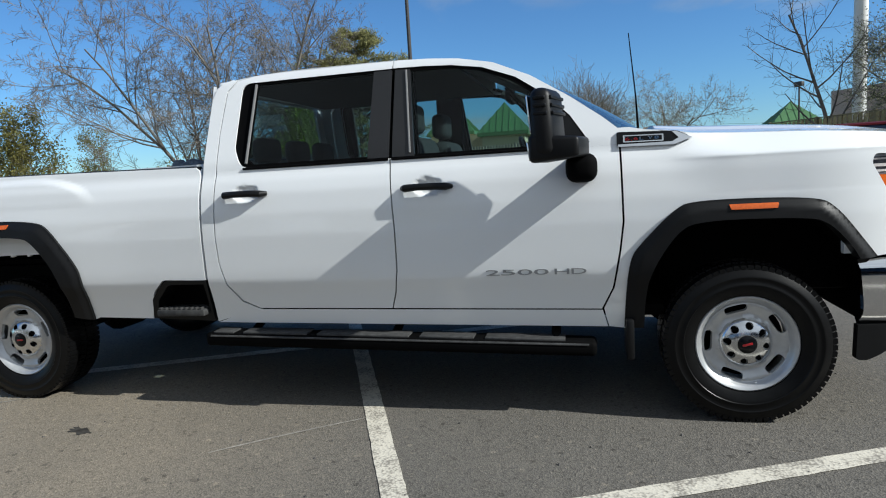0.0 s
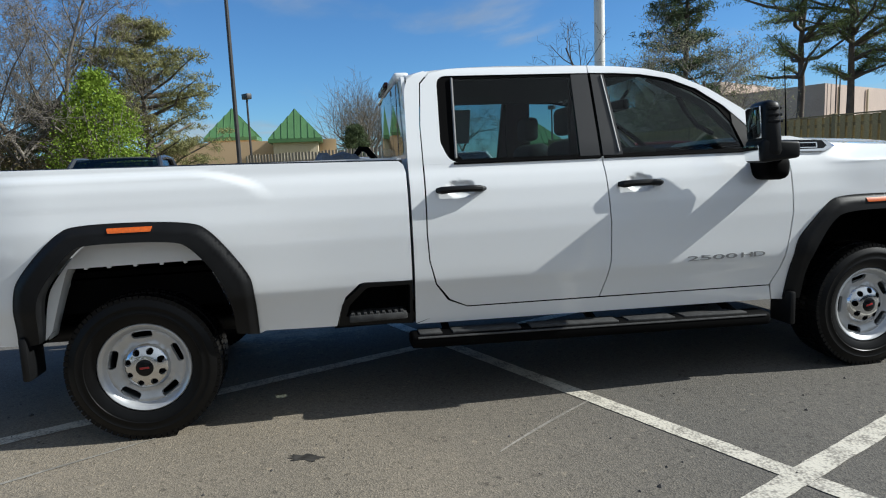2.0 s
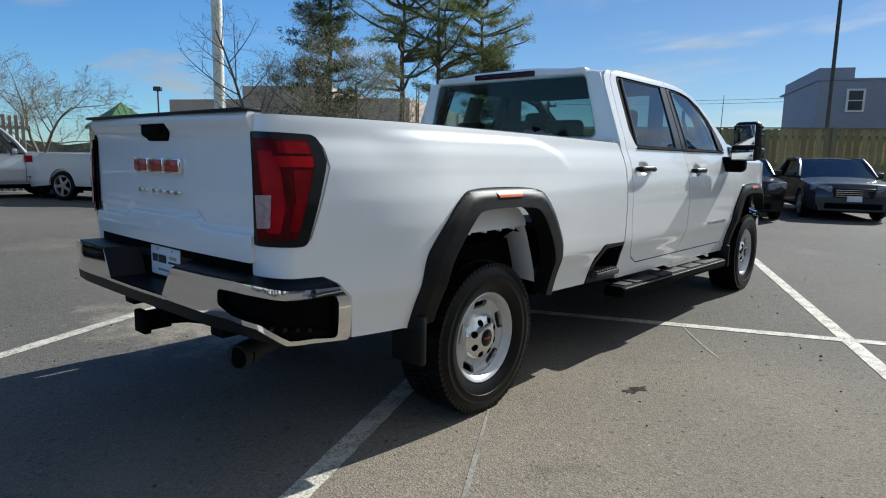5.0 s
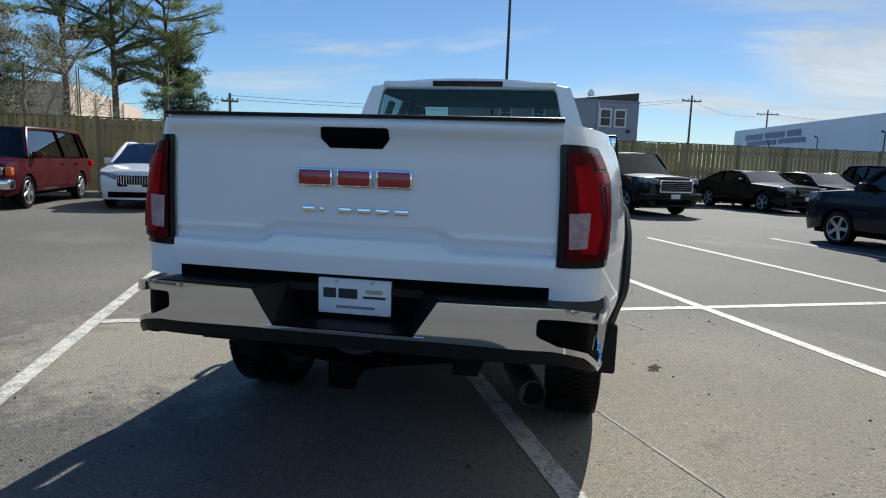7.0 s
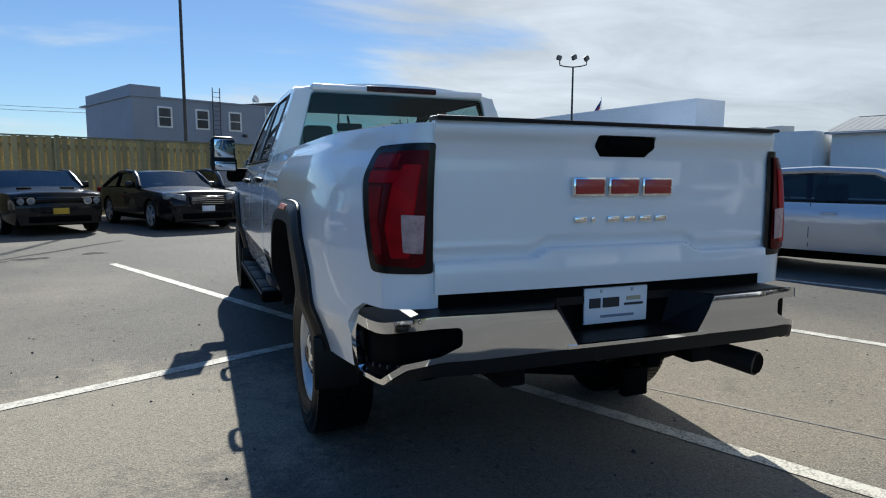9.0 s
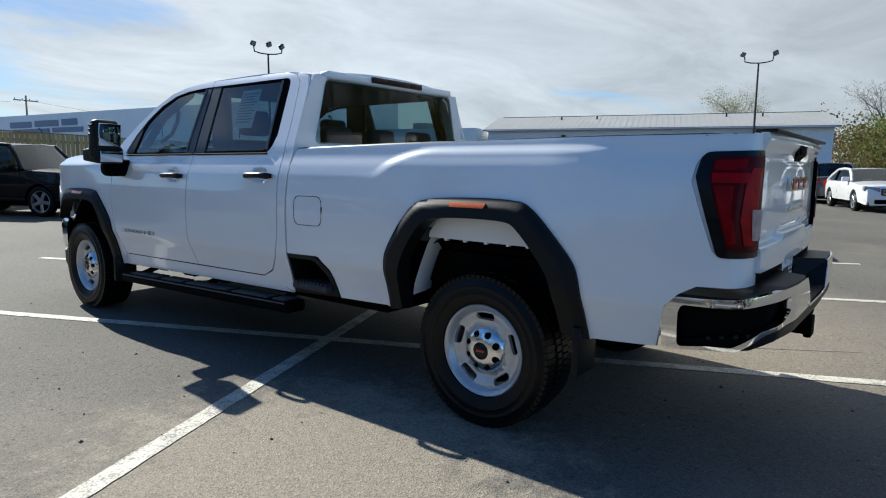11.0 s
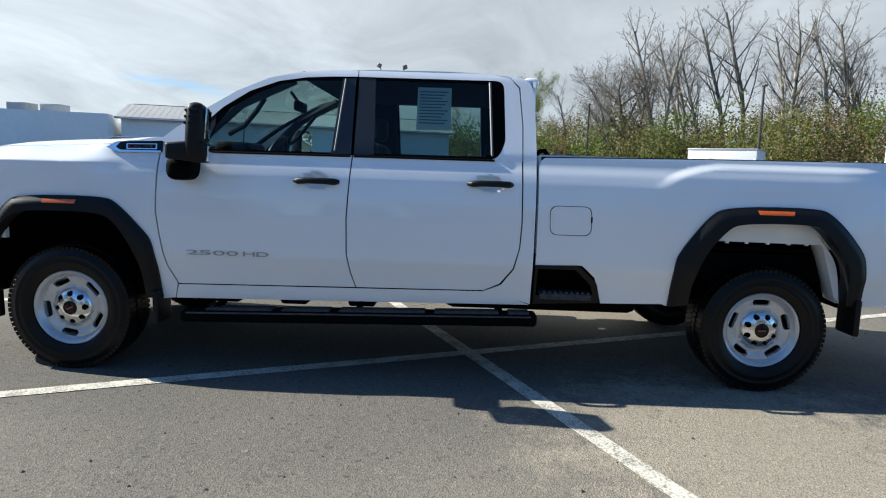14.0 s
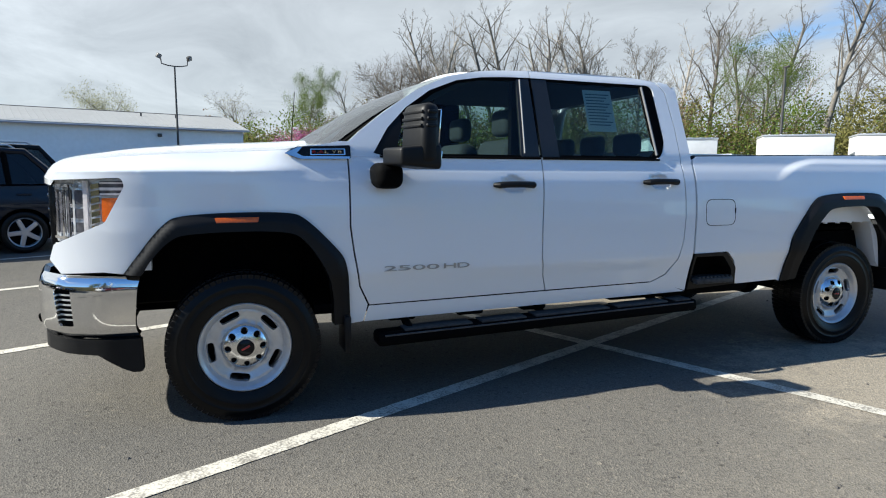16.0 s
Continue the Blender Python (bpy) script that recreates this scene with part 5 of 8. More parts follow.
for sg in (-1, 1):
    ff = lambda a, z, sg=sg: (sg * (FX(a) - 0.034 * abs((z - 0.625) / 0.165) ** 5 + 0.012 * (z - 0.6)), FY(a) - 0.030 * abs((z - 0.625) / 0.165) ** 5, z)
    panel("chrome_end", [rounded([(0.0, 0.74), (0.0, 0.50), (0.55, 0.475), (1.0, 0.448), (1.285, 0.456, 0.02), (1.315, 0.772, 0.02), (_f[-1] - 0.4, 0.780), (0.5, 0.785)]), rounded([(0.875, 0.715, 0.015), (0.985, 0.71, 0.015), (0.995, 0.525, 0.015), (0.905, 0.525, 0.015)])],
          ff, (0.05, 0.02), CHROME, f_bumper, "chrome bumper end", lip=0.03, flip=sg > 0)
    for k in range(6):
        panel("vent_slat", [[(0.89, 0.55 + 0.025 * k), (0.985, 0.55 + 0.025 * k), (0.985, 0.558 + 0.025 * k), (0.89, 0.558 + 0.025 * k)]], lambda a, z, sg=sg: (sg * (FX(a) - 0.014), FY(a) - 0.014, z), (0.05, 0.05), STEEL, f_bumper, lip=0.004, flip=sg > 0)
    panel("vent_back", [[(0.86, 0.51), (1.01, 0.51), (1.01, 0.725), (0.86, 0.725)]], lambda a, z, sg=sg: (sg * (FX(a) - 0.022), FY(a) - 0.022, z), (0.05, 0.05), PLASTIC_DARK, f_bumper, lip=0, flip=sg > 0)
    panel("air_dam", [rounded([(0.0, 0.50), (0.0, 0.405), (0.7, 0.39), (1.09, 0.375, 0.03), (1.20, 0.305, 0.02), (1.25, 0.282, 0.02), (1.300, 0.282, 0.02), (1.295, 0.455), (1.0, 0.452), (0.55, 0.48)])], lambda a, z, sg=sg: (sg * (FX(a) - 0.008), FY(a) - 0.02, z), (0.08, 0.08), PLASTIC, f_bumper, "black air dam", lip=0.04, flip=sg > 0)
    part("tow_hook", tube_bm([(sg * 0.48, 5.30, 0.52), (sg * 0.48, 5.415, 0.50), (sg * 0.44, 5.42, 0.48), (sg * 0.42, 5.36, 0.48)], 0.018, 8), PLASTIC_DARK, f_bumper, "black tow hook")
    # headlamp: housing, clear lens with bright reflectors, amber corner
    hs = lambda out, sg=sg: (lambda a, z: (sg * (FX(a) - 0.012 + out * 0.9), FY(a) - 0.085 + out * 0.4 + 0.02 * (1.1 - z), z))
    hl = panel("headlamp", [rounded([(0.72, 1.255, 0.02), (1.25, 1.256, 0.03), (1.255, 1.23), (1.20, 1.06, 0.05), (1.0, 0.955, 0.04), (0.72, 0.935, 0.02)])], hs(-0.02), (0.05, 0.06), LAMP_INSIDE, truck, "clear headlamp with an amber corner", lip=0.03, flip=sg > 0)
    panel("amber_lens", [rounded([(1.075, 1.162, 0.008), (1.195, 1.162, 0.01), (1.18, 1.095, 0.03), (1.10, 1.048, 0.02), (1.075, 1.042, 0.01)])], hs(-0.005), (0.05, 0.06), AMBER, hl, "amber corner lens", lip=0.01, flip=sg > 0)
    panel("reflector", [rounded([(1.065, 1.246, 0.01), (1.22, 1.246, 0.02), (1.205, 1.172, 0.02), (1.065, 1.172, 0.01)])], hs(-0.008), (0.05, 0.06), LAMP_DARK, hl, "dark upper reflector", lip=0.01, flip=sg > 0)
    for za, zb in ((1.176, 1.186), (1.200, 1.214), (1.232, 1.240)):
        panel("light_bar", [[(1.07, za), (1.20, za), (1.205, zb), (1.07, zb)]], hs(0.0), (0.05, 0.06), CLEAR_LENS, hl, lip=0.005, flip=sg > 0)
    for aa, ab, za, zb in ((0.775, 0.815, 0.985, 1.20), (0.855, 0.885, 0.985, 1.20), (0.925, 0.975, 0.99, 1.04), (0.925, 0.975, 1.06, 1.11), (0.925, 0.975, 1.13, 1.20)):
        panel("lamp_cell", [rounded([(aa, za, 0.01), (ab, za, 0.01), (ab, zb, 0.01), (aa, zb, 0.01)])], hs(-0.012), (0.05, 0.06), LAMP_DARK, hl, lip=0.01, flip=sg > 0)
    for aa, ab, za, zb in ((0.74, 0.93, 1.215, 1.228), (0.74, 0.90, 0.955, 0.968), (0.762, 0.770, 0.965, 1.22), (0.832, 0.844, 0.965, 1.22), (0.896, 0.906, 0.965, 1.22)):
        panel("light_guide", [[(aa, za), (ab, za), (ab, zb), (aa, zb)]], hs(0.002), (0.05, 0.06), CHROME, hl, lip=0.012, flip=sg > 0)
    for k in range(7):
        panel("reflector_step", [[(1.02, 1.00 + 0.034 * k), (1.062, 1.01 + 0.034 * k), (1.062, 1.032 + 0.034 * k), (1.02, 1.024 + 0.034 * k)]], hs(-0.006), (0.05, 0.06), CHROME, hl, lip=0.008, flip=sg > 0)
    panel("lamp_divider", [[(0.985, 0.968), (1.008, 0.975), (1.008, 1.246), (0.985, 1.246)]], hs(0.004), (0.05, 0.06), CLEAR_LENS, hl, lip=0.012, flip=sg > 0)
    panel("fender_nose", [rounded([(0.74, 0.80), (1.05, 0.80), (1.30, 0.80), (1.30, 0.95), (1.0, 0.95), (0.74, 0.93)])], hs(0.0), (0.05, 0.05), PAINT, truck, lip=0.03, flip=sg > 0)
grille = part("grille", box_bm((-0.68, 5.20, 0.80), (0.68, 5.30, 1.25), 0.03), GLOSS_BLACK, truck, "chrome front grille with black slats")
for k in range(5):
    part("grille_slat", box_bm((-0.62, 5.27, 0.86 + 0.075 * k), (0.62, 5.312, 0.880 + 0.075 * k), 0.008), CHROME, grille, "chrome slat")


# wheels
SIDEWALL_WHITE = material("worn_sidewall_white", (0.40, 0.40, 0.38), 0.7, grain=[(90, 0.5)])


def tyre_mesh():
    prof = [(0.232, 0.075), (0.243, 0.115), (0.278, 0.134), (0.293, 0.1365), (0.296, 0.1395), (0.304, 0.1395), (0.307, 0.1375), (0.331, 0.137), (0.335, 0.1395), (0.343, 0.1385), (0.348, 0.1345), (0.374, 0.128), (0.388, 0.114), (0.3885, 0.05), (0.3885, -0.05), (0.388, -0.114), (0.374, -0.128), (0.32, -0.137), (0.268, -0.134), (0.232, -0.11)]
    return lathe_bm(prof, 72)


def tread_mesh():
    bm = bmesh.new()
    n = 76
    for k in range(n):
        a = 2 * math.pi * k / n
        for x0, x1, off, lo in ((-0.126, -0.074, 0, 0.376), (-0.064, -0.012, 0.5, 0.384), (-0.004, 0.044, 0, 0.384), (0.054, 0.1290, 0.5, 0.370)):
            m = Matrix.Rotation(a + off * 2 * math.pi / n, 4, "X")
            add_box(bm, (x0, -0.0125, lo), (x1, 0.0125, 0.3975 - 0.006 * (abs(x0 + x1) > 0.15)), 0, m=m)
    return bm


def lug_nuts(w):
    for k in range(8):
        m = Matrix.Rotation(2 * math.pi * (k + 0.5) / 8, 4, "X") @ Matrix.Translation((0.082, 0, 0.090)) @ Matrix.Rotation(math.pi / 2, 4, "Y")
        if not NUT:
            bm = bmesh.new()
            bmesh.ops.create_cone(bm, cap_ends=True, segments=14, radius1=0.0150, radius2=0.0125, depth=0.034)
            o = part("lug_nut", bm, PLASTIC_DARK, w)
            NUT.append(o.data)
        else:
            o = new("lug_nut", NUT[0])
            o.parent = w
        o.matrix_basis = m


NUT = []


def build_wheel(s, y, xo):
    """xo: x of the tyre's outer face."""
    w = new("wheel")
    w.parent = truck
    w.matrix_basis = Matrix.Translation((s * (xo - 0.134), y, 0.374)) @ (Matrix.Identity(4) if s > 0 else Matrix.Rotation(math.pi, 4, "Z")) @ Matrix.Rotation({(1, True): 0.26, (1, False): 0.05, (-1, True): 0.44, (-1, False): 0.0}[(s, y > 1)], 4, "X")
    tagged(w, "silver steel wheel with a black all-terrain tyre")
    if "tyre" in WHEEL:
        for n, me in WHEEL.items():
            o = new(n.rstrip("0123456789"), me)
            o.parent = w
            if n == "tread":
                tagged(o, kind="stuff")
        lug_nuts(w)
        return w
    WHEEL["tyre"] = part("tyre", tyre_mesh(), RUBBER, w).data
    tread = part("tread", tread_mesh(), RUBBER, w)
    tagged(tread, kind="stuff")
    WHEEL["tread"] = tread.data
    rim = lathe_bm([(0.197, 0.075), (0.205, 0.082), (0.212, 0.098), (0.222, 0.108), (0.233, 0.114), (0.239, 0.109), (0.236, 0.085), (0.222, 0.05), (0.205, -0.05), (0.22, -0.11)], 64)
    WHEEL["rim"] = part("rim", rim, STEEL, w).data
    slots = []
    for k in range(5):
        a0 = 2 * math.pi * k / 5
        pts = rounded([(-0.052, 0.152, 0.019), (0.052, 0.152, 0.019), (0.053, 0.192, 0.018), (-0.053, 0.192, 0.018)])
        slots.append([(p[0] * math.cos(a0) - p[1] * math.sin(a0), p[0] * math.sin(a0) + p[1] * math.cos(a0)) for p in pts])
    circle = lambda r, n: [(r * math.cos(2 * math.pi * k / n), r * math.sin(2 * math.pi * k / n)) for k in range(n)]
    disc_x = smooth_table([(0.0, 0.082), (0.118, 0.082), (0.138, 0.062), (0.165, 0.070), (0.192, 0.082), (0.202, 0.074), (0.21, 0.074)], 0, 0.22, 0.005)
    WHEEL["wheel_disc"] = panel("wheel_disc", [circle(0.203, 56), circle(0.085, 32)] + slots, lambda a, b: (disc_x(math.hypot(a, b)), a, b), (0.03, 0.03), STEEL, w, lip=0.018).data
    WHEEL["drum"] = part("drum", lathe_bm([(0.0, 0.0), (0.19, 0.0), (0.19, -0.08), (0.0, -0.08)], 32), PLASTIC_DARK, w).data
    dome = smooth_table([(0.0, 0.118), (0.046, 0.117), (0.068, 0.113), (0.092, 0.105), (0.112, 0.093), (0.123, 0.078), (0.128, 0.066)], 0, 0.129, 0.004)
    holes = [[(0.090 * math.cos(a) + 0.0185 * math.cos(b), 0.090 * math.sin(a) + 0.0185 * math.sin(b)) for b in [2 * math.pi * j / 14 for j in range(14)]] for a in [2 * math.pi * (k + 0.5) / 8 for k in range(8)]]
    WHEEL["hub_cap"] = panel("hub_cap", [circle(0.127, 56), circle(0.044, 28)] + holes, lambda a, b: (dome(math.hypot(a, b)), a, b), (0.012, 0.012), CAP_CHROME, w, "chrome hub cap with eight nut holes", lip=0.022, into=lambda a, b: (-1, 0, 0)).data
    WHEEL["cap_centre"] = part("cap_centre", lathe_bm([(0.0, 0.122), (0.038, 0.121), (0.045, 0.117), (0.046, 0.10)], 32), GLOSS_BLACK, w).data
    WHEEL["cap_mark"] = part("cap_mark", box_bm((0.118, -0.024, -0.006), (0.1225, 0.024, 0.006), 0.002), BADGE_RED, w).data
    lug_nuts(w)
    return w


WHEEL = {}
for y, xo in ((0.0, 0.985), (WB, 1.045)):
    for s in (1, -1):
        wheel = build_wheel(s, y, xo)
        if s > 0 and y > 1:
            # worn white lettering on the sidewall, as plain bars
            turn = wheel.matrix_basis.to_3x3().inverted()
            for a0 in (143, 322):
                for k in range(5 if a0 == 322 else 4):
                    a = radians(a0 - 7.5 * k if a0 == 322 else a0 + 6.5 * k - 8)
                    d = turn @ Vector((0, math.cos(a), math.sin(a)))
                    m = Matrix.Rotation(math.atan2(d.z, d.y), 4, "X")
                    part("sidewall_bar", box_bm((0.1325, 0.292, -0.007), (0.1365, 0.318, 0.004 + 0.002 * (k % 2)), 0.001, 1, m), SIDEWALL_WHITE, wheel)

# underbody
for sg in (-1, 1):
    part("frame_rail", box_bm((min(sg * 0.38, sg * 0.48), -1.2, 0.52), (max(sg * 0.38, sg * 0.48), 4.9, 0.70), 0.01), SHADED_METAL, truck)
part("rear_axle", tube_bm([(-0.80, 0, 0.371), (-0.2, 0, 0.371), (-0.12, 0, 0.371), (0.12, 0, 0.371), (0.2, 0, 0.371), (0.80, 0, 0.371)], [0.055, 0.06, 0.15, 0.15, 0.06, 0.055], 12), SHADED_METAL, truck)
part("front_axle", box_bm((-0.80, WB - 0.1, 0.33), (0.80, WB + 0.1, 0.48), 0.03), SHADED_METAL, truck)
part("gearbox", box_bm((-0.30, 2.2, 0.36), (0.25, 4.2, 0.62), 0.06), SHADED_METAL, truck)
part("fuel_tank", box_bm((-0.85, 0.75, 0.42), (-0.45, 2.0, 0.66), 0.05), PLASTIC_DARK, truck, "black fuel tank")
part("muffler", tube_bm([(0.35, 1.0, 0.46), (0.35, 2.0, 0.46)], 0.11, 12), SHADED_EXHAUST, truck)
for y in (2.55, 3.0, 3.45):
    part("body_mount", box_bm((-0.82, y - 0.09, 0.40), (-0.60, y + 0.09, 0.52), 0.02), SHADED_METAL, truck)
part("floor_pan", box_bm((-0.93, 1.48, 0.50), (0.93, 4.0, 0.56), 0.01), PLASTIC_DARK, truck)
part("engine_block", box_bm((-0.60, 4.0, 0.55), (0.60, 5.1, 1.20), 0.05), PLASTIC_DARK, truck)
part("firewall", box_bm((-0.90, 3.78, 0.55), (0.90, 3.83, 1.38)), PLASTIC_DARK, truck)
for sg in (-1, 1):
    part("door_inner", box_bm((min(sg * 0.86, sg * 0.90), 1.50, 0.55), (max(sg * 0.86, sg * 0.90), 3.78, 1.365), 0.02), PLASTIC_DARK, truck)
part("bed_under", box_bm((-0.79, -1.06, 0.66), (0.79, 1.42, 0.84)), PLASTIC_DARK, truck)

# cabin: seats, dash and wheel behind the glass
for sg in (-1, 1):
    seat = part("front_seat", box_bm((sg * 0.42 - 0.26, 2.62, 0.95), (sg * 0.42 + 0.26, 2.80, 1.52), 0.07, 3, Matrix.Translation((0, 2.7, 1.0)) @ Matrix.Rotation(radians(12), 4, "X") @ Matrix.Translation((0, -2.7, -1.0))), CLOTH, truck, "dark cloth front seat")
    part("headrest", box_bm((sg * 0.42 - 0.13, 2.54, 1.54), (sg * 0.42 + 0.13, 2.65, 1.72), 0.04, 3), CLOTH, seat)
    part("cushion", box_bm((sg * 0.42 - 0.27, 2.75, 0.85), (sg * 0.42 + 0.27, 3.25, 1.02), 0.06, 3), CLOTH, seat)
bench = part("rear_bench", box_bm((-0.70, 1.58, 0.90), (0.70, 1.74, 1.42), 0.06, 3), CLOTH, truck, "dark cloth rear bench")
part("cushion", box_bm((-0.70, 1.70, 0.82), (0.70, 2.2, 1.0), 0.06, 3), CLOTH, bench)
for x in (-0.45, 0.0, 0.45):
    part("headrest", box_bm((x - 0.13, 1.56, 1.42), (x + 0.13, 1.66, 1.58), 0.04, 3), CLOTH, bench)
dash = part("dashboard", box_bm((-0.82, 3.42, 1.05), (0.82, 3.95, 1.385), 0.07, 3), PLASTIC_DARK, truck, "dark dashboard")
part("instrument_hood", box_bm((-0.62, 3.36, 1.36), (-0.22, 3.60, 1.46), 0.04, 3), PLASTIC_DARK, dash)
wheel_bm = bmesh.new()
add_tube(wheel_bm, [(-0.42 + 0.19 * math.cos(a), 3.25 - 0.07 * math.sin(a), 1.33 + 0.175 * math.sin(a)) for a in [2 * math.pi * k / 24 for k in range(25)]], 0.016, 8)
add_box(wheel_bm, (-0.49, 3.24, 1.27), (-0.35, 3.30, 1.38), 0.02)
add_tube(wheel_bm, [(-0.60, 3.26, 1.33), (-0.24, 3.26, 1.33)], 0.014, 6)
part("steering_wheel", wheel_bm, PLASTIC, truck, "black steering wheel")
part("rear_view_mirror", box_bm((-0.13, 3.14, 1.72), (0.13, 3.19, 1.80), 0.02), PLASTIC_DARK, truck)
part("mirror_stalk", tube_bm([(0, 3.17, 1.78), (0, 3.24, 1.87)], 0.012, 6), PLASTIC_DARK, truck)
part("headliner", box_bm((-0.70, 1.55, 1.865), (0.70, 2.95, 1.885)), TRIM_GREY, truck)
for sg in (-1, 1):
    part("pillar_trim", tube_bm([(sg * 0.80, 3.66, 1.42), (sg * 0.76, 3.36, 1.70), (sg * 0.71, 3.02, 1.87)], 0.035, 6), TRIM_GREY, truck)
    part("grab_handle", tube_bm([(sg * 0.74, 3.45, 1.50), (sg * 0.70, 3.36, 1.56), (sg * 0.69, 3.28, 1.66), (sg * 0.71, 3.22, 1.74)], 0.016, 6), PLASTIC_DARK, truck)
    part("inner_pillar", box_bm((min(sg * 0.69, sg * 0.735), 2.50, 1.38), (max(sg * 0.69, sg * 0.735), 2.70, 1.86)), PLASTIC_DARK, truck)
# price sheet in the rear side window of the driver's side
gxs = lambda y, z: (-(PROFILE(z) - 0.022), y, z)
sheet = panel("window_sheet", [[(2.00, 1.56), (2.215, 1.56), (2.215, 1.832), (2.00, 1.832)]], gxs, (0.3, 0.3), PAPER, truck, "printed paper sheet behind the window", lip=0.001, flip=True)
for k in range(11):
    panel("print_bar", [[(2.02 + 0.02 * (k % 3), 1.80 - 0.02 * k), (2.20, 1.80 - 0.02 * k), (2.20, 1.807 - 0.02 * k), (2.02 + 0.02 * (k % 3), 1.807 - 0.02 * k)]], lambda y, z: (gxs(y, z)[0] - 0.0025, y, z), (0.3, 0.3), INK_BLUE, sheet, lip=0.0005, flip=True)

# what lies in the bed against its front wall
BUNDLE = material("blue_grey_sacking", (0.10, 0.125, 0.16), 0.85, grain=[(9, 0.25), (60, 0.2)], bump=[(25, 0.5, 0.01)])
bundle = thing("cargo_bundle", "blue grey bundle with a bent black hose in the truck bed", "bundle", (0.52, 1.10, 0.898))
bb = bmesh.new()
for bx, by, bz, rr in ((0.0, -0.10, 0.60, 0.052), (0.04, 0.06, 0.585, 0.062), (-0.04, 0.12, 0.50, 0.07)):
    add_tube(bb, [(bx, by, 0), (bx + 0.01, by, 0.2), (bx - 0.01, by + 0.01, bz - 0.12), (bx, by, bz - 0.04), (bx, by, bz)], [rr * 1.5, rr * 1.5, rr * 1.1, rr * 1.05, rr * 0.55], 10)
add_tube(bb, [(0, -0.08, 0.53), (0.02, 0.02, 0.56), (0, 0.10, 0.53)], 0.045, 8)
part("sack", bb, BUNDLE, bundle)
part("hose", tube_bm([(-0.10, 0.10, 0.30), (-0.10, 0.10, 0.58), (-0.10, 0.13, 0.62), (-0.10, 0.17, 0.615), (-0.10, 0.22, 0.55), (-0.10, 0.26, 0.40)], 0.02, 8), PLASTIC_DARK, bundle, "bent black hose")

# ---- fence, buildings, poles ----
WOOD = material("fence_wood", (0.40, 0.32, 0.155), 0.85, grain=[(1.5, 0.16), (22, 0.18)], bump=[(40, 0.3, 0.004)], random_by=0.22)
WOOD_POST = material("fence_post_wood", (0.30, 0.25, 0.13), 0.85, grain=[(2.5, 0.2), (30, 0.15)], random_by=0.12)
WOOD_OLD = material("grey_fence_wood", (0.34, 0.30, 0.24), 0.85, grain=[(2, 0.2), (30, 0.15)], random_by=0.2)
POLE_DARK = material("dark_pole_paint", (0.045, 0.042, 0.040), 0.5, grain=[(3, 0.2)])
POLE_WHITE = material("white_pole_paint", (0.72, 0.72, 0.70), 0.5, grain=[(2, 0.06)])
POLE_WOOD = material("utility_pole_wood", (0.14, 0.115, 0.09), 0.9, grain=[(3, 0.2)])
SIDING_GREY = material("grey_siding", (0.27, 0.30, 0.36), 0.7, grain=[(0.6, 0.05), (8, 0.04)])
SIDING_WHITE = material("white_metal_siding", (0.76, 0.78, 0.80), 0.6, grain=[(0.25, 0.05), (5, 0.03)])
ROOF_METAL = material("grey_metal_roof", (0.33, 0.33, 0.32), 0.6, grain=[(0.4, 0.06), (6, 0.05)])
ROOF_GREEN = material("green_metal_roof", (0.085, 0.19, 0.075), 0.45, grain=[(1.5, 0.1), (9, 0.05)])
STUCCO = material("beige_stucco", (0.62, 0.44, 0.27), 0.85, grain=[(0.8, 0.06), (20, 0.04)])
STUCCO_PALE = material("pale_stucco", (0.62, 0.53, 0.38), 0.85, grain=[(0.8, 0.06)])
TAN_BRICK = material("tan_brick", (0.50, 0.40, 0.34), 0.85, grain=[(0.6, 0.08), (14, 0.08)])
WHITE_TRIM = material("white_trim", (0.74, 0.74, 0.74), 0.5)
PANE_DARK = material("window_pane", (0.03, 0.04, 0.05), 0.05, coat=0.5)
PANE_BLUE = material("blue_panel", (0.05, 0.09, 0.22), 0.3)
LAMP_GLASS = material("lamp_face", (0.22, 0.22, 0.22), 0.3)

FV, FH = 17.3, 2.42
fence = thing("fence", "tall yellowish wooden board fence round the lot", "fence", uv(0, FV), math.degrees(math.atan2(U.y, U.x)), kind="structure")
fl = lambda x0, x1, y0, y1, z0, z1: box_bm((x0, y0, z0), (x1, y1, z1))
post_me = None
FENCE_U0, FENCE_U1 = -17.0, 41.0
for k in range(int((FENCE_U1 - FENCE_U0) / 2.4) + 1):
    x = FENCE_U0 + k * 2.4
    if post_me is None:
        p = part("post", box_bm((-0.05, -0.05, 0), (0.05, 0.05, FH + 0.05), 0.006, 1), WOOD_POST, fence)
        post_me = p.data
        p.location.x = x
    else:
        p = new("post", post_me)
        p.parent, p.location = fence, (x, 0, 0)
for z in (0.35, 1.2, 2.1):
    part("rail", box_bm((FENCE_U0, -0.02, z), (FENCE_U1, 0.02, z + 0.09), 0.0), WOOD_POST, fence)
part("fence_cap", box_bm((FENCE_U0, -0.08, FH - 0.01), (FENCE_U1, 0.08, FH + 0.025), 0.0), WOOD_POST, fence)
board_me, spare_v, spare_f = None, [], []
rnd = random.Random(5)
u, k, made = FENCE_U0, 0, 0
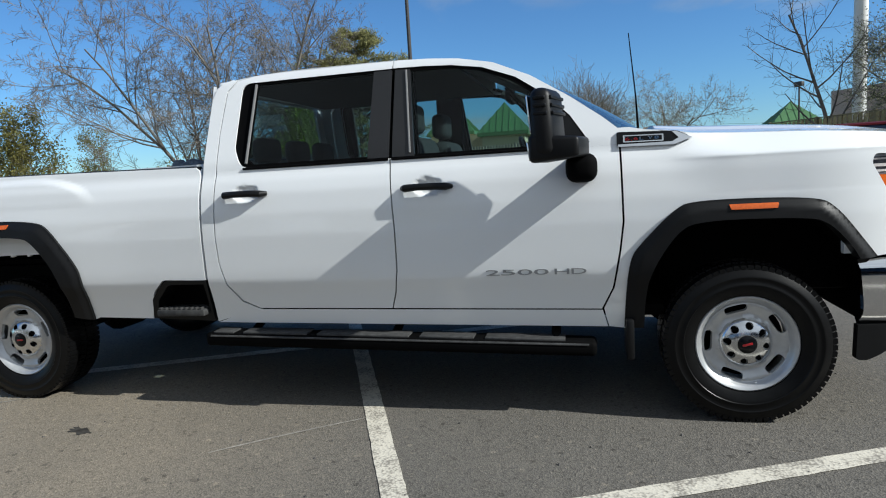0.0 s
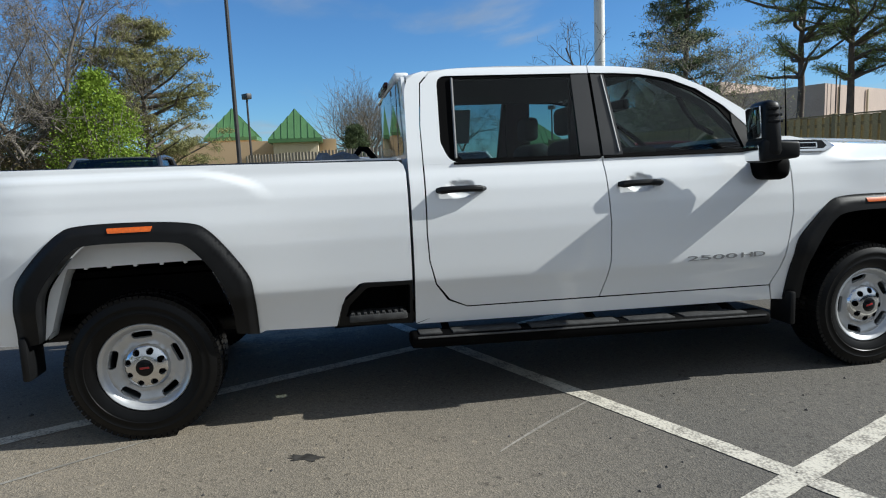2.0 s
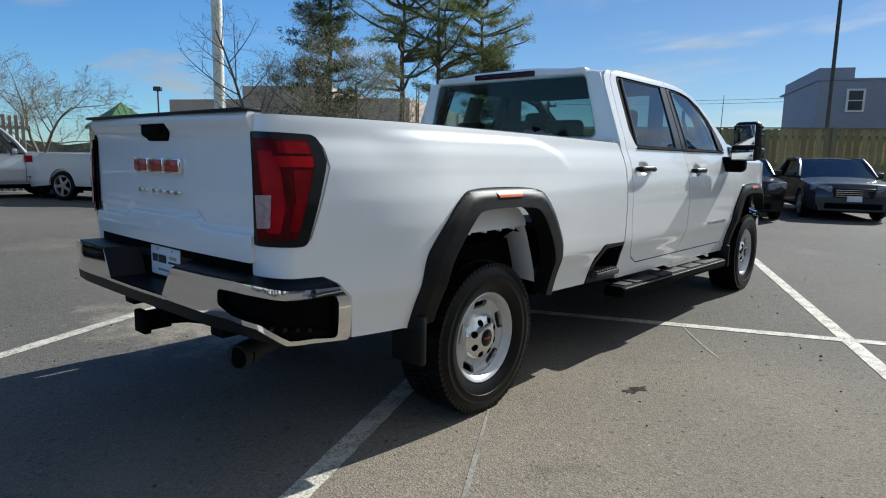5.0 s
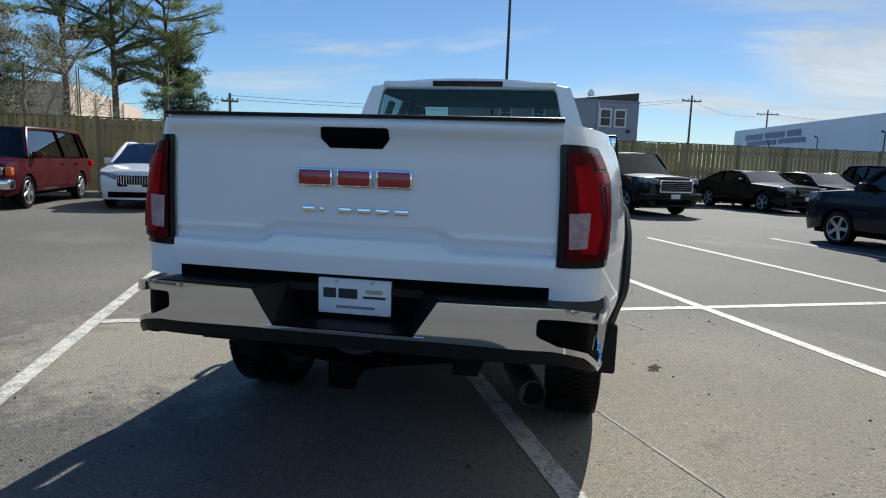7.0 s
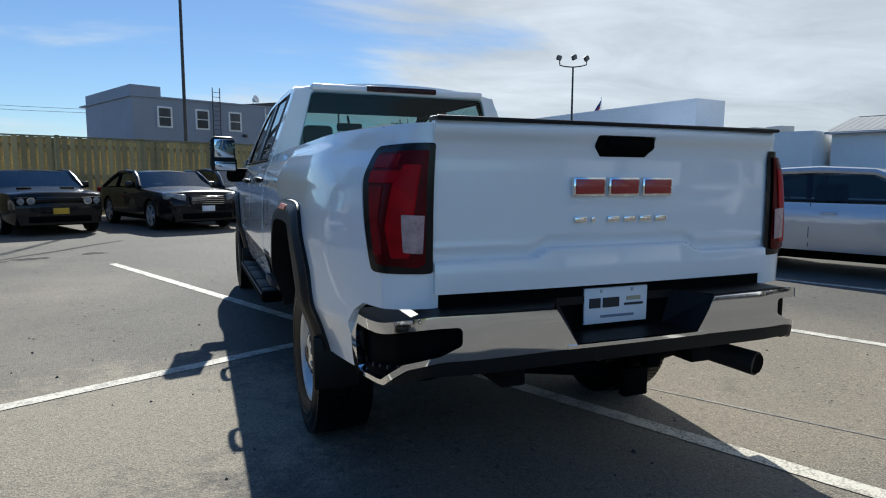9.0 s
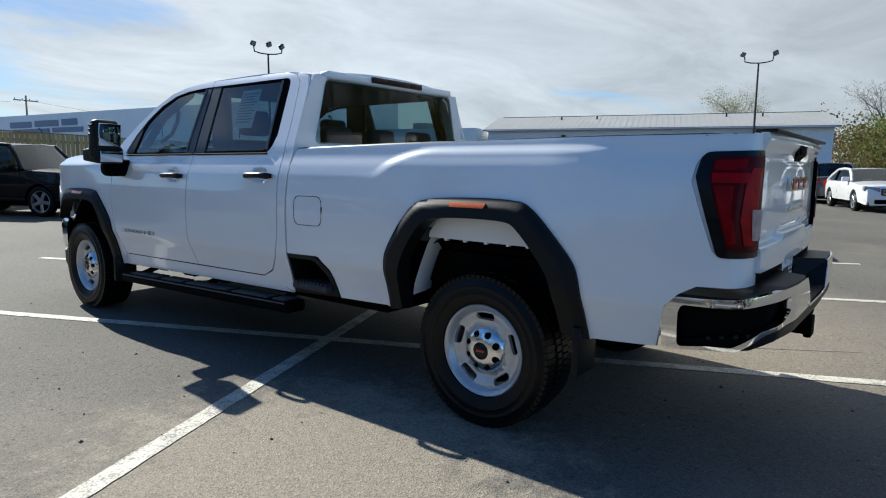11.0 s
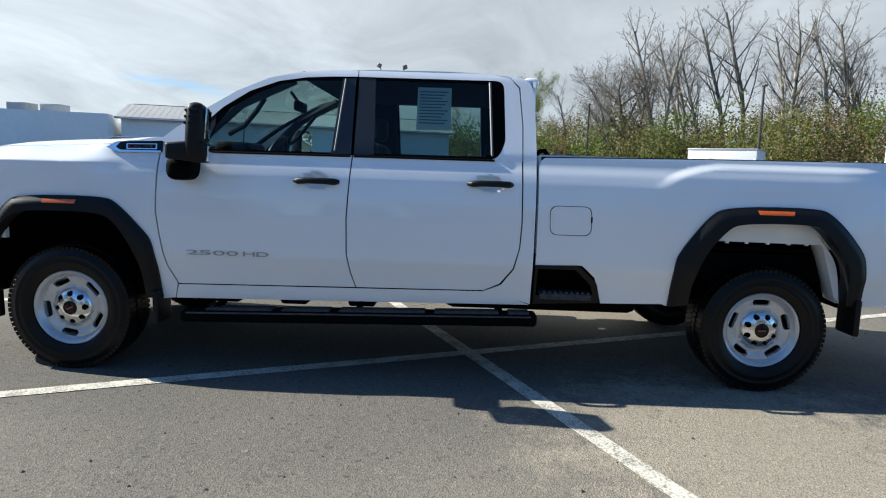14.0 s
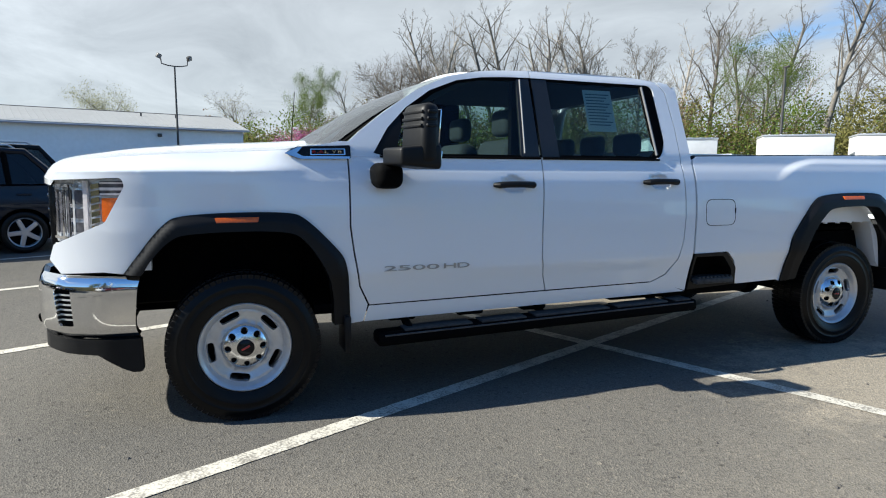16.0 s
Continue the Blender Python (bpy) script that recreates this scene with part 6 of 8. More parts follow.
while u < FENCE_U1:
    for row, y0 in ((0, -0.045), (1, 0.025)):
        x = u + row * 0.105
        top, bottom = FH - 0.02 - rnd.uniform(0, 0.02), 0.04 + rnd.uniform(0, 0.03)
        w = 0.135 + rnd.uniform(-0.004, 0.004)
        if row == 0 and made < 295 and u > -14:
            if board_me is None:
                b = part("board", box_bm((0, 0, 0), (0.137, 0.02, FH - 0.07), 0.002, 1), WOOD, fence)
                board_me = b.data
            else:
                b = new("board", board_me)
                b.parent = fence
            b.location, b.rotation_euler = (x, y0, bottom), (0, rnd.uniform(-0.004, 0.004), 0)
            made += 1
        else:
            i = len(spare_v)
            for dz in (bottom, top):
                spare_v += [(x, y0, dz), (x + w, y0, dz), (x + w, y0 + 0.02, dz), (x, y0 + 0.02, dz)]
            spare_f += [(i, i + 1, i + 5, i + 4), (i + 1, i + 2, i + 6, i + 5), (i + 2, i + 3, i + 7, i + 6), (i + 3, i, i + 4, i + 7), (i + 4, i + 5, i + 6, i + 7)]
    u += 0.21
tagged(mesh_object("far_boards", spare_v, spare_f, WOOD, fence), kind="stuff")

# old picket fence behind the lot's other edge
picket = thing("picket_fence", "weathered grey wooden picket fence", "fence", (-23.8, -2.6, 0), math.degrees(math.atan2(2.0, 1.5)), kind="structure")
for k in range(46):
    o = part("picket", box_bm((0, 0, 0.05), (0.10, 0.02, 2.3), 0.0), WOOD_OLD, picket) if k == 0 else new("picket", picket.children[0].data)
    o.parent, o.location = picket, (k * 0.17, 0, rnd.uniform(-0.03, 0.03))
for z in (0.5, 1.9):
    part("rail", box_bm((0, 0.02, z), (7.9, 0.06, z + 0.1)), WOOD_OLD, picket)


def building(name, label, at, rz, kind_parts):
    return thing(name, label, "building", at, rz, kind="structure")


def wall_prism(name, corners, z0, z1, mat, parent, thick=0.25):
    """A closed block of walls over plan corners."""
    n = len(corners)
    vs = [(x, y, z0) for x, y in corners] + [(x, y, z1) for x, y in corners]
    fs = [(k, (k + 1) % n, n + (k + 1) % n, n + k) for k in range(n)] + [tuple(range(n, 2 * n))]
    return mesh_object(name, vs, fs, mat, parent)


# grey sided building with small windows behind the fence
grey = thing("office_building", "grey sided two storey building with white framed windows", "building", uv(0, 36.0), math.degrees(math.atan2(U.y, U.x)))
part("wall", box_bm((10.8, 0, 0), (22.75, 9, 6.05)), SIDING_GREY, grey)
part("wall", box_bm((10.8, 0.2, 6.0), (12.6, 8.9, 6.75)), SIDING_GREY, grey, "raised grey roof block")
part("roof", box_bm((10.7, -0.08, 6.03), (22.80, 10.1, 6.13)), SIDING_GREY, grey)
gable = mesh_object("roof_wing", [(17.65, 0.02, 6.1), (22.70, 0.02, 6.1), (22.70, 0.02, 6.75), (17.65, 6, 6.1), (22.70, 6, 6.1), (22.70, 6, 6.75)], [(0, 1, 2), (3, 5, 4), (0, 2, 5, 3), (1, 4, 5, 2)], POLE_DARK, grey)
for k in range(28):
    part("siding_strip", box_bm((10.78, -0.012, 0.3 + k * 0.2), (22.77, 0.0, 0.315 + k * 0.2)), SIDING_GREY, grey)
for ux in (12.7, 15.1, 17.35, 20.15, 21.30):
    w = part("window", box_bm((ux - 0.47, -0.06, 4.25), (ux + 0.47, 0.0, 5.55), 0.01, 1), WHITE_TRIM, grey, "white framed window")
    part("pane", box_bm((ux - 0.35, -0.075, 4.36), (ux + 0.35, -0.05, 4.87)), PANE_DARK, w)
    part("pane", box_bm((ux - 0.35, -0.075, 4.93), (ux + 0.35, -0.05, 5.44)), PANE_DARK, w)
for ux in (18.0, 21.95):
    part("wall_lamp", box_bm((ux - 0.12, -0.25, 3.9), (ux + 0.12, 0.0, 4.1), 0.02), POLE_DARK, grey)
for ux in (15.75, 16.25):
    part("ladder_rail", tube_bm([(ux, -0.2, 3.0), (ux, -0.2, 7.0)], 0.03, 6), POLE_DARK, grey)
for k in range(13):
    part("ladder_rung", tube_bm([(15.75, -0.2, 3.1 + 0.3 * k), (16.25, -0.2, 3.1 + 0.3 * k)], 0.02, 4), POLE_DARK, grey)
part("downpipe", tube_bm([(19.6, -0.06, 0.2), (19.6, -0.06, 6.0)], 0.05, 6), WHITE_TRIM, grey)
dish = bmesh.new()
add_tube(dish, [(19.0, 0.5, 6.1), (19.0, 0.5, 6.5)], 0.03, 6)
add_tube(dish, [(19.0, 0.45, 6.5), (19.1, 0.2, 6.6)], [0.12, 0.28], 12)
part("satellite_dish", dish, SIDING_WHITE, grey)

# long white warehouse wall beyond the fence
wh = thing("warehouse", "long white metal warehouse with blue panels", "building")
A, B = Vector((32.3, 32.7)), Vector((24.0, 89.0))
d = (B - A).normalized()
nrm = Vector((d.y, -d.x))
C, D = A + nrm * 3.2, B + nrm * 30
wall_prism("wall", [tuple(A), tuple(C), tuple(D), tuple(B)], 0, 7.0, SIDING_WHITE, wh)
off = nrm * -0.06
for s0, s1, z0, z1 in ((39.6, 42.6, 5.65, 6.35), (43.2, 48.0, 5.6, 6.3), (48.6, 53.3, 5.55, 6.25), (38.6, 44.5, 4.9, 5.45), (45.0, 52.8, 4.85, 5.4)):
    a, b = A + d * s0, A + d * s1
    mesh_object("sign_bar", [(*(a + off), z0), (*(b + off), z0), (*(b + off), z1), (*(a + off), z1)], [(0, 1, 2, 3)], PANE_BLUE, wh, "blue sign bar")
for k in range(5):
    p = A + d * (4 + 10.5 * k) - nrm * 0.4
    part("wall_lamp_post", tube_bm([(p.x, p.y, 0), (p.x, p.y, 5.2), (p.x - 0.3, p.y, 5.35)], [0.06, 0.05, 0.12], 6), POLE_DARK, wh)

# metal roofed shed
shed = thing("metal_roofed_shed", "long white shed with a grey ribbed metal roof", "building")
RL, RR = Vector((36.1, 23.35)), Vector((42.4, 3.9))
ax = (RR - RL).normalized()
fr = Vector((ax.y, -ax.x))
if fr.x > 0:
    fr = -fr
half_w = 4.0
el, er = RL + fr * half_w, RR + fr * half_w
bl, br = RL - fr * half_w, RR - fr * half_w
wall_prism("wall", [tuple(el), tuple(er), tuple(br), tuple(bl)], 0, 4.0, SIDING_WHITE, shed)
ov = fr * 0.35
mesh_object("gable", [(*el, 4.0), (*bl, 4.0), (*RL, 4.95), (*er, 4.0), (*br, 4.0), (*RR, 4.95)], [(0, 1, 2), (3, 5, 4)], SIDING_WHITE, shed)
for sgn, ea, eb in ((1, el, er), (-1, bl, br)):
    o2 = ov * sgn
    p = [Vector((*(ea + o2 - ax * 0.3), 3.9)), Vector((*(eb + o2 + ax * 0.3), 3.9)), Vector((*(RR + ax * 0.3), 5.0)), Vector((*(RL - ax * 0.3), 5.0))]
    roof_pan = mesh_object("roof", p + [q - Vector((0, 0, 0.12)) for q in p], [(0, 1, 2, 3), (7, 6, 5, 4), (0, 4, 5, 1), (1, 5, 6, 2), (3, 2, 6, 7), (0, 3, 7, 4)], ROOF_METAL, shed)
    if sgn == 1:
        for k in range(58):
            t0 = (k + 0.5) / 58
            q0, q1 = p[0].lerp(p[1], t0), p[3].lerp(p[2], t0)
            part("roof_rib", tube_bm([q0 + Vector((0, 0, 0.005)), q1 + Vector((0, 0, 0.002))], 0.012, 4), ROOF_METAL, roof_pan)
part("ridge_cap", tube_bm([(*RL, 5.0), (*RL.lerp(RR, 0.5), 5.0), (*RR, 5.0)], 0.035, 6), POLE_DARK, shed, "dark ridge cap")
part("gutter", tube_bm([(*(el + ov * 1.1), 3.80), (*(er + ov * 1.1), 3.80)], 0.05, 6), SIDING_GREY, shed, "grey gutter")
for t0 in (0.22, 0.338, 0.733, 0.835):
    q = Vector((*(RL.lerp(RR, t0) + fr * 1.2), 4.42))
    part("roof_vent", box_bm((q.x - 0.045, q.y - 0.045, q.z), (q.x + 0.045, q.y + 0.045, q.z + 0.48), 0.01), POLE_DARK, shed, "dark roof vent pipe")
for t0 in (0.25, 0.75):
    q = el.lerp(er, t0) + fr * 0.1
    part("wall_lamp", box_bm((q.x - 0.12, q.y - 0.12, 3.3), (q.x + 0.12, q.y + 0.12, 3.5), 0.02), POLE_DARK, shed)
q = el.lerp(er, 0.42) + fr * 0.04
mesh_object("shed_door", [(*(q - ax * 0.5), 0), (*(q + ax * 0.5), 0), (*(q + ax * 0.5), 2.1), (*(q - ax * 0.5), 2.1)], [(0, 1, 2, 3)], WHITE_TRIM, shed, "white metal door")
low = thing("flat_roofed_shed", "low white flat roofed building", "building")
lw = [RL + fr * 5.5 - ax * 0.4, RL - fr * 3 - ax * 0.4, RL - fr * 3 - ax * 15, RL + fr * 5.5 - ax * 15]
wall_prism("wall", [tuple(p) for p in lw[::-1]], 0, 3.95, SIDING_WHITE, low)
for t0 in (0.3, 0.42):
    q = RL - ax * (15 * t0)
    part("roof_unit", box_bm((q.x - 0.6, q.y - 0.6, 3.9), (q.x + 0.6, q.y + 0.6, 4.7), 0.03), ROOF_METAL, low, "grey rooftop unit")

# beige building with green pyramid roofs
green = thing("beige_building", "beige stucco building with green metal pyramid roofs", "building")
part("wall", box_bm((-49, -9.0, 0), (-35.8, 1.4, 3.55)), STUCCO, green)


def tower(cx, cy, w, eave, peak, mat):
    part("wall", box_bm((cx - w / 2, cy - w / 2, 0), (cx + w / 2, cy + w / 2, eave)), mat, green)
    e = w / 2 + 0.25
    base = [(cx - e, cy - e), (cx + e, cy - e), (cx + e, cy + e), (cx - e, cy + e)]
    rf = mesh_object("roof", [(*b, eave) for b in base] + [(*b, eave - 0.22) for b in base] + [(cx, cy, peak)],
                     [(0, 1, 8), (1, 2, 8), (2, 3, 8), (3, 0, 8), (0, 4, 5, 1), (1, 5, 6, 2), (2, 6, 7, 3), (3, 7, 4, 0), (4, 7, 6, 5)], ROOF_GREEN, green, "green metal pyramid roof")
    for a, b in zip(base, base[1:] + base[:1]):
        for k in range(0, 9):
            t0 = k / 8
            p = Vector((*a, eave)).lerp(Vector((*b, eave)), t0)
            m = (Vector((*a, eave)) + Vector((*b, eave))) / 2
            top = Vector((cx, cy, peak))
            f = 1 - abs(2 * t0 - 1)
            q = p + (top - m) * f
            part("roof_seam", tube_bm([p + Vector((0, 0, 0.02)), q + Vector((0, 0, 0.02))], 0.03, 4), ROOF_GREEN, rf)


tower(-34.5, -0.96, 2.55, 3.5, 5.3, STUCCO_PALE)
tower(-42.4, -5.7, 3.0, 4.15, 6.25, STUCCO)
tower(-55.0, 21.0, 4.0, 3.4, 5.5, STUCCO)
rail = thing("metal_fence", "low black metal fence", "fence", (-29.5, -9, 0), 78, kind="structure")
for k in range(60):
    o = part("picket", box_bm((-0.012, -0.012, 0.05), (0.012, 0.012, 1.5)), POLE_DARK, rail) if k == 0 else new("picket", rail.children[0].data)
    o.parent, o.location = rail, (k * 0.17, 0, 0)
for z in (0.2, 1.35):
    part("rail", box_bm((0, -0.02, z), (10.1, 0.02, z + 0.05)), POLE_DARK, rail)

# tan building beyond the trees
tan = thing("tan_building", "tan flat roofed building behind the fence", "building")
wall_prism("wall", [(-46, 21), (-28.3, 29.7), (-38.2, 49.9), (-56, 40)], 0, 5.35, TAN_BRICK, tan)
wall_prism("parapet", [(-40.1, 23.8), (-34, 26.8), (-38, 34), (-44, 31)], 5.35, 6.3, TAN_BRICK, tan)
edge = (Vector((-38.2, 49.9)) - Vector((-28.3, 29.7))).normalized()
face = Vector((edge.y, -edge.x)) * (1 if edge.y > 0 else -1)
for k in range(4):
    p = Vector((-28.3, 29.7)) + edge * (1.6 + 4.2 * k) + face * 0.1
    part("downpipe", tube_bm([(p.x, p.y, 0), (p.x, p.y, 5.2)], 0.07, 6), STUCCO_PALE, tan)
p, q = Vector((-28.3, 29.7)) + edge * 0.5 + face * 0.12, Vector((-28.3, 29.7)) + edge * 20 + face * 0.12
part("pipe_run", tube_bm([(p.x, p.y, 3.5), (q.x, q.y, 3.5)], 0.09, 6), STUCCO_PALE, tan)
for k in (0.7, 1.2):
    p = Vector((-28.3, 29.7)) + edge * k + face * 0.3
    part("ladder_rail", tube_bm([(p.x, p.y, 0.4), (p.x, p.y, 6.4)], 0.035, 6), POLE_DARK, tan)


def lamp_pole(x, y, h, heads, label, rz=0, r=0.075, mat=None):
    t = thing("lamp_post", label, "lamp post", (x, y, 0), rz, "lamp posts")
    part("pole", tube_bm([(0, 0, 0), (0, 0, h * 0.5), (0, 0, h)], [r, r * 0.85, r * 0.65], 10), mat or POLE_DARK, t)
    part("base", box_bm((-0.2, -0.2, 0), (0.2, 0.2, 0.5), 0.03), SIDING_GREY, t, "concrete foot")
    if heads:
        part("crossarm", tube_bm([(-0.75, 0, h + 0.35), (-0.72, 0, h + 0.08), (-0.4, 0, h), (0, 0, h - 0.03), (0.4, 0, h), (0.72, 0, h + 0.08), (0.75, 0, h + 0.35)], 0.035, 6), mat or POLE_DARK, t)
    for hx, hz, tilt in heads:
        hd = part("lamp_head", box_bm((-0.14, -0.09, -0.13), (0.14, 0.09, 0.13), 0.03, 2, pose(hx, 0, h + hz, 25, tilt, 20)), POLE_DARK, t, "dark floodlight head")
        part("lamp_face", box_bm((-0.11, -0.11, -0.10), (0.11, -0.088, 0.10), 0.005, 1, pose(hx, 0, h + hz, 25, tilt, 20)), LAMP_GLASS, hd)
    return t


lamp_pole(-16.1, -1.8, 11.0, [], "tall dark metal lamp post")
lamp_pole(-1.8, 24.6, 12.0, [], "tall dark metal lamp post behind the fence")
lamp_pole(18.3, 27.3, 7.42, [(-0.78, 0.5, 10), (0.05, 0.5, -25), (0.72, 0.42, -40)], "dark lamp post with three floodlights", -30)
lamp_pole(36.8, 6.5, 7.48, [(-0.85, 0.5, 15), (0.85, 0.5, -25)], "dark lamp post with two floodlights", -75)
for x, y, h in ((-29.1, -3.0, 5.3), (-38.4, 16.6, 5.2)):
    t = thing("street_lamp", "slim dark street lamp with a box head", "street lamp", (x, y, 0), 40, "street lamps")
    part("pole", tube_bm([(0, 0, 0), (0, 0, h)], [0.07, 0.05], 8), POLE_DARK, t)
    part("lamp_head", box_bm((-0.25, -0.15, h), (0.25, 0.15, h + 0.28), 0.04), POLE_DARK, t)
for x, y, h in ((50.9, -9.3, 7.4), (37.8, -18.1, 7.5), (28.4, -32.2, 8.4)):
    t = thing("metal_post", "slim dark post beside the trees", "post", (x, y, 0), 0, "dark posts")
    part("pole", tube_bm([(0, 0, 0), (0, 0, h)], [0.10, 0.08], 8), POLE_DARK, t)
    part("cap", box_bm((-0.3, -0.1, h), (0.12, 0.1, h + 0.12), 0.02), POLE_DARK, t)
sp = thing("sign_pole", "thick white painted steel sign pole", "pole", (-32.7, 17.7, 0))
part("pole", tube_bm([(0, 0, 0), (0, 0, 16)], 0.32, 20), POLE_WHITE, sp)
part("collar", tube_bm([(0, 0, 0), (0, 0, 0.6)], 0.42, 16), POLE_WHITE, sp)


def utility_pole(x, y, h, arm, rz):
    t = thing("utility_pole", "wooden utility pole with a crossarm", "utility pole", (x, y, 0), rz, "utility poles")
    part("pole", tube_bm([(0, 0, 0), (0, 0, h)], [0.16, 0.11], 8), POLE_WOOD, t)
    part("crossarm", box_bm((-arm, -0.05, h - 0.75), (arm, 0.05, h - 0.6)), POLE_WOOD, t)
    for k in (-0.9, -0.3, 0.3, 0.9):
        part("insulator", tube_bm([(arm * k, 0, h - 0.6), (arm * k, 0, h - 0.4)], 0.05, 6), LAMP_GLASS, t)
    return t


utility_pole(16.2, 79.2, 10.6, 1.3, 20)
utility_pole(-27.0, 46.0, 6.6, 0.7, 20)
utility_pole(30.0, 96.0, 10.6, 1.6, 10)
utility_pole(-62.0, 31.0, 6.0, 1.2, 60)
utility_pole(-70.0, 36.0, 6.0, 1.2, 60)
wires = thing("power_line", "thin overhead power lines", "power line")
for a, b in (((-62, 31, 5.5), (-27, 46, 6.1)), ((-27, 46, 6.1), (16.2, 79.2, 9.9)), ((-27, 46, 6.4), (16.2, 79.2, 10.2)), ((16.2, 79.2, 10), (30, 96, 10)), ((30, 96, 10), (75, 110, 10)), ((-110, 25, 7), (-62, 31, 5.5))):
    a, b = Vector(a), Vector(b)
    part("wire", tube_bm([a.lerp(b, k / 10) - Vector((0, 0, 1.0 * 4 * (k / 10) * (1 - k / 10))) for k in range(11)], 0.018, 4), POLE_DARK, wires)
flag = thing("flag_pole", "flag pole with a red, white and blue flag", "flag pole", (48.5, 66.9, 0), 20)
part("pole", tube_bm([(0, 0, 0), (0, 0, 11.8)], [0.09, 0.05], 8), POLE_WHITE, flag)
FLAG_RED = material("flag_red", (0.45, 0.03, 0.04), 0.8)
FLAG_BLUE = material("flag_blue", (0.03, 0.05, 0.2), 0.8)
for k in range(6):
    z0 = 11.4 - k * 0.38
    mesh_object("stripe", [(-0.05 - 0.08 * k, 0, z0), (-1.0 - 0.25 * k, 0.25, z0 - 1.3), (-1.1 - 0.25 * k, 0.25, z0 - 1.68), (-0.05 - 0.08 * k, 0, z0 - 0.38)], [(0, 1, 2, 3), (3, 2, 1, 0)][:1], FLAG_BLUE if k < 2 else (FLAG_RED if k % 2 == 0 else WHITE_TRIM), flag)

# ---- parked cars ----
CAR_GLASS = glass_material("car_glass", (0.16, 0.20, 0.20))
RIM_ALLOY = material("alloy", (0.50, 0.50, 0.52), 0.3, metal=0.8)
CAR_WHEEL = {}


def car_wheel(parent, x, y, r, s, spokes=5):
    w = new("wheel")
    w.parent = parent
    w.matrix_basis = Matrix.Translation((x, y, r)) @ (Matrix.Identity(4) if s > 0 else Matrix.Rotation(math.pi, 4, "Z")) @ Matrix.Rotation(0.3 * y, 4, "X") @ Matrix.Diagonal((1, r / 0.34, r / 0.34, 1))
    kit = CAR_WHEEL.setdefault(spokes, {})
    if not kit:
        kit["tyre"] = part("tyre", lathe_bm([(0.235, 0.06), (0.243, 0.09), (0.27, 0.103), (0.30, 0.105), (0.33, 0.09), (0.34, 0.06), (0.34, -0.07), (0.32, -0.1), (0.22, -0.1)], 36), RUBBER, w).data
        rim = lathe_bm([(0.243, 0.092), (0.238, 0.098), (0.228, 0.094), (0.22, 0.05), (0.21, -0.05)], 36)
        for k in range(spokes):
            m = Matrix.Rotation(2 * math.pi * k / spokes, 4, "X")
            wd = 0.034 if spokes < 7 else 0.014
            for v in add_box(rim, (0.062, -wd, 0.03), (0.088, wd, 0.23), 0.007, 1):
                v.co.y *= 1.25 - 1.6 * abs(v.co.z - 0.10) if spokes < 7 else 1
                v.co = m @ v.co
        add_tube(rim, [(0.05, 0, 0), (0.095, 0, 0)], [0.06, 0.05], 16)
        kit["rim"] = part("rim", rim, RIM_ALLOY, w).data
        kit["drum"] = part("drum", lathe_bm([(0.0, 0.02), (0.222, 0.02), (0.222, -0.03)], 24), PLASTIC_DARK, w).data
    else:
        for n, me in kit.items():
            o = new(n, me)
            o.parent = w
    return w


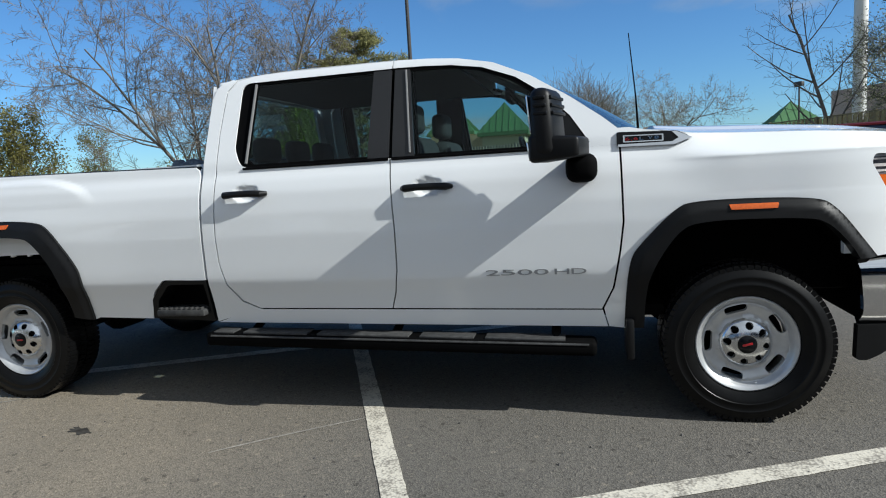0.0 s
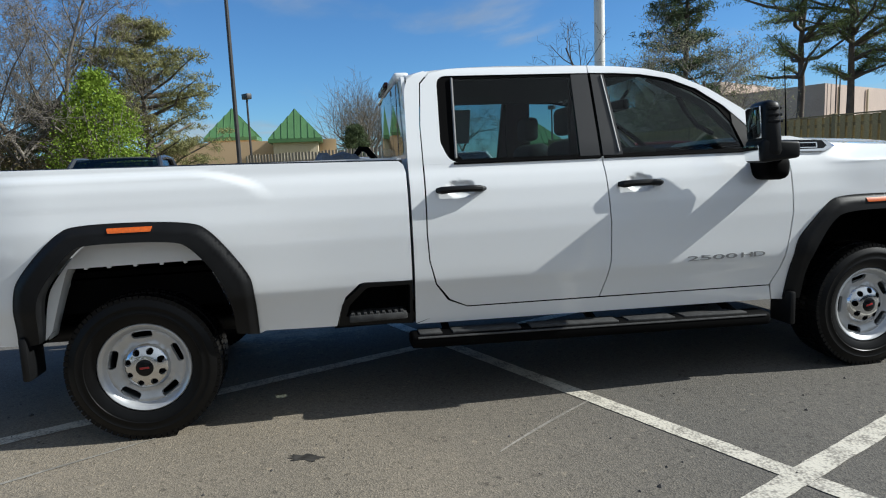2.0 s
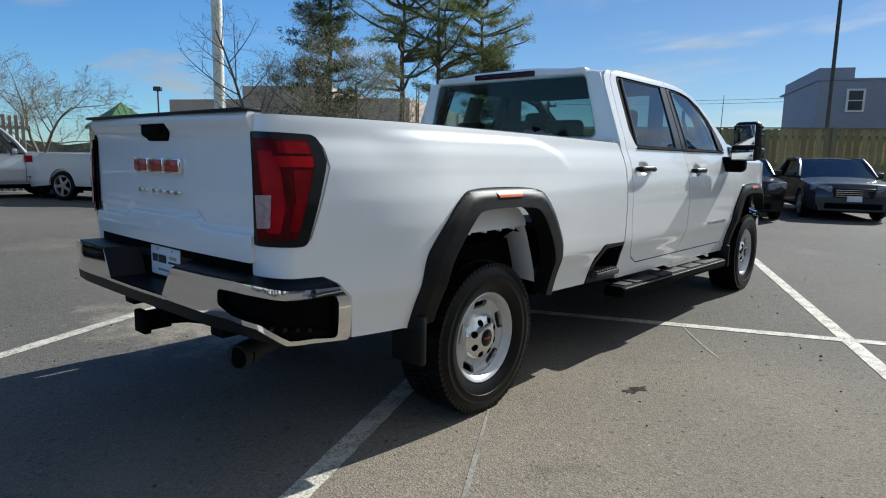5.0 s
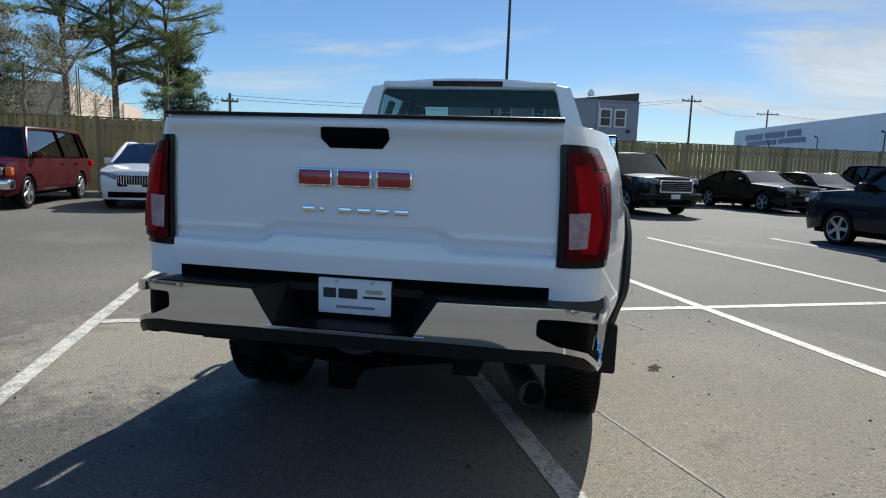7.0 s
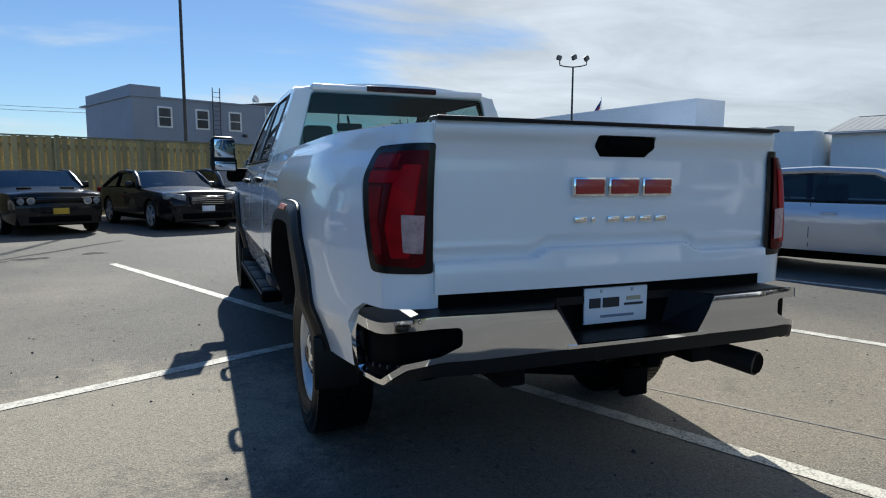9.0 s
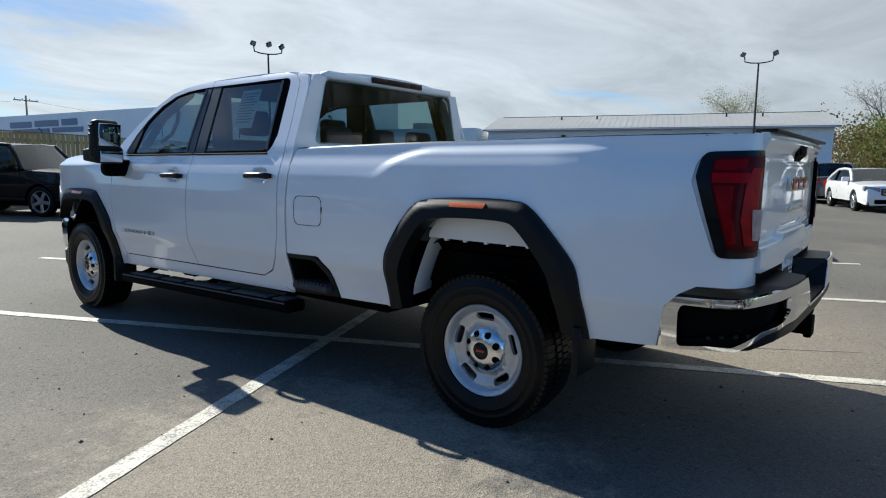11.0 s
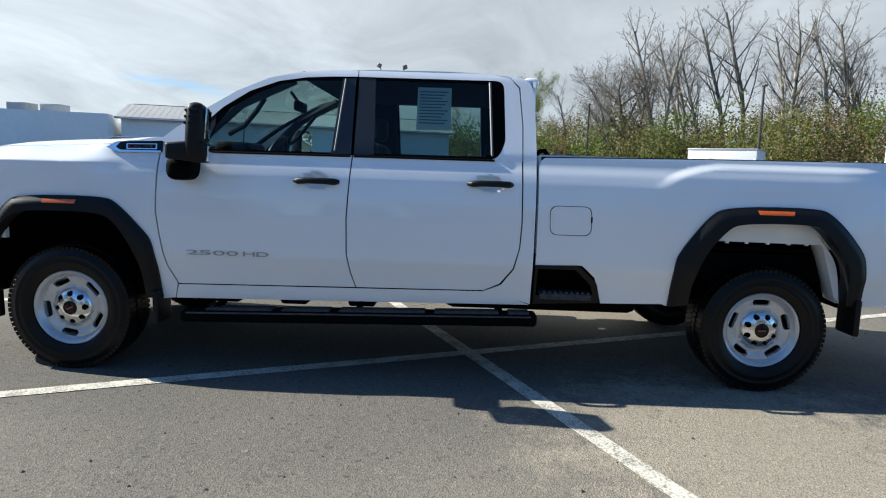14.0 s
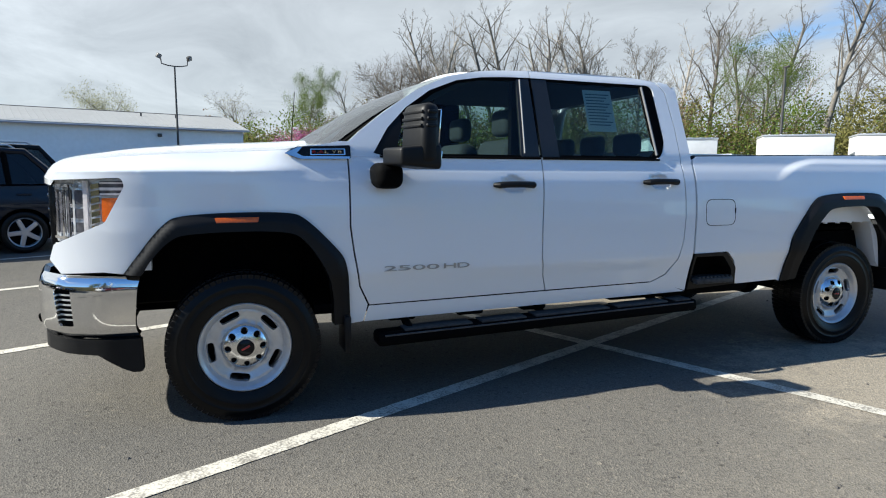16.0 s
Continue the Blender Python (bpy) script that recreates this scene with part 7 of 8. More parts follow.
def build_car(name, label, category, u, v, rz, paint, L=4.4, W=1.8, wheel=0.34, wb=2.65, front=0.92, nose=0.72, hood=(0.95, 1.02), hood_len=1.05, belt=1.02, roof=1.64,
              screen=0.75, roof_len=1.7, back=0.55, deck=None, bed=0.0, sill=0.26, grille=None, plate=PLATE_WHITE, glass=None, at=None, deck_z=None, lamps=None, face="plain", spokes=5, rails=False):
    """A parked car, its nose towards its own -y, in the middle of its length at the given place on the lot."""
    glass = glass or CAR_GLASS
    lamps = lamps or HEAD_LENS
    car = thing(name, label, category, at or uv(u, v), rz, "parked cars")
    yf, yr = -L / 2, L / 2
    fa = yf + front
    ra = fa + wb
    y_cowl = yf + hood_len
    y_roof0 = y_cowl + screen
    y_roof1 = y_roof0 + roof_len
    y_base = min(y_roof1 + back, yr - 0.06) if bed == 0 else y_roof1 + back
    dz = deck_z or belt
    top = smooth_table([(yf - 0.1, nose - 0.1), (yf + 0.02, nose), (yf + 0.14, hood[0]), (y_cowl, hood[1]), (y_cowl + 0.3, belt), (y_base, belt), (y_base + 0.1, dz if y_base < yr - 0.2 else belt), (yr - 0.1, dz), (yr + 0.1, dz - 0.1)], yf - 0.2, yr + 0.2, 0.05)
    hw = W / 2

    def wx(y, z):
        k = abs(2 * y / L)
        x = hw * (1 - 0.16 * max(0, (k - 0.72) / 0.28) ** 2.2)
        x -= 0.05 * smoothstep(0.75, belt + 0.05, z) + 0.03 * smoothstep(0.5, sill, z)
        return x
    arch = lambda yc: [(yc + (wheel + 0.055) * math.cos(a), wheel + (wheel + 0.055) * math.sin(a)) for a in [math.pi * k / 12 for k in range(13)]]
    ups = [(yf + (yr - yf) * k / 26) for k in range(27)]
    for s in (1, -1):
        loop = [(y, top(y) - 0.015) for y in ups] + [(yr, 0.40), (yr - 0.08, sill)] + [p for p in arch(ra) if p[1] > sill] + [p for p in arch(fa) if p[1] > sill] + [(yf + 0.08, sill - 0.02), (yf, 0.40)]
        panel("body_side", [loop], lambda y, z, s=s: (s * wx(y, z), y, z), (0.2, 0.12), paint, car, lip=0.05, flip=s > 0 and False or s < 0, into=lambda a, b, s=s: (-s, 0, 0))
        for yc in (fa, ra):
            car_wheel(car, s * (hw - 0.115), yc, wheel, s, spokes)
        if not bed:
            seams = (y_cowl + 0.18, (y_roof0 + y_roof1) / 2 + 0.05)
        else:
            seams = (y_cowl + 0.18, y_base - 0.02)
        for ys in seams:
            part("door_seam", tube_bm([(s * (wx(ys, z) + 0.001), ys, z) for z in (sill + 0.12, 0.6, belt - 0.02)], 0.006, 4), PLASTIC_DARK, car)
        for ys in (seams[1] - 0.22, ) + ((seams[1] + 0.75,) if not bed and roof_len > 1.3 else ()):
            part("handle", box_bm((min(s * (wx(ys, 0.86) - 0.005), s * (wx(ys, 0.86) + 0.03)), ys - 0.1, belt - 0.16), (max(s * (wx(ys, 0.86) - 0.005), s * (wx(ys, 0.86) + 0.03)), ys + 0.1, belt - 0.13), 0.01), paint, car)
        # side glass and pillars
        gx = lambda y, z, s=s: (s * (wx(y, belt) - 0.015 - 0.30 * (z - belt)), y, z)
        panel("side_window", [[(y_cowl + 0.30, belt + 0.01), (y_base - 0.08, belt + 0.01), (y_roof1 + 0.02, roof - 0.10), (y_roof0 + 0.05, roof - 0.09)]], gx, (0.3, 0.3), glass, car, lip=0, flip=s < 0)
        rail = [(y_cowl + 0.12, belt), (y_cowl + 0.12 + (screen - 0.12) * 0.5, belt + (roof - belt) * 0.53), (y_roof0, roof - 0.06), ((y_roof0 + y_roof1) / 2, roof - 0.03), (y_roof1, roof - 0.06), (y_roof1 + (y_base - y_roof1) * 0.55, belt + (roof - belt) * 0.45), (y_base, belt)]
        part("roof_rail", tube_bm([Vector(gx(y, z)) for y, z in rail], 0.05, 8), paint, car)
        for yp in ((y_roof0 + y_roof1) / 2 + 0.05, y_roof1 - 0.25) if roof_len > 1.3 else (y_roof1 - 0.1,):
            part("pillar", tube_bm([Vector(gx(yp, belt)), Vector(gx(yp - 0.03, roof - 0.07))], 0.045, 6), PLASTIC_DARK, car)
        part("door_mirror", box_bm((min(s * (hw - 0.06), s * (hw + 0.17)), y_cowl + 0.36, belt - 0.02), (max(s * (hw - 0.06), s * (hw + 0.17)), y_cowl + 0.48, belt + 0.14), 0.03), paint, car)
        # head and tail lamps
        hz = hood[0] - 0.10
        if face == "twin_round":
            for dx in (0.25, 0.43):
                eye = part("head_lamp", tube_bm([(s * (hw - dx), yf + 0.05, hz - 0.06), (s * (hw - dx), yf - 0.075 + 0.15 * (0.43 - dx), hz - 0.06)], 0.082, 20), CHROME, car, "round head lamp")
                part("lens", tube_bm([(s * (hw - dx), yf, hz - 0.06), (s * (hw - dx), yf - 0.085 + 0.15 * (0.43 - dx), hz - 0.06)], 0.066, 20), lamps, eye)
        elif face == "van":
            part("head_lamp", box_bm((s * 0.70 - 0.13, yf - 0.07, hz - 0.16), (s * 0.70 + 0.13, yf + 0.05, hz + 0.0), 0.015, 2), lamps, car, "square head lamp")
            part("corner_lamp", box_bm((min(s * (hw - 0.14), s * (hw - 0.015)), yf + 0.00, hz - 0.17), (max(s * (hw - 0.14), s * (hw - 0.015)), yf + 0.16, hz + 0.0), 0.02, 2), AMBER, car, "amber corner lamp")
        else:
            bm = box_bm((min(s * (hw - 0.48), s * (hw - 0.06)), yf + 0.0, hz - 0.11), (max(s * (hw - 0.48), s * (hw - 0.06)), yf + 0.34, hz + 0.05), 0.035, 3)
            for v in bm.verts:
                k = (abs(v.co.x) - (hw - 0.48)) / 0.42
                v.co.z += 0.05 * k
                v.co.y += 0.10 * k * k - (0.05 if k < 0.5 else 0)
            part("head_lamp", bm, lamps, car, "clear head lamp")
        part("tail_lamp", box_bm((min(s * (hw - 0.42), s * (hw - 0.045)), yr - 0.26, dz - 0.25), (max(s * (hw - 0.42), s * (hw - 0.045)), yr - 0.005, dz - 0.07), 0.03, 2), RED_LENS, car, "red tail lamp")
        part("fog_lamp", box_bm((s * (hw - 0.35) - 0.07, yf + 0.0, 0.42), (s * (hw - 0.35) + 0.07, yf + 0.12, 0.50), 0.02), lamps, car)
    cap = lambda a, y: (a * (wx(y, top(y)) - 0.003), y, top(y) - 0.015 + 0.055 * (1 - abs(a) ** 2.5))
    panel("hood", [[(-1, yf + 0.02), (1, yf + 0.02), (1, y_cowl + 0.15), (-1, y_cowl + 0.15)]], cap, (0.2, 0.1), paint, car, lip=0.02, into=lambda a, b: (0, 0, -1))
    if bed:
        for s in (1, -1):
            part("bed_wall", box_bm((min(s * (hw - 0.14), s * (hw - 0.07)), y_base + 0.05, 0.6), (max(s * (hw - 0.14), s * (hw - 0.07)), yr - 0.03, dz + 0.005), 0.01), paint, car)
        part("bed_floor", box_bm((-hw + 0.12, y_base, 0.55), (hw - 0.12, yr - 0.05, 0.62)), PLASTIC_DARK, car)
        part("cab_rear", box_bm((-hw + 0.1, y_base - 0.02, 0.5), (hw - 0.1, y_base + 0.04, belt)), paint, car)
    elif yr - y_base > 0.15:
        panel("deck", [[(-1, y_base - 0.1), (1, y_base - 0.1), (1, yr - 0.02), (-1, yr - 0.02)]], cap, (0.2, 0.1), paint, car, lip=0.02, into=lambda a, b: (0, 0, -1))
    panel("front_fascia", [rounded([(-0.95, sill - 0.02), (0.95, sill - 0.02), (1, 0.5), (1, nose + 0.1), (0.9, hood[0] - 0.02), (-0.9, hood[0] - 0.02), (-1, nose + 0.1), (-1, 0.5)])], lambda a, z: (a * (wx(yf, z) + 0.0), yf - 0.10 * (1 - a * a) + 0.10 * smoothstep(0.6, hood[0] + 0.05, z), z), (0.2, 0.1), paint, car, lip=0.03, flip=False)
    panel("rear_fascia", [[(-1, 0.32), (1, 0.32), (1, dz - 0.03), (-1, dz - 0.03)]], lambda a, z: (a * (wx(yr, z)), yr + 0.06 * (1 - a * a) - 0.03 * smoothstep(0.55, dz, z), z), (0.2, 0.1), paint, car, lip=0.03, flip=True)
    gw = grille or (0.42, 0.16)
    gz = hood[0] - 0.14
    g = part("grille", box_bm((-gw[0], yf - 0.115, gz - gw[1]), (gw[0], yf + 0.02, gz + 0.06), 0.03), GLOSS_BLACK, car, "dark grille")
    if face == "vertical":
        for k in range(13):
            xx = -gw[0] + 0.04 + k * (2 * gw[0] - 0.08) / 12
            part("grille_bar", box_bm((xx - 0.009, yf - 0.135, gz - gw[1] + 0.02 + 0.0015 * (k - 6) ** 2), (xx + 0.009, yf - 0.11, gz + 0.045), 0.004, 1), CHROME, g)
    elif face in ("chrome_frame", "van"):
        gh = gw[1] + 0.06
        for x0, x1, z0, z1 in ((-gw[0], gw[0], gz + 0.03, gz + 0.07), (-gw[0], gw[0], gz - gw[1] - 0.01, gz - gw[1] + 0.03), (-gw[0] - 0.01, -gw[0] + 0.04, gz - gw[1], gz + 0.06), (gw[0] - 0.04, gw[0] + 0.01, gz - gw[1], gz + 0.06)):
            part("grille_frame", box_bm((x0, yf - 0.14, z0), (x1, yf - 0.10, z1), 0.01), CHROME, g)
        for k in range(5):
            zz = gz - gw[1] + 0.05 + k * gh / 6.5
            part("grille_bar", box_bm((-gw[0] + 0.03, yf - 0.122, zz), (gw[0] - 0.03, yf - 0.11, zz + 0.008)), STEEL, g)
    elif face != "twin_round":
        for k in range(4):
            zz = gz - gw[1] + 0.03 + k * (gw[1] + 0.02) / 4
            part("grille_bar", box_bm((-gw[0] + 0.03, yf - 0.125, zz), (gw[0] - 0.03, yf - 0.11, zz + 0.012)), CHROME, g)
    if face == "twin_round":
        part("lamp_band", box_bm((-hw + 0.16, yf - 0.055, gz - 0.10), (hw - 0.16, yf + 0.10, gz + 0.06), 0.02), PLASTIC_DARK, car)
        for s in (-1, 1):
            part("hood_scoop", box_bm((s * 0.42 - 0.13, yf + 0.95, hood[1] - 0.01), (s * 0.42 + 0.13, yf + 1.10, hood[1] + 0.035), 0.012), PLASTIC_DARK, car)
    if face in ("chrome_frame", "van"):
        bump = box_bm((-hw + 0.02, yf - 0.17, sill + 0.14), (hw - 0.02, yf + 0.14, sill + 0.36), 0.05, 3)
        for v in bump.verts:
            v.co.y += 0.10 * (v.co.x / hw) ** 4
        part("front_bumper", bump, CHROME if plate is not None and paint is not P_BLACK else paint, car)
    if rails:
        for s in (-1, 1):
            part("roof_rack_rail", tube_bm([(s * (hw - 0.30), y_roof0 + 0.15, roof - 0.04), (s * (hw - 0.30), y_roof0 + 0.3, roof + 0.04), (s * (hw - 0.30), y_roof1 - 0.2, roof + 0.04), (s * (hw - 0.30), y_roof1 - 0.05, roof - 0.05)], 0.018, 6), STEEL, car)
    part("lower_intake", box_bm((-0.58, yf - 0.118, sill + 0.03), (0.58, yf + 0.02, sill + 0.16), 0.02), PLASTIC_DARK, car)
    part("number_plate", box_bm((-0.15, yf - 0.135, sill + 0.20), (0.15, yf - 0.10, sill + 0.33), 0.005), plate, car, "plain number plate")
    part("number_plate", box_bm((-0.15, yr + 0.05, dz - 0.30), (0.15, yr + 0.075, dz - 0.17), 0.005), PLATE_WHITE, car, "plain number plate")
    rw = hw - 0.05 - 0.015 - 0.30 * (roof - 0.06 - belt)
    panel("roof", [[(-1, y_roof0 - 0.02), (1, y_roof0 - 0.02), (1, y_roof1 + 0.02), (-1, y_roof1 + 0.02)]], lambda a, y: (a * rw, y, roof - 0.06 + 0.065 * (1 - abs(a) ** 2.4) - 0.03 * ((y - (y_roof0 + y_roof1) / 2) / (roof_len / 2)) ** 2), (0.2, 0.15), paint, car, lip=0.02, into=lambda a, b: (0, 0, -1))
    bw = wx(y_cowl, belt) - 0.02
    panel("windshield", [[(-1, 0), (1, 0), (1, 1), (-1, 1)]], lambda a, b: (a * (bw + (rw - bw) * b), y_cowl + 0.05 + (y_roof0 - y_cowl - 0.05) * b - 0.09 * (1 - a * a) * (1 - 0.6 * b), hood[1] + 0.01 + (roof - 0.05 - hood[1]) * b), (0.25, 0.25), glass, car, lip=0)
    panel("rear_window", [[(-0.95, 0.05), (0.95, 0.05), (0.95, 0.95), (-0.95, 0.95)]], lambda a, b: (a * (bw + (rw - bw) * b), y_base + (y_roof1 - y_base) * b + 0.05 * (1 - a * a), belt + (roof - 0.05 - belt) * b), (0.25, 0.25), glass, car, lip=0, flip=True)
    part("cabin", box_bm((-hw + 0.25, y_cowl + 0.2, 0.35), (hw - 0.25, y_base - 0.1, belt - 0.05), 0.05), PLASTIC_DARK, car)
    for s in (-1, 1):
        part("seat", box_bm((s * 0.38 - 0.23, y_roof0 + 0.55, belt - 0.3), (s * 0.38 + 0.23, y_roof0 + 0.72, roof - 0.22), 0.06, 2), CLOTH, car)
    part("underbody", box_bm((-hw + 0.22, yf + 0.15, sill - 0.06), (hw - 0.22, yr - 0.15, 0.55), 0.02), PLASTIC_DARK, car)
    for yc in (fa, ra):
        for s in (1, -1):
            part("wheel_house", box_bm((min(s * (hw - 0.26), s * (hw - 0.24)), yc - wheel - 0.05, 0.2), (max(s * (hw - 0.26), s * (hw - 0.24)), yc + wheel + 0.05, 2 * wheel + 0.06)), PLASTIC_DARK, car)
    return car


def car_paint(name, c, metal=0.0):
    dark = max(c) < 0.1
    return material(name, c, 0.25, metal=metal, coat=0.45 if dark else 1.0, spec=0.12 if dark else 0.5, grain=[(1.0, 0.03)])


P_WHITE = car_paint("car_white", (0.78, 0.78, 0.77))
P_BLACK = car_paint("car_black", (0.006, 0.006, 0.0072))
P_NAVY = car_paint("car_dark_blue", (0.006, 0.011, 0.020), 0.2)
P_RED = car_paint("car_red", (0.060, 0.008, 0.013))
P_SILVER = car_paint("car_silver", (0.50, 0.53, 0.58), 0.6)
P_GREY = car_paint("car_grey", (0.06, 0.065, 0.075), 0.3)
YELLOW_PLATE = material("yellow_plate", (0.55, 0.33, 0.02), 0.5)
NOSE_IN, NOSE_OUT = YAW_V, YAW_V + 180      # nose towards the truck's row / towards the fence
SUV = dict(L=4.35, W=1.80, wb=2.58, front=0.90, nose=0.78, hood=(1.0, 1.08), hood_len=1.05, belt=1.08, roof=1.66, screen=0.78, roof_len=1.75, back=0.45, wheel=0.35)
COUPE = dict(L=4.95, W=1.92, wb=2.92, front=0.95, nose=0.70, hood=(0.90, 0.98), hood_len=1.55, belt=1.0, roof=1.42, screen=0.72, roof_len=1.05, back=0.95, deck_z=1.03, wheel=0.35)
SEDAN = dict(L=4.75, W=1.84, wb=2.82, front=0.90, nose=0.68, hood=(0.85, 0.96), hood_len=1.25, belt=0.98, roof=1.43, screen=0.85, roof_len=1.25, back=0.90, deck_z=1.02, wheel=0.335)
PICKUP = dict(L=5.3, W=1.98, wb=3.05, front=0.98, nose=0.95, hood=(1.12, 1.18), hood_len=1.35, belt=1.18, roof=1.86, screen=0.62, roof_len=0.85, back=0.25, bed=1.0, deck_z=1.22, wheel=0.385, grille=(0.55, 0.28), sill=0.32)
VAN = dict(L=5.6, W=2.0, wb=3.5, front=0.85, nose=0.92, hood=(1.03, 1.13), hood_len=0.85, belt=1.14, roof=1.86, screen=0.60, roof_len=3.5, back=0.25, wheel=0.37, grille=(0.46, 0.16), sill=0.32)
FR = lambda v_front, spec: v_front - 0.15 + spec["L"] / 2      # centre of a car whose nose lies at v_front
build_car("suv", "small white SUV parked nose out by the fence", "car", -4.75, FR(10.7, SUV), NOSE_IN, P_WHITE, face="vertical", spokes=10, **{**SUV, "grille": (0.38, 0.20), "roof": 1.60, "nose": 0.70, "hood": (0.88, 1.03), "belt": 1.04, "screen": 0.98, "roof_len": 1.5, "back": 0.5, "W": 1.76})
build_car("conversion_van", "dark red passenger van parked by the fence", "van", -7.95, FR(9.85, VAN), NOSE_IN, P_RED, face="van", **VAN)
build_car("pickup", "white pickup with a chrome bumper parked by the fence", "pickup truck", -11.7, 8.3, 113.6, P_WHITE, face="chrome_frame", **PICKUP)
build_car("muscle_car", "black two-door muscle car with a yellow front plate", "car", 0.68, FR(11.3, COUPE), NOSE_IN, P_BLACK, plate=YELLOW_PLATE, face="twin_round", **{**COUPE, "grille": (0.45, 0.05)})
build_car("coupe", "dark coupe parked by the fence", "car", 3.5, FR(10.4, COUPE), NOSE_IN, P_BLACK, **COUPE)
build_car("hatchback", "dark grey hatchback parked by the fence", "car", 6.0, FR(11.3, SEDAN), NOSE_IN, P_GREY, **{**SEDAN, "L": 4.3, "back": 0.5, "roof": 1.48})
build_car("pickup", "black single cab pickup with a chrome grille", "pickup truck", 9.25, FR(10.9, PICKUP), NOSE_IN + 4, P_BLACK, face="chrome_frame", **PICKUP)
build_car("sports_coupe", "black low sports coupe parked by the fence", "car", 15.6, FR(12.6, COUPE), NOSE_IN, P_BLACK, **COUPE)
build_car("sports_coupe", "black sports coupe parked by the fence", "car", 18.6, FR(12.8, COUPE), NOSE_IN, P_BLACK, **COUPE)
build_car("suv", "black SUV parked by the fence", "car", 21.6, FR(12.8, SUV), NOSE_IN, P_BLACK, **{**SUV, "L": 4.8, "roof": 1.78})
build_car("suv", "dark blue SUV with silver wheels parked in the next stall", "car", 9.9, 3.4, NOSE_OUT, P_NAVY, rails=True, **{**SUV, "wheel": 0.33})
build_car("suv", "long dark SUV with roof rails", "car", 12.3, 3.0, NOSE_OUT, P_BLACK, **{**SUV, "L": 5.1, "wb": 2.95, "roof_len": 2.4, "roof": 1.80}, rails=True)
build_car("sedan", "silver sedan with multi-spoke wheels", "car", 7.2, -2.1, NOSE_IN, P_SILVER, spokes=10, **SEDAN)
build_car("pickup", "silver pickup by the picket fence", "pickup truck", 0, 0, 174.3, P_SILVER, at=(-17.6, 1.8, 0), **{**PICKUP, "deck_z": 1.06})
build_car("pickup", "grey pickup with a chrome slatted grille", "pickup truck", 0, 0, 90, P_GREY, at=(-8.85, -2.88, 0), face="chrome_frame", **PICKUP)
# cars on the far side of the lot
for k, (x, y, rz, spec, pt, nm, lb) in enumerate((
        (22.9, -0.2, -70, SEDAN, P_WHITE, "sedan", "white sedan parked across the lot"), (21.0, -4.6, -70, SEDAN, P_WHITE, "sedan", "white sedan with a chrome grille"),
        (27.5, 1.8, 110, SUV, P_GREY, "suv", "grey SUV parked across the lot"), (27.6, 5.6, 110, SUV, P_NAVY, "suv", "dark blue SUV parked across the lot"), (31.5, 6.0, -70, PICKUP, P_BLACK, "pickup", "dark pickup across the lot"),
        (17.1, -7.6, 242, dict(VAN, roof=2.02), P_WHITE, "cargo_van", "white cargo van across the lot"), (16.4, -10.4, 242, dict(VAN, roof=2.02), P_WHITE, "cargo_van", "white cargo van across the lot"), (15.0, -13.2, 242, dict(VAN, roof=2.02), P_WHITE, "cargo_van", "white cargo van across the lot"),
        (-14.5, -13.0, 60, SUV, P_GREY, "suv", "dark SUV parked across the lot"), (-15.5, -7.2, 60, SUV, P_BLACK, "suv", "dark SUV parked across the lot"))):
    build_car(nm, lb, "van" if nm == "cargo_van" else ("pickup truck" if nm == "pickup" else "car"), 0, 0, rz, pt, at=(x, y, 0), **spec)


def box_truck(x, y, rz, L):
    t = thing("box_trailer", "white box trailer parked across the lot", "trailer", (x, y, 0), rz, "white trailers")
    part("box", box_bm((-1.2, -L / 2, 0.9), (1.2, L / 2, 3.03), 0.03), POLE_WHITE, t)
    part("top_trim", box_bm((-1.23, -L / 2 - 0.03, 2.98), (1.23, L / 2 + 0.03, 3.08), 0.02), STEEL, t)
    part("chassis", box_bm((-0.9, -L / 2, 0.55), (0.9, L / 2, 0.9)), SHADED_METAL, t)
    for k in range(6):
        part("roof_bow", box_bm((-1.2, -L / 2 + L * (k + 0.5) / 6 - 0.03, 3.06), (1.2, -L / 2 + L * (k + 0.5) / 6 + 0.03, 3.092)), POLE_WHITE, t)
    for s in (-1, 1):
        for yy in (-L * 0.25, -L * 0.25 + 0.9):
            car_wheel(t, s * 0.98, yy, 0.40, s)
    return t


box_truck(32.3, -13.7, -36, 3.7)
box_truck(22.7, -18.6, -28, 3.4)
box_truck(18.1, -21.5, -40, 2.9)
box_truck(15.6, -24.6, -45, 3.0)

# ---- trees ----
BARK_GREY = material("grey_bark", (0.165, 0.148, 0.126), 0.9, grain=[(3, 0.25), (20, 0.2)])
BARK_DARK = material("dark_bark", (0.12, 0.10, 0.083), 0.9, grain=[(3, 0.25), (20, 0.2)])
BARK_WHITE = material("whitish_bark", (0.33, 0.30, 0.26), 0.9, grain=[(1.2, 0.45), (9, 0.3)])
BARK_PALE = material("pale_bark", (0.19, 0.168, 0.142), 0.9, grain=[(2, 0.25), (14, 0.2)])


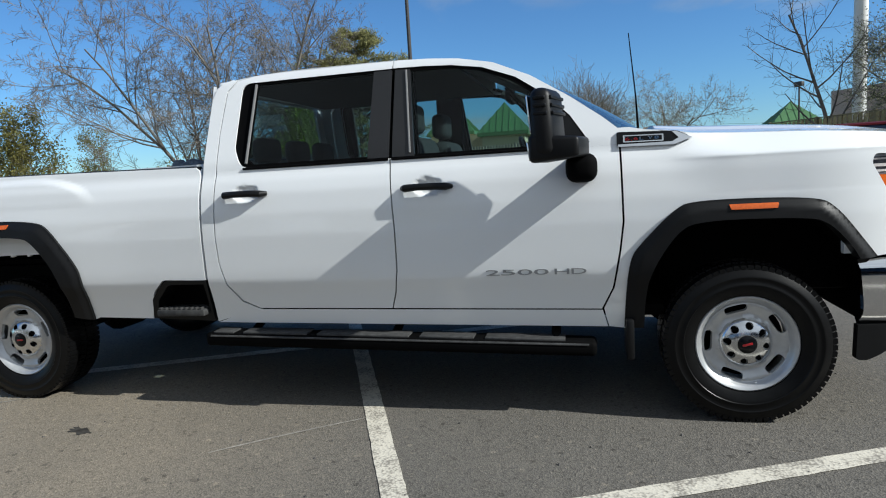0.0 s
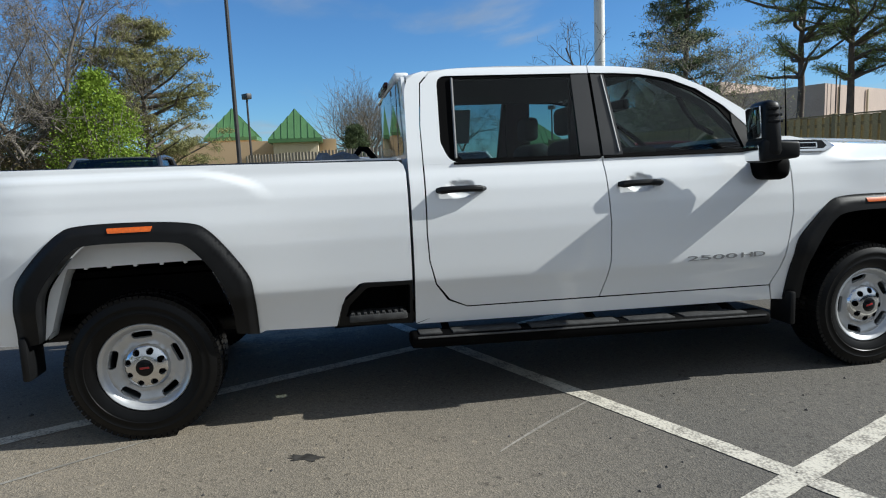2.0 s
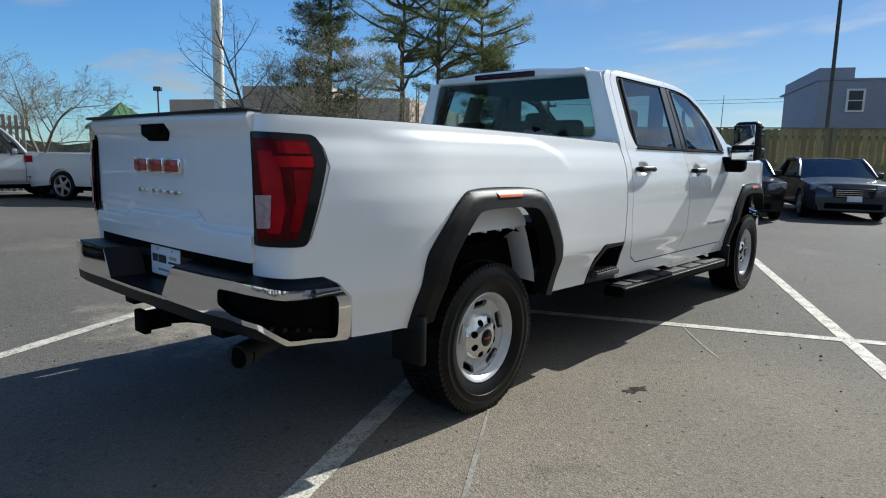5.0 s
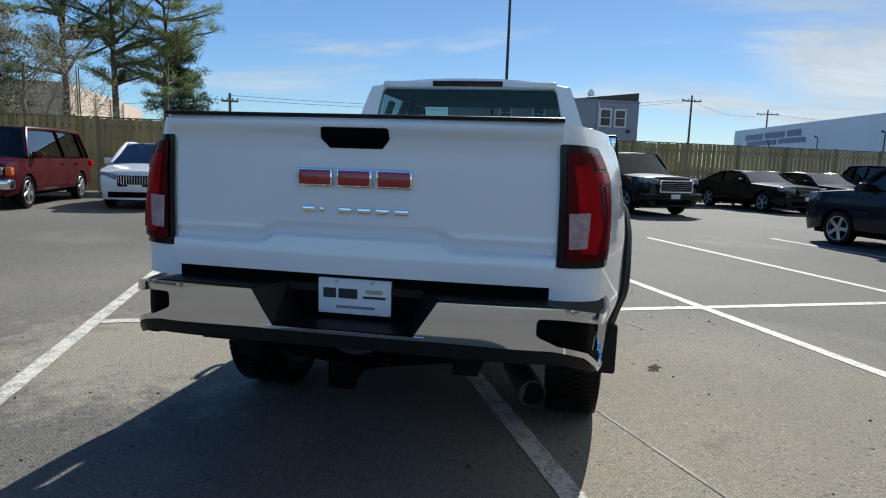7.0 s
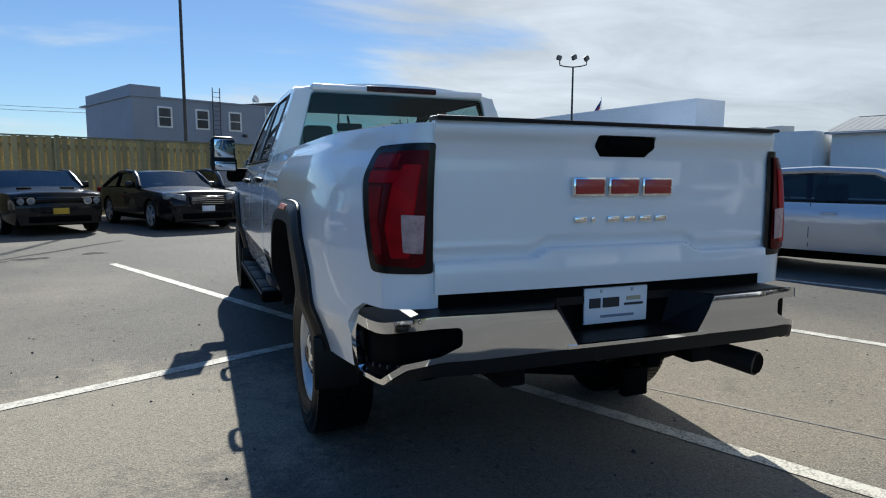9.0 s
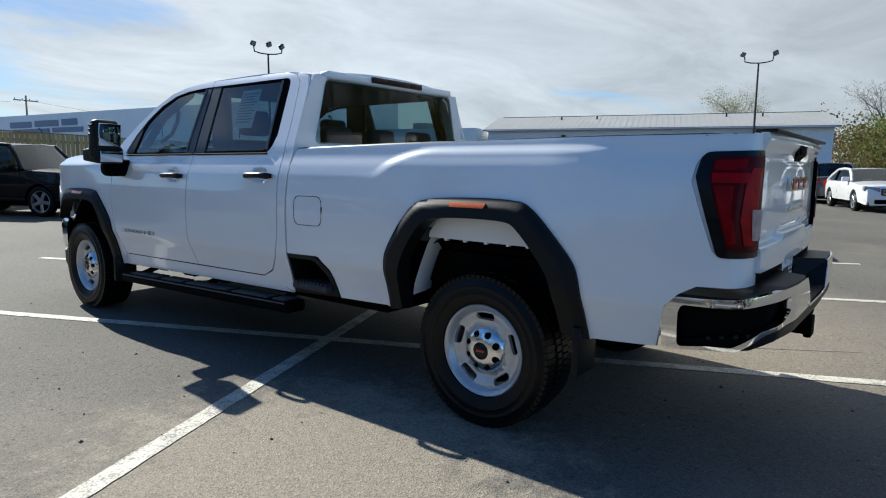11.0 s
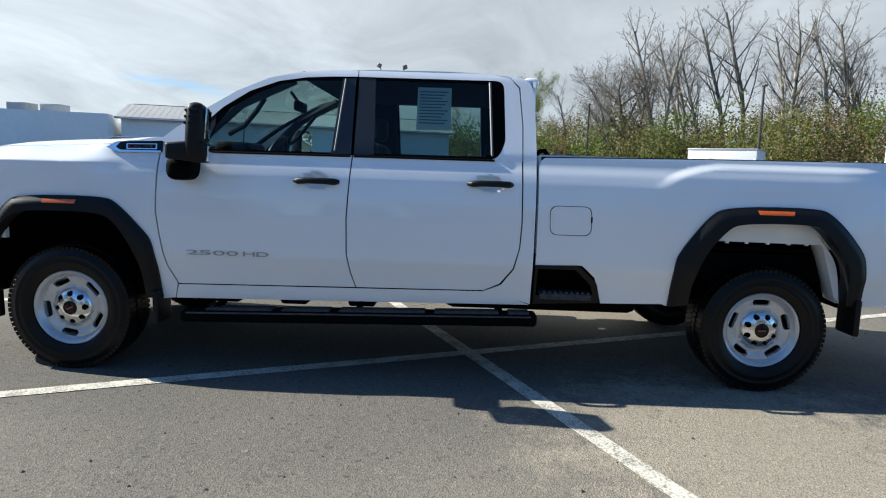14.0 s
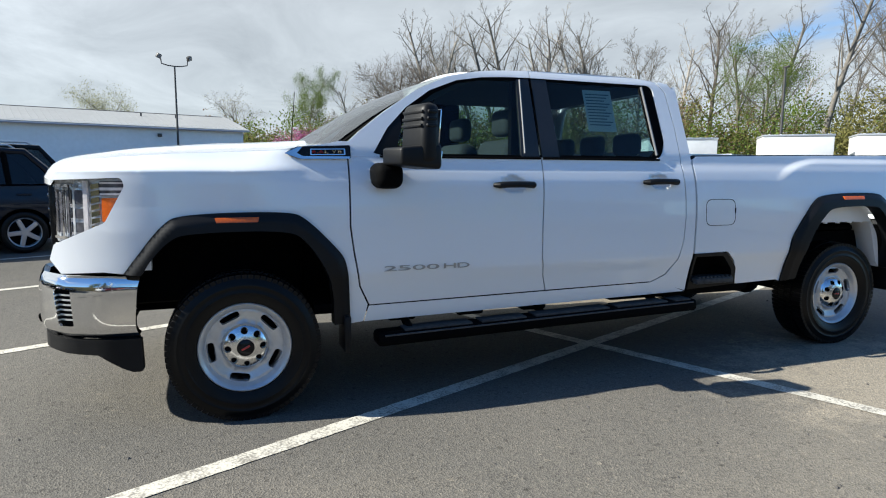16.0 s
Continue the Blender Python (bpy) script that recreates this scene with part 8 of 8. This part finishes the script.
def leaf_material(name, color, spread=0.35):
    m = material(name, color, 0.7, spec=0.2)
    nt = m.node_tree
    b = nt.nodes["Principled BSDF"]
    g = nt.nodes.new("ShaderNodeNewGeometry")
    r = nt.nodes.new("ShaderNodeValToRGB")
    e = r.color_ramp.elements
    e[0].color = (*[c * (1 - spread) for c in color], 1)
    e[1].color = (*[min(1, c * (1 + spread)) for c in color], 1)
    nt.links.new(g.outputs["Random Per Island"], r.inputs[0])
    nt.links.new(r.outputs[0], b.inputs["Base Color"])
    tl = nt.nodes.new("ShaderNodeBsdfTranslucent")
    nt.links.new(r.outputs[0], tl.inputs[0])
    mx = nt.nodes.new("ShaderNodeMixShader")
    mx.inputs[0].default_value = 0.35
    nt.links.new(b.outputs[0], mx.inputs[1])
    nt.links.new(tl.outputs[0], mx.inputs[2])
    nt.links.new(mx.outputs[0], nt.nodes["Material Output"].inputs[0])
    return m


LEAF_BRIGHT = leaf_material("bright_spring_leaf", (0.21, 0.30, 0.04))
LEAF_YELLOW = leaf_material("yellow_green_leaf", (0.18, 0.168, 0.055), 0.25)
LEAF_WOOD = leaf_material("wood_spring_leaf", (0.125, 0.175, 0.034), 0.25)
LEAF_PALE = leaf_material("pale_bud", (0.33, 0.33, 0.20))
LEAF_PINE = leaf_material("pine_needle", (0.19, 0.235, 0.095), 0.45)
LEAF_CEDAR = leaf_material("cedar_needle", (0.080, 0.108, 0.052), 0.5)
LEAF_OLIVE = leaf_material("olive_pine_needle", (0.25, 0.245, 0.105), 0.45)
LEAF_RUST = leaf_material("rust_bud", (0.175, 0.122, 0.068), 0.3)
LEAF_PINK = leaf_material("pink_blossom", (0.48, 0.16, 0.30), 0.3)
GRASS = material("rough_grass", (0.13, 0.14, 0.045), 0.9, grain=[(0.3, 0.3), (6, 0.3)])


def wobble(rng, s):
    return Vector((rng.uniform(-s, s), rng.uniform(-s, s), rng.uniform(-s, s)))


class Limbs:
    """Gathers tapered tubes as vertex and face lists."""

    def __init__(self):
        self.v, self.f = [], []

    def tube(self, pts, radii, sides):
        up = (pts[1] - pts[0]).orthogonal().normalized()
        base = len(self.v)
        for i, p in enumerate(pts):
            d = (pts[min(i + 1, len(pts) - 1)] - pts[max(i - 1, 0)]).normalized()
            up = up - d * up.dot(d)
            up = up.normalized() if up.length > 1e-4 else d.orthogonal().normalized()
            w = d.cross(up)
            for k in range(sides):
                a = 2 * math.pi * k / sides
                self.v.append(tuple(p + (up * math.cos(a) + w * math.sin(a)) * radii[i]))
        for i in range(len(pts) - 1):
            for k in range(sides):
                a, b = base + i * sides + k, base + i * sides + (k + 1) % sides
                self.f.append((a, b, b + sides, a + sides))


def grow(rng, limbs, start, direction, length, radius, level, spec, tips):
    """One limb and what grows from it."""
    n = (7, 5, 4, 2, 1)[level]
    spin = rng.uniform(0, 2 * math.pi)
    pts, d, p = [start], direction.normalized(), start.copy()
    for k in range(n):
        d = (d + wobble(rng, spec["bend"]) + Vector((0, 0, spec["rise"] * (1 if level else 0.3)))).normalized()
        p = p + d * (length / n)
        pts.append(p)
    end_r = radius * (0.35 if level < spec["levels"] else 0.25)
    radii = [max(spec.get("fine", 0.0055), radius + (end_r - radius) * k / n) for k in range(n + 1)]
    (limbs if level < 2 else limbs.twigs).tube(pts, radii, 8 if level == 0 else (6 if level == 1 else 3))
    if level >= spec["levels"]:
        tips.append(p)
        tips.append(pts[-2])
        return
    kids = spec["kids"][min(level, len(spec["kids"]) - 1)]
    for k in range(kids):
        t = spec["bare"][min(level, len(spec["bare"]) - 1)]
        t = t + (1 - t) * ((k + rng.random()) / kids)
        i = min(int(t * n), n - 1)
        q = pts[i].lerp(pts[i + 1], t * n - i)
        axis = (pts[i + 1] - pts[i]).normalized()
        side = axis.orthogonal().normalized()
        side.rotate(Matrix.Rotation(spin + 2.4 * k + rng.uniform(-0.5, 0.5), 3, axis))
        ang = radians(rng.uniform(*spec["angle"]))
        nd = axis * math.cos(ang) + side * math.sin(ang)
        grow(rng, limbs, q, nd, length * spec["shrink"] * rng.uniform(0.75, 1.15) * (1.15 - 0.45 * t), radius * (1 - 0.6 * t) * spec.get("slim", 0.55), level + 1, spec, tips)
    tips.append(p)


def leaf_mesh(rng, centres, per, spread, size, flat=0.0, long=1.0, wide=0.6):
    """Small leaf quads scattered round centres."""
    np_rng = np.random.default_rng(rng.randrange(1 << 30))
    c = np.repeat(np.array([tuple(p) for p in centres]), per, axis=0)
    n = len(c)
    c = c + np_rng.normal(0, 1, (n, 3)) * np.array([spread, spread, spread * (1 - flat)])
    a = np_rng.normal(0, 1, (n, 3))
    a /= np.linalg.norm(a, axis=1, keepdims=True)
    b = np.cross(a, np_rng.normal(0, 1, (n, 3)))
    b /= np.linalg.norm(b, axis=1, keepdims=True) + 1e-9
    s = size * np_rng.uniform(0.6, 1.3, (n, 1))
    quads = np.stack([c - a * s * long, c + b * s * wide, c + a * s * long, c - b * s * wide], 1).reshape(-1, 3)
    return quads.tolist(), [(4 * k, 4 * k + 1, 4 * k + 2, 4 * k + 3) for k in range(n)]


def make_tree(seed, name, label, height, spec, bark, leaf=None, at=(0, 0, 0), group="", trunk_r=None, stems=1, lean=0.1, crown="crown"):
    rng = random.Random(seed)
    t = thing(name, label, "tree", at, rng.uniform(0, 360), group)
    limbs, tips = Limbs(), []
    limbs.twigs = Limbs()
    for k in range(stems):
        d = Vector((rng.uniform(-lean, lean), rng.uniform(-lean, lean), 1))
        if stems > 1:
            d = Vector((math.cos(k * 6.28 / stems) * lean, math.sin(k * 6.28 / stems) * lean, 1))
        grow(rng, limbs, Vector((0, 0, -0.1)), d, height * spec["trunk"] * rng.uniform(0.9, 1.0), (trunk_r or height * 0.018) / math.sqrt(stems), 0, spec, tips)
    top = max(v[2] for v in limbs.v + limbs.twigs.v)
    k = height / top
    for lb in (limbs, limbs.twigs):
        lb.v = [(x * k, y * k, z * k) for x, y, z in lb.v]
    mesh_object("trunk", limbs.v, limbs.f, bark, t, smooth=True)
    mesh_object("twig_crown", limbs.twigs.v, limbs.twigs.f, bark, t, smooth=True)
    if leaf:
        mat, per, spread, size, share = leaf
        pick = [Vector(p) * k for p in tips if rng.random() < share]
        v, f = leaf_mesh(rng, pick, per, spread, size)
        mesh_object(crown, v, f, mat, t)
    return t


TANGLED = dict(levels=4, kids=[9, 7, 7, 6], bare=[0.18, 0.15, 0.12, 0.1], angle=(26, 58), shrink=0.46, bend=0.15, rise=0.012, trunk=0.68, slim=0.55)
SPREADING = dict(levels=4, kids=[9, 8, 8, 7], bare=[0.28, 0.2, 0.15, 0.1], angle=(32, 68), shrink=0.62, bend=0.20, rise=0.05, trunk=0.60)
UPRIGHT = dict(levels=4, kids=[15, 7, 6, 4], bare=[0.40, 0.2, 0.12, 0.1], angle=(26, 56), shrink=0.31, bend=0.11, rise=0.05, trunk=0.97, slim=0.42, fine=0.009)
VASE = dict(levels=4, kids=[9, 7, 6, 5], bare=[0.40, 0.25, 0.15, 0.1], angle=(24, 50), shrink=0.46, bend=0.13, rise=0.05, trunk=0.80, slim=0.46, fine=0.009)
DOME = dict(levels=4, kids=[11, 7, 6, 5], bare=[0.10, 0.2, 0.12, 0.1], angle=(18, 50), shrink=0.82, bend=0.10, rise=0.07, trunk=0.34)
LEAFY = dict(levels=3, kids=[8, 6, 5], bare=[0.30, 0.2, 0.1], angle=(30, 62), shrink=0.55, bend=0.16, rise=0.06, trunk=0.70)
YOUNG = dict(levels=3, kids=[12, 5, 3], bare=[0.25, 0.2, 0.2], angle=(35, 65), shrink=0.36, bend=0.08, rise=0.12, trunk=0.95)


def make_pine(seed, name, label, height, at, leaf, bare, spread, per, bark, whorls, shape="pine", droop=0.0, group=""):
    """A needle tree: a straight trunk, whorls of limbs, needle tufts along them."""
    rng = random.Random(seed)
    t = thing(name, label, "tree", at, rng.uniform(0, 360), group)
    limbs, tufts = Limbs(), []
    pts = [Vector((rng.uniform(-0.1, 0.1) * k * 0.3, rng.uniform(-0.1, 0.1) * k * 0.3, height * k / 6)) for k in range(7)]
    limbs.tube(pts, [height * 0.017 * (1 - 0.85 * k / 6) for k in range(7)], 8)
    for w in range(whorls):
        f = bare + (1 - bare) * (w + rng.uniform(-0.3, 0.3)) / whorls
        f = min(max(f, bare), 0.985)
        g = (f - bare) / (1 - bare)
        reach = spread * ((1 - g) ** 0.75 * 0.95 + 0.08) if shape == "cone" else spread * (math.sin(math.pi * min(1, 0.18 + 0.82 * g)) ** 0.7 * 0.9 + 0.1)
        for k in range(rng.randint(3, 5)):
            a = rng.uniform(0, 2 * math.pi)
            L = reach * rng.uniform(0.55, 1.15)
            base = pts[0].lerp(pts[6], f)
            lift = rng.uniform(-0.1, 0.35) - droop + (0.2 if shape == "pine" else 0)
            q = [base]
            for j in range(1, 5):
                q.append(base + Vector((math.cos(a) * L * j / 4, math.sin(a) * L * j / 4, L * lift * j / 4 + 0.05 * L * (j / 4) ** 2)) + wobble(rng, 0.06 * L))
            limbs.tube(q, [(0.008 if shape == "pine" else 0.0036) * height * (1 - 0.85 * j / 4) + 0.006 for j in range(5)], 5)
            for j in range(2 if shape == "pine" else 1, 5):
                for _ in range(4 if shape != "cone" else 2):
                    off = wobble(rng, 0.16 * L)
                    off.z *= 0.5
                    tufts.append(q[j] + off)
    mesh_object("trunk", limbs.v, limbs.f, bark, t, smooth=True)
    mat, size, sp = leaf
    v, fc = leaf_mesh(rng, tufts, per * 2, sp * 0.8, size, 0.45, 2.0, 0.26)
    mesh_object("crown", v, fc, mat, t)
    return t


def make_shrub(seed, name, label, height, radius, at):
    """A dense, egg-shaped young tree: upright stems inside an uneven hull of small leaves."""
    rng = random.Random(seed)
    t = thing(name, label, "tree", at, rng.uniform(0, 360))
    limbs, tufts = Limbs(), []
    for k in range(9):
        a, r = rng.uniform(0, 6.28), radius * rng.uniform(0.1, 0.8)
        top = Vector((math.cos(a) * r, math.sin(a) * r, height * (0.95 - 0.35 * (r / radius) ** 2)))
        limbs.tube([Vector((0, 0, -0.05)), Vector((top.x * 0.35, top.y * 0.35, height * 0.3)), top], [0.05, 0.035, 0.008], 5)
    for k in range(900):
        z = rng.random() ** 0.9
        hull = radius * math.sin(math.pi * (0.10 + 0.88 * z) ** 0.85) ** 0.75
        a = rng.uniform(0, 6.28)
        d = hull * rng.random() ** 0.4 * (1 + 0.28 * noise.noise(Vector((math.cos(a) * 2, math.sin(a) * 2, z * 5 + seed))))
        tufts.append(Vector((math.cos(a) * d, math.sin(a) * d, height * (0.10 + 0.9 * z))))
    mesh_object("trunk", limbs.v, limbs.f, BARK_GREY, t, smooth=True)
    v, f = leaf_mesh(rng, tufts, 15, 0.12, 0.056)
    mesh_object("crown", v, f, LEAF_BRIGHT, t)
    return t


# trees beyond the lot on the building side
make_tree(11, "bare_tree", "spreading bare tree with fine grey twigs", 10.3, TANGLED, BARK_GREY, None, (-20.6, -12.2, 0), trunk_r=0.17, stems=6, lean=0.58)
make_tree(12, "bare_tree", "bare tree with dark trunk and grey twigs", 11.0, TANGLED, BARK_GREY, (LEAF_RUST, 2, 0.2, 0.022, 0.25), (-21.4, -9.0, 0), trunk_r=0.15, stems=3, lean=0.30)
make_pine(13, "pine_tree", "broad olive green scrub pine", 8.0, (-24.3, -6.6, 0), (LEAF_OLIVE, 0.062, 0.17), 0.04, 3.0, 18, BARK_DARK, 22)
make_pine(14, "pine_tree", "low olive scrub pine under the bare trees", 4.6, (-23.6, -10.2, 0), (LEAF_OLIVE, 0.068, 0.24), 0.03, 2.4, 14, BARK_DARK, 22)
make_shrub(15, "young_tree", "small egg-shaped tree in bright green spring leaf", 5.2, 1.45, (-19.8, -7.0, 0))
for k, (x, y, h) in enumerate(((-16.9, -17.7, 4.9), (-16.1, -18.5, 4.3), (-30.0, -27.0, 5.5))):
    make_tree(20 + k, "young_tree", "sapling in pale olive spring leaf", h, YOUNG, BARK_GREY, (LEAF_YELLOW, 12, 0.18, 0.05, 0.9), (x, y, 0), "saplings", 0.05)
make_tree(31, "bare_tree", "round bare tree beyond the lot", 10.0, DOME, BARK_GREY, None, (-47.1, 4.0, 0), trunk_r=0.28)
make_tree(32, "young_tree", "airy tree with pale spring buds", 6.9, dict(SPREADING, kids=[7, 6, 5, 4]), BARK_PALE, (LEAF_PALE, 2, 0.12, 0.03, 0.5), (-36.4, 9.1, 0), trunk_r=0.12, stems=2, lean=0.25)
make_tree(33, "young_tree", "slender bare young tree by the fence", 7.6, dict(YOUNG, kids=[14, 6, 4], angle=(45, 75), shrink=0.42), BARK_GREY, None, (-20.2, 12.4, 0), trunk_r=0.09)
make_pine(34, "cedar_tree", "dark conifer with open layered limbs", 10.6, (-19.4, 15.4, 0), (LEAF_CEDAR, 0.065, 0.17), 0.22, 2.2, 14, BARK_DARK, 22, "cone", 0.05)
make_tree(35, "flowering_tree", "spreading small tree with pale spring buds", 7.6, dict(SPREADING, kids=[7, 6, 6, 4]), BARK_PALE, (LEAF_PALE, 5, 0.16, 0.030, 0.6), (-18.6, 15.9, 0), trunk_r=0.13, stems=2, lean=0.3)
for k, (x, y, h, sp) in enumerate(((-23.6, 24.2, 13.4, 3.2), (-21.6, 25.2, 12.4, 2.8), (-20.0, 27.0, 11.2, 2.6))):
    make_pine(40 + k, "pine_tree", "tall pine with a bare trunk and dark crown", h, (x, y, 0), (LEAF_PINE, 0.055, 0.19), 0.38, sp * 1.12, 17, BARK_DARK, 11, "pine", 0.0, "tall pines")
make_pine(44, "cedar_tree", "dense dark cedar behind the fence", 8.2, (-21.0, 29.8, 0), (LEAF_CEDAR, 0.07, 0.22), 0.05, 2.3, 18, BARK_DARK, 24, "cone")
make_pine(45, "cedar_tree", "dense dark cedar by the beige building", 4.4, (-37.0, 2.6, 0), (LEAF_CEDAR, 0.07, 0.22), 0.05, 1.6, 16, BARK_DARK, 18, "cone")
make_tree(46, "bare_tree", "small bare tree beyond the lot", 5.0, VASE, BARK_GREY, None, (-60, 22, 0), trunk_r=0.10)

# the wood behind the far side of the lot
tall = [make_tree(50 + k, "bare_tree", "tall slim bare tree with pale bark", 18.5, UPRIGHT, (BARK_WHITE, BARK_GREY, BARK_DARK)[k], None, p, "bare wood trees", 0.31, 1, 0.06) for k, p in enumerate(((62, -20, 0), (60, -25, 0), (57, -31, 0)))]
forked = [make_tree(54 + k, "bare_tree", "tall forked bare tree", 17, VASE, BARK_GREY, None, p, "bare wood trees", 0.28) for k, p in enumerate(((64, -22.5, 0), (54, -36, 0)))]
make_tree(57, "bare_tree", "gnarled bare tree with crooked limbs", 14, SPREADING, BARK_DARK, None, (58, -14.5, 0), "bare wood trees", 0.36)
rng = random.Random(77)
for k in range(24):
    ang = radians(-(99 + 48 * (k + 0.5) / 24 + rng.uniform(-0.8, 0.8)))
    dist = rng.uniform(60, 84)
    src = rng.choice(tall + tall + forked)
    m = pose(-4.7 - math.sin(ang) * dist, 2.5 + math.cos(ang) * dist, 0, 0, 0, rng.uniform(0, 360)) @ Matrix.Diagonal((*[rng.uniform(0.8, 1.12)] * 3, 1))
    o = copy_thing(src, m)
    sc = rng.uniform(0.78, 1.15) * (0.72 if k < 4 else 1)
    o.scale = (sc, sc, sc)
make_tree(61, "leafy_tree", "tree in fresh light green leaf", 12.1, dict(LEAFY, levels=4, kids=[8, 6, 5, 3]), BARK_GREY, (LEAF_WOOD, 16, 0.30, 0.055, 0.9), (64.3, -4.9, 0), trunk_r=0.25).scale = (0.6, 0.6, 1)
make_tree(62, "leafy_tree", "tree in fresh light green leaf", 14.5, dict(LEAFY, levels=4, kids=[8, 6, 5, 3]), BARK_GREY, (LEAF_WOOD, 15, 0.34, 0.055, 0.9), (43, -47, 0), trunk_r=0.25)
make_tree(63, "leafy_tree", "pale budding tree behind the shed", 9.8, LEAFY, BARK_GREY, (LEAF_PALE, 22, 0.36, 0.055, 0.95), (70, 14.5, 0), trunk_r=0.2)
make_tree(64, "bare_tree", "thin bare tree behind the shed", 10.6, dict(LEAFY, levels=4, kids=[8, 6, 5, 4]), BARK_GREY, (LEAF_PALE, 2, 0.3, 0.05, 0.3), (70, 0.9, 0), trunk_r=0.16)
make_tree(65, "leafy_tree", "tree with rust red spring buds", 8.6, LEAFY, BARK_DARK, (LEAF_RUST, 22, 0.4, 0.055, 0.9), (72, -10.5, 0), trunk_r=0.2)
rust = make_tree(66, "leafy_tree", "tree with rust red spring buds", 11.5, LEAFY, BARK_DARK, (LEAF_RUST, 15, 0.45, 0.062, 0.9), (60, -34, 0), trunk_r=0.2)
for x, y, rz, sc in ((74, -17, 40, 0.8), (70, -26, 120, 0.9), (62, -40, 200, 0.85), (66, -32, 280, 1.0), (55, -47, 330, 0.9), (50, -54, 75, 0.95), (40, -60, 160, 0.9)):
    copy_thing(rust, pose(x, y, 0, 0, 0, rz)).scale = (sc, sc, sc)
for k, (x, y, h) in enumerate(((53.2, -2.6, 4.9), (59.2, -9.0, 4.3))):
    make_tree(70 + k, "redbud_tree", "small tree in pink blossom", h, LEAFY, BARK_DARK, (LEAF_PINK, 14, 0.26, 0.06, 0.9), (x, y, 0), "pink blossom trees", 0.09)


def thicket(name, label, places, mat, per, size, seed, bark=None):
    """Undergrowth too dense to count: leaf quads in uneven clumps, with bare stems."""
    rng = random.Random(seed)
    V, F = [], []
    for x, y, h, r in places:
        clumps = []
        for _ in range(28):
            a, c, f = rng.uniform(0, 6.28), rng.random(), rng.uniform(0.72, 1.04)
            d = r * f * math.sqrt(1 - c * c) * (1 + 0.25 * math.sin(3 * a + x))
            clumps.append(Vector((x + math.cos(a) * d, y + math.sin(a) * d, h * f * (0.12 + 0.86 * c))))
        v, f = leaf_mesh(rng, clumps, per, 0.075 * h, size)
        b = len(V)
        V += [q for q in v]
        F += [tuple(i + b for i in q) for q in f]
    ob = mesh_object(name, V, F, mat)
    return tagged(ob, label, "undergrowth", kind="stuff")


rng = random.Random(91)
belt_a, belt_b, belt_c = [], [], []
for k in range(210):
    deg = -(88 + 61 * k / 210 + rng.uniform(-0.4, 0.4))
    ang = radians(deg)
    dist = rng.uniform(56, 74)
    h = rng.uniform(4.4, 9.0) * (0.75 if deg > -100 else 1)
    place = (-4.7 - math.sin(ang) * dist, 2.5 + math.cos(ang) * dist, h, rng.uniform(1.7, 3.0))
    rng.choice((belt_a, belt_a, belt_b, belt_c)).append(place)
thicket("undergrowth", "yellow green spring undergrowth along the wood", belt_a, LEAF_YELLOW, 33, 0.123, 92)
thicket("undergrowth", "bright green spring undergrowth along the wood", belt_b, LEAF_WOOD, 33, 0.118, 93)
thicket("undergrowth", "rust brown undergrowth along the wood", belt_c, LEAF_RUST, 33, 0.118, 94)
LEAF_TAN = leaf_material("dry_twig_tan", (0.26, 0.21, 0.12), 0.4)
scrub = [(-21 - rng.uniform(-1.5, 4), -13.5 + 6.5 * k / 22 + rng.uniform(-0.4, 0.4), rng.uniform(1.6, 3.6), rng.uniform(0.8, 1.5)) for k in range(22)]
thicket("undergrowth", "tan and olive scrub under the bare trees", scrub, LEAF_TAN, 48, 0.05, 96)
far = [(-30 - rng.uniform(0, 45), -18 - rng.uniform(0, 60), rng.uniform(2.0, 4.5), rng.uniform(1.5, 3)) for _ in range(60)]
thicket("undergrowth", "pale green brush beyond the lot", far, LEAF_YELLOW, 22, 0.13, 95)
mesh_object("grass_verge", [(-90, -110, 0.02), (-27, -110, 0.02), (-27, 30, 0.02), (-90, 30, 0.02)], [(0, 1, 2, 3)], GRASS)
tagged(bpy.data.objects["grass_verge"], "rough green grass beyond the lot", "grass", kind="structure")
mesh_object("grass_bank", [(44, -120, 0.02), (200, -120, 0.02), (200, 3, 0.02), (50, 2, 0.02), (36, -30, 0.02)], [(0, 1, 2, 3, 4)], GRASS)
tagged(bpy.data.objects["grass_bank"], "rough green grass under the wood", "grass", kind="structure")
# the wooded horizon
ridge_v, ridge_f = [], []
for k in range(181):
    a = radians(2 * k)
    h = 6 + 5 * noise.noise(Vector((k * 0.21, 3.1, 0))) + 2.5 * noise.noise(Vector((k * 0.9, 7.7, 0)))
    ridge_v += [(420 * math.sin(a), 420 * math.cos(a), -0.5), (420 * math.sin(a), 420 * math.cos(a), max(2, h))]
    if k:
        ridge_f.append((2 * k - 2, 2 * k, 2 * k + 1, 2 * k - 1))
tagged(mesh_object("backdrop", ridge_v, ridge_f, material("far_wood", (0.12, 0.13, 0.10), 0.9, grain=[(0.08, 0.3), (0.6, 0.3)])), "hazy wooded horizon", "backdrop", kind="structure")
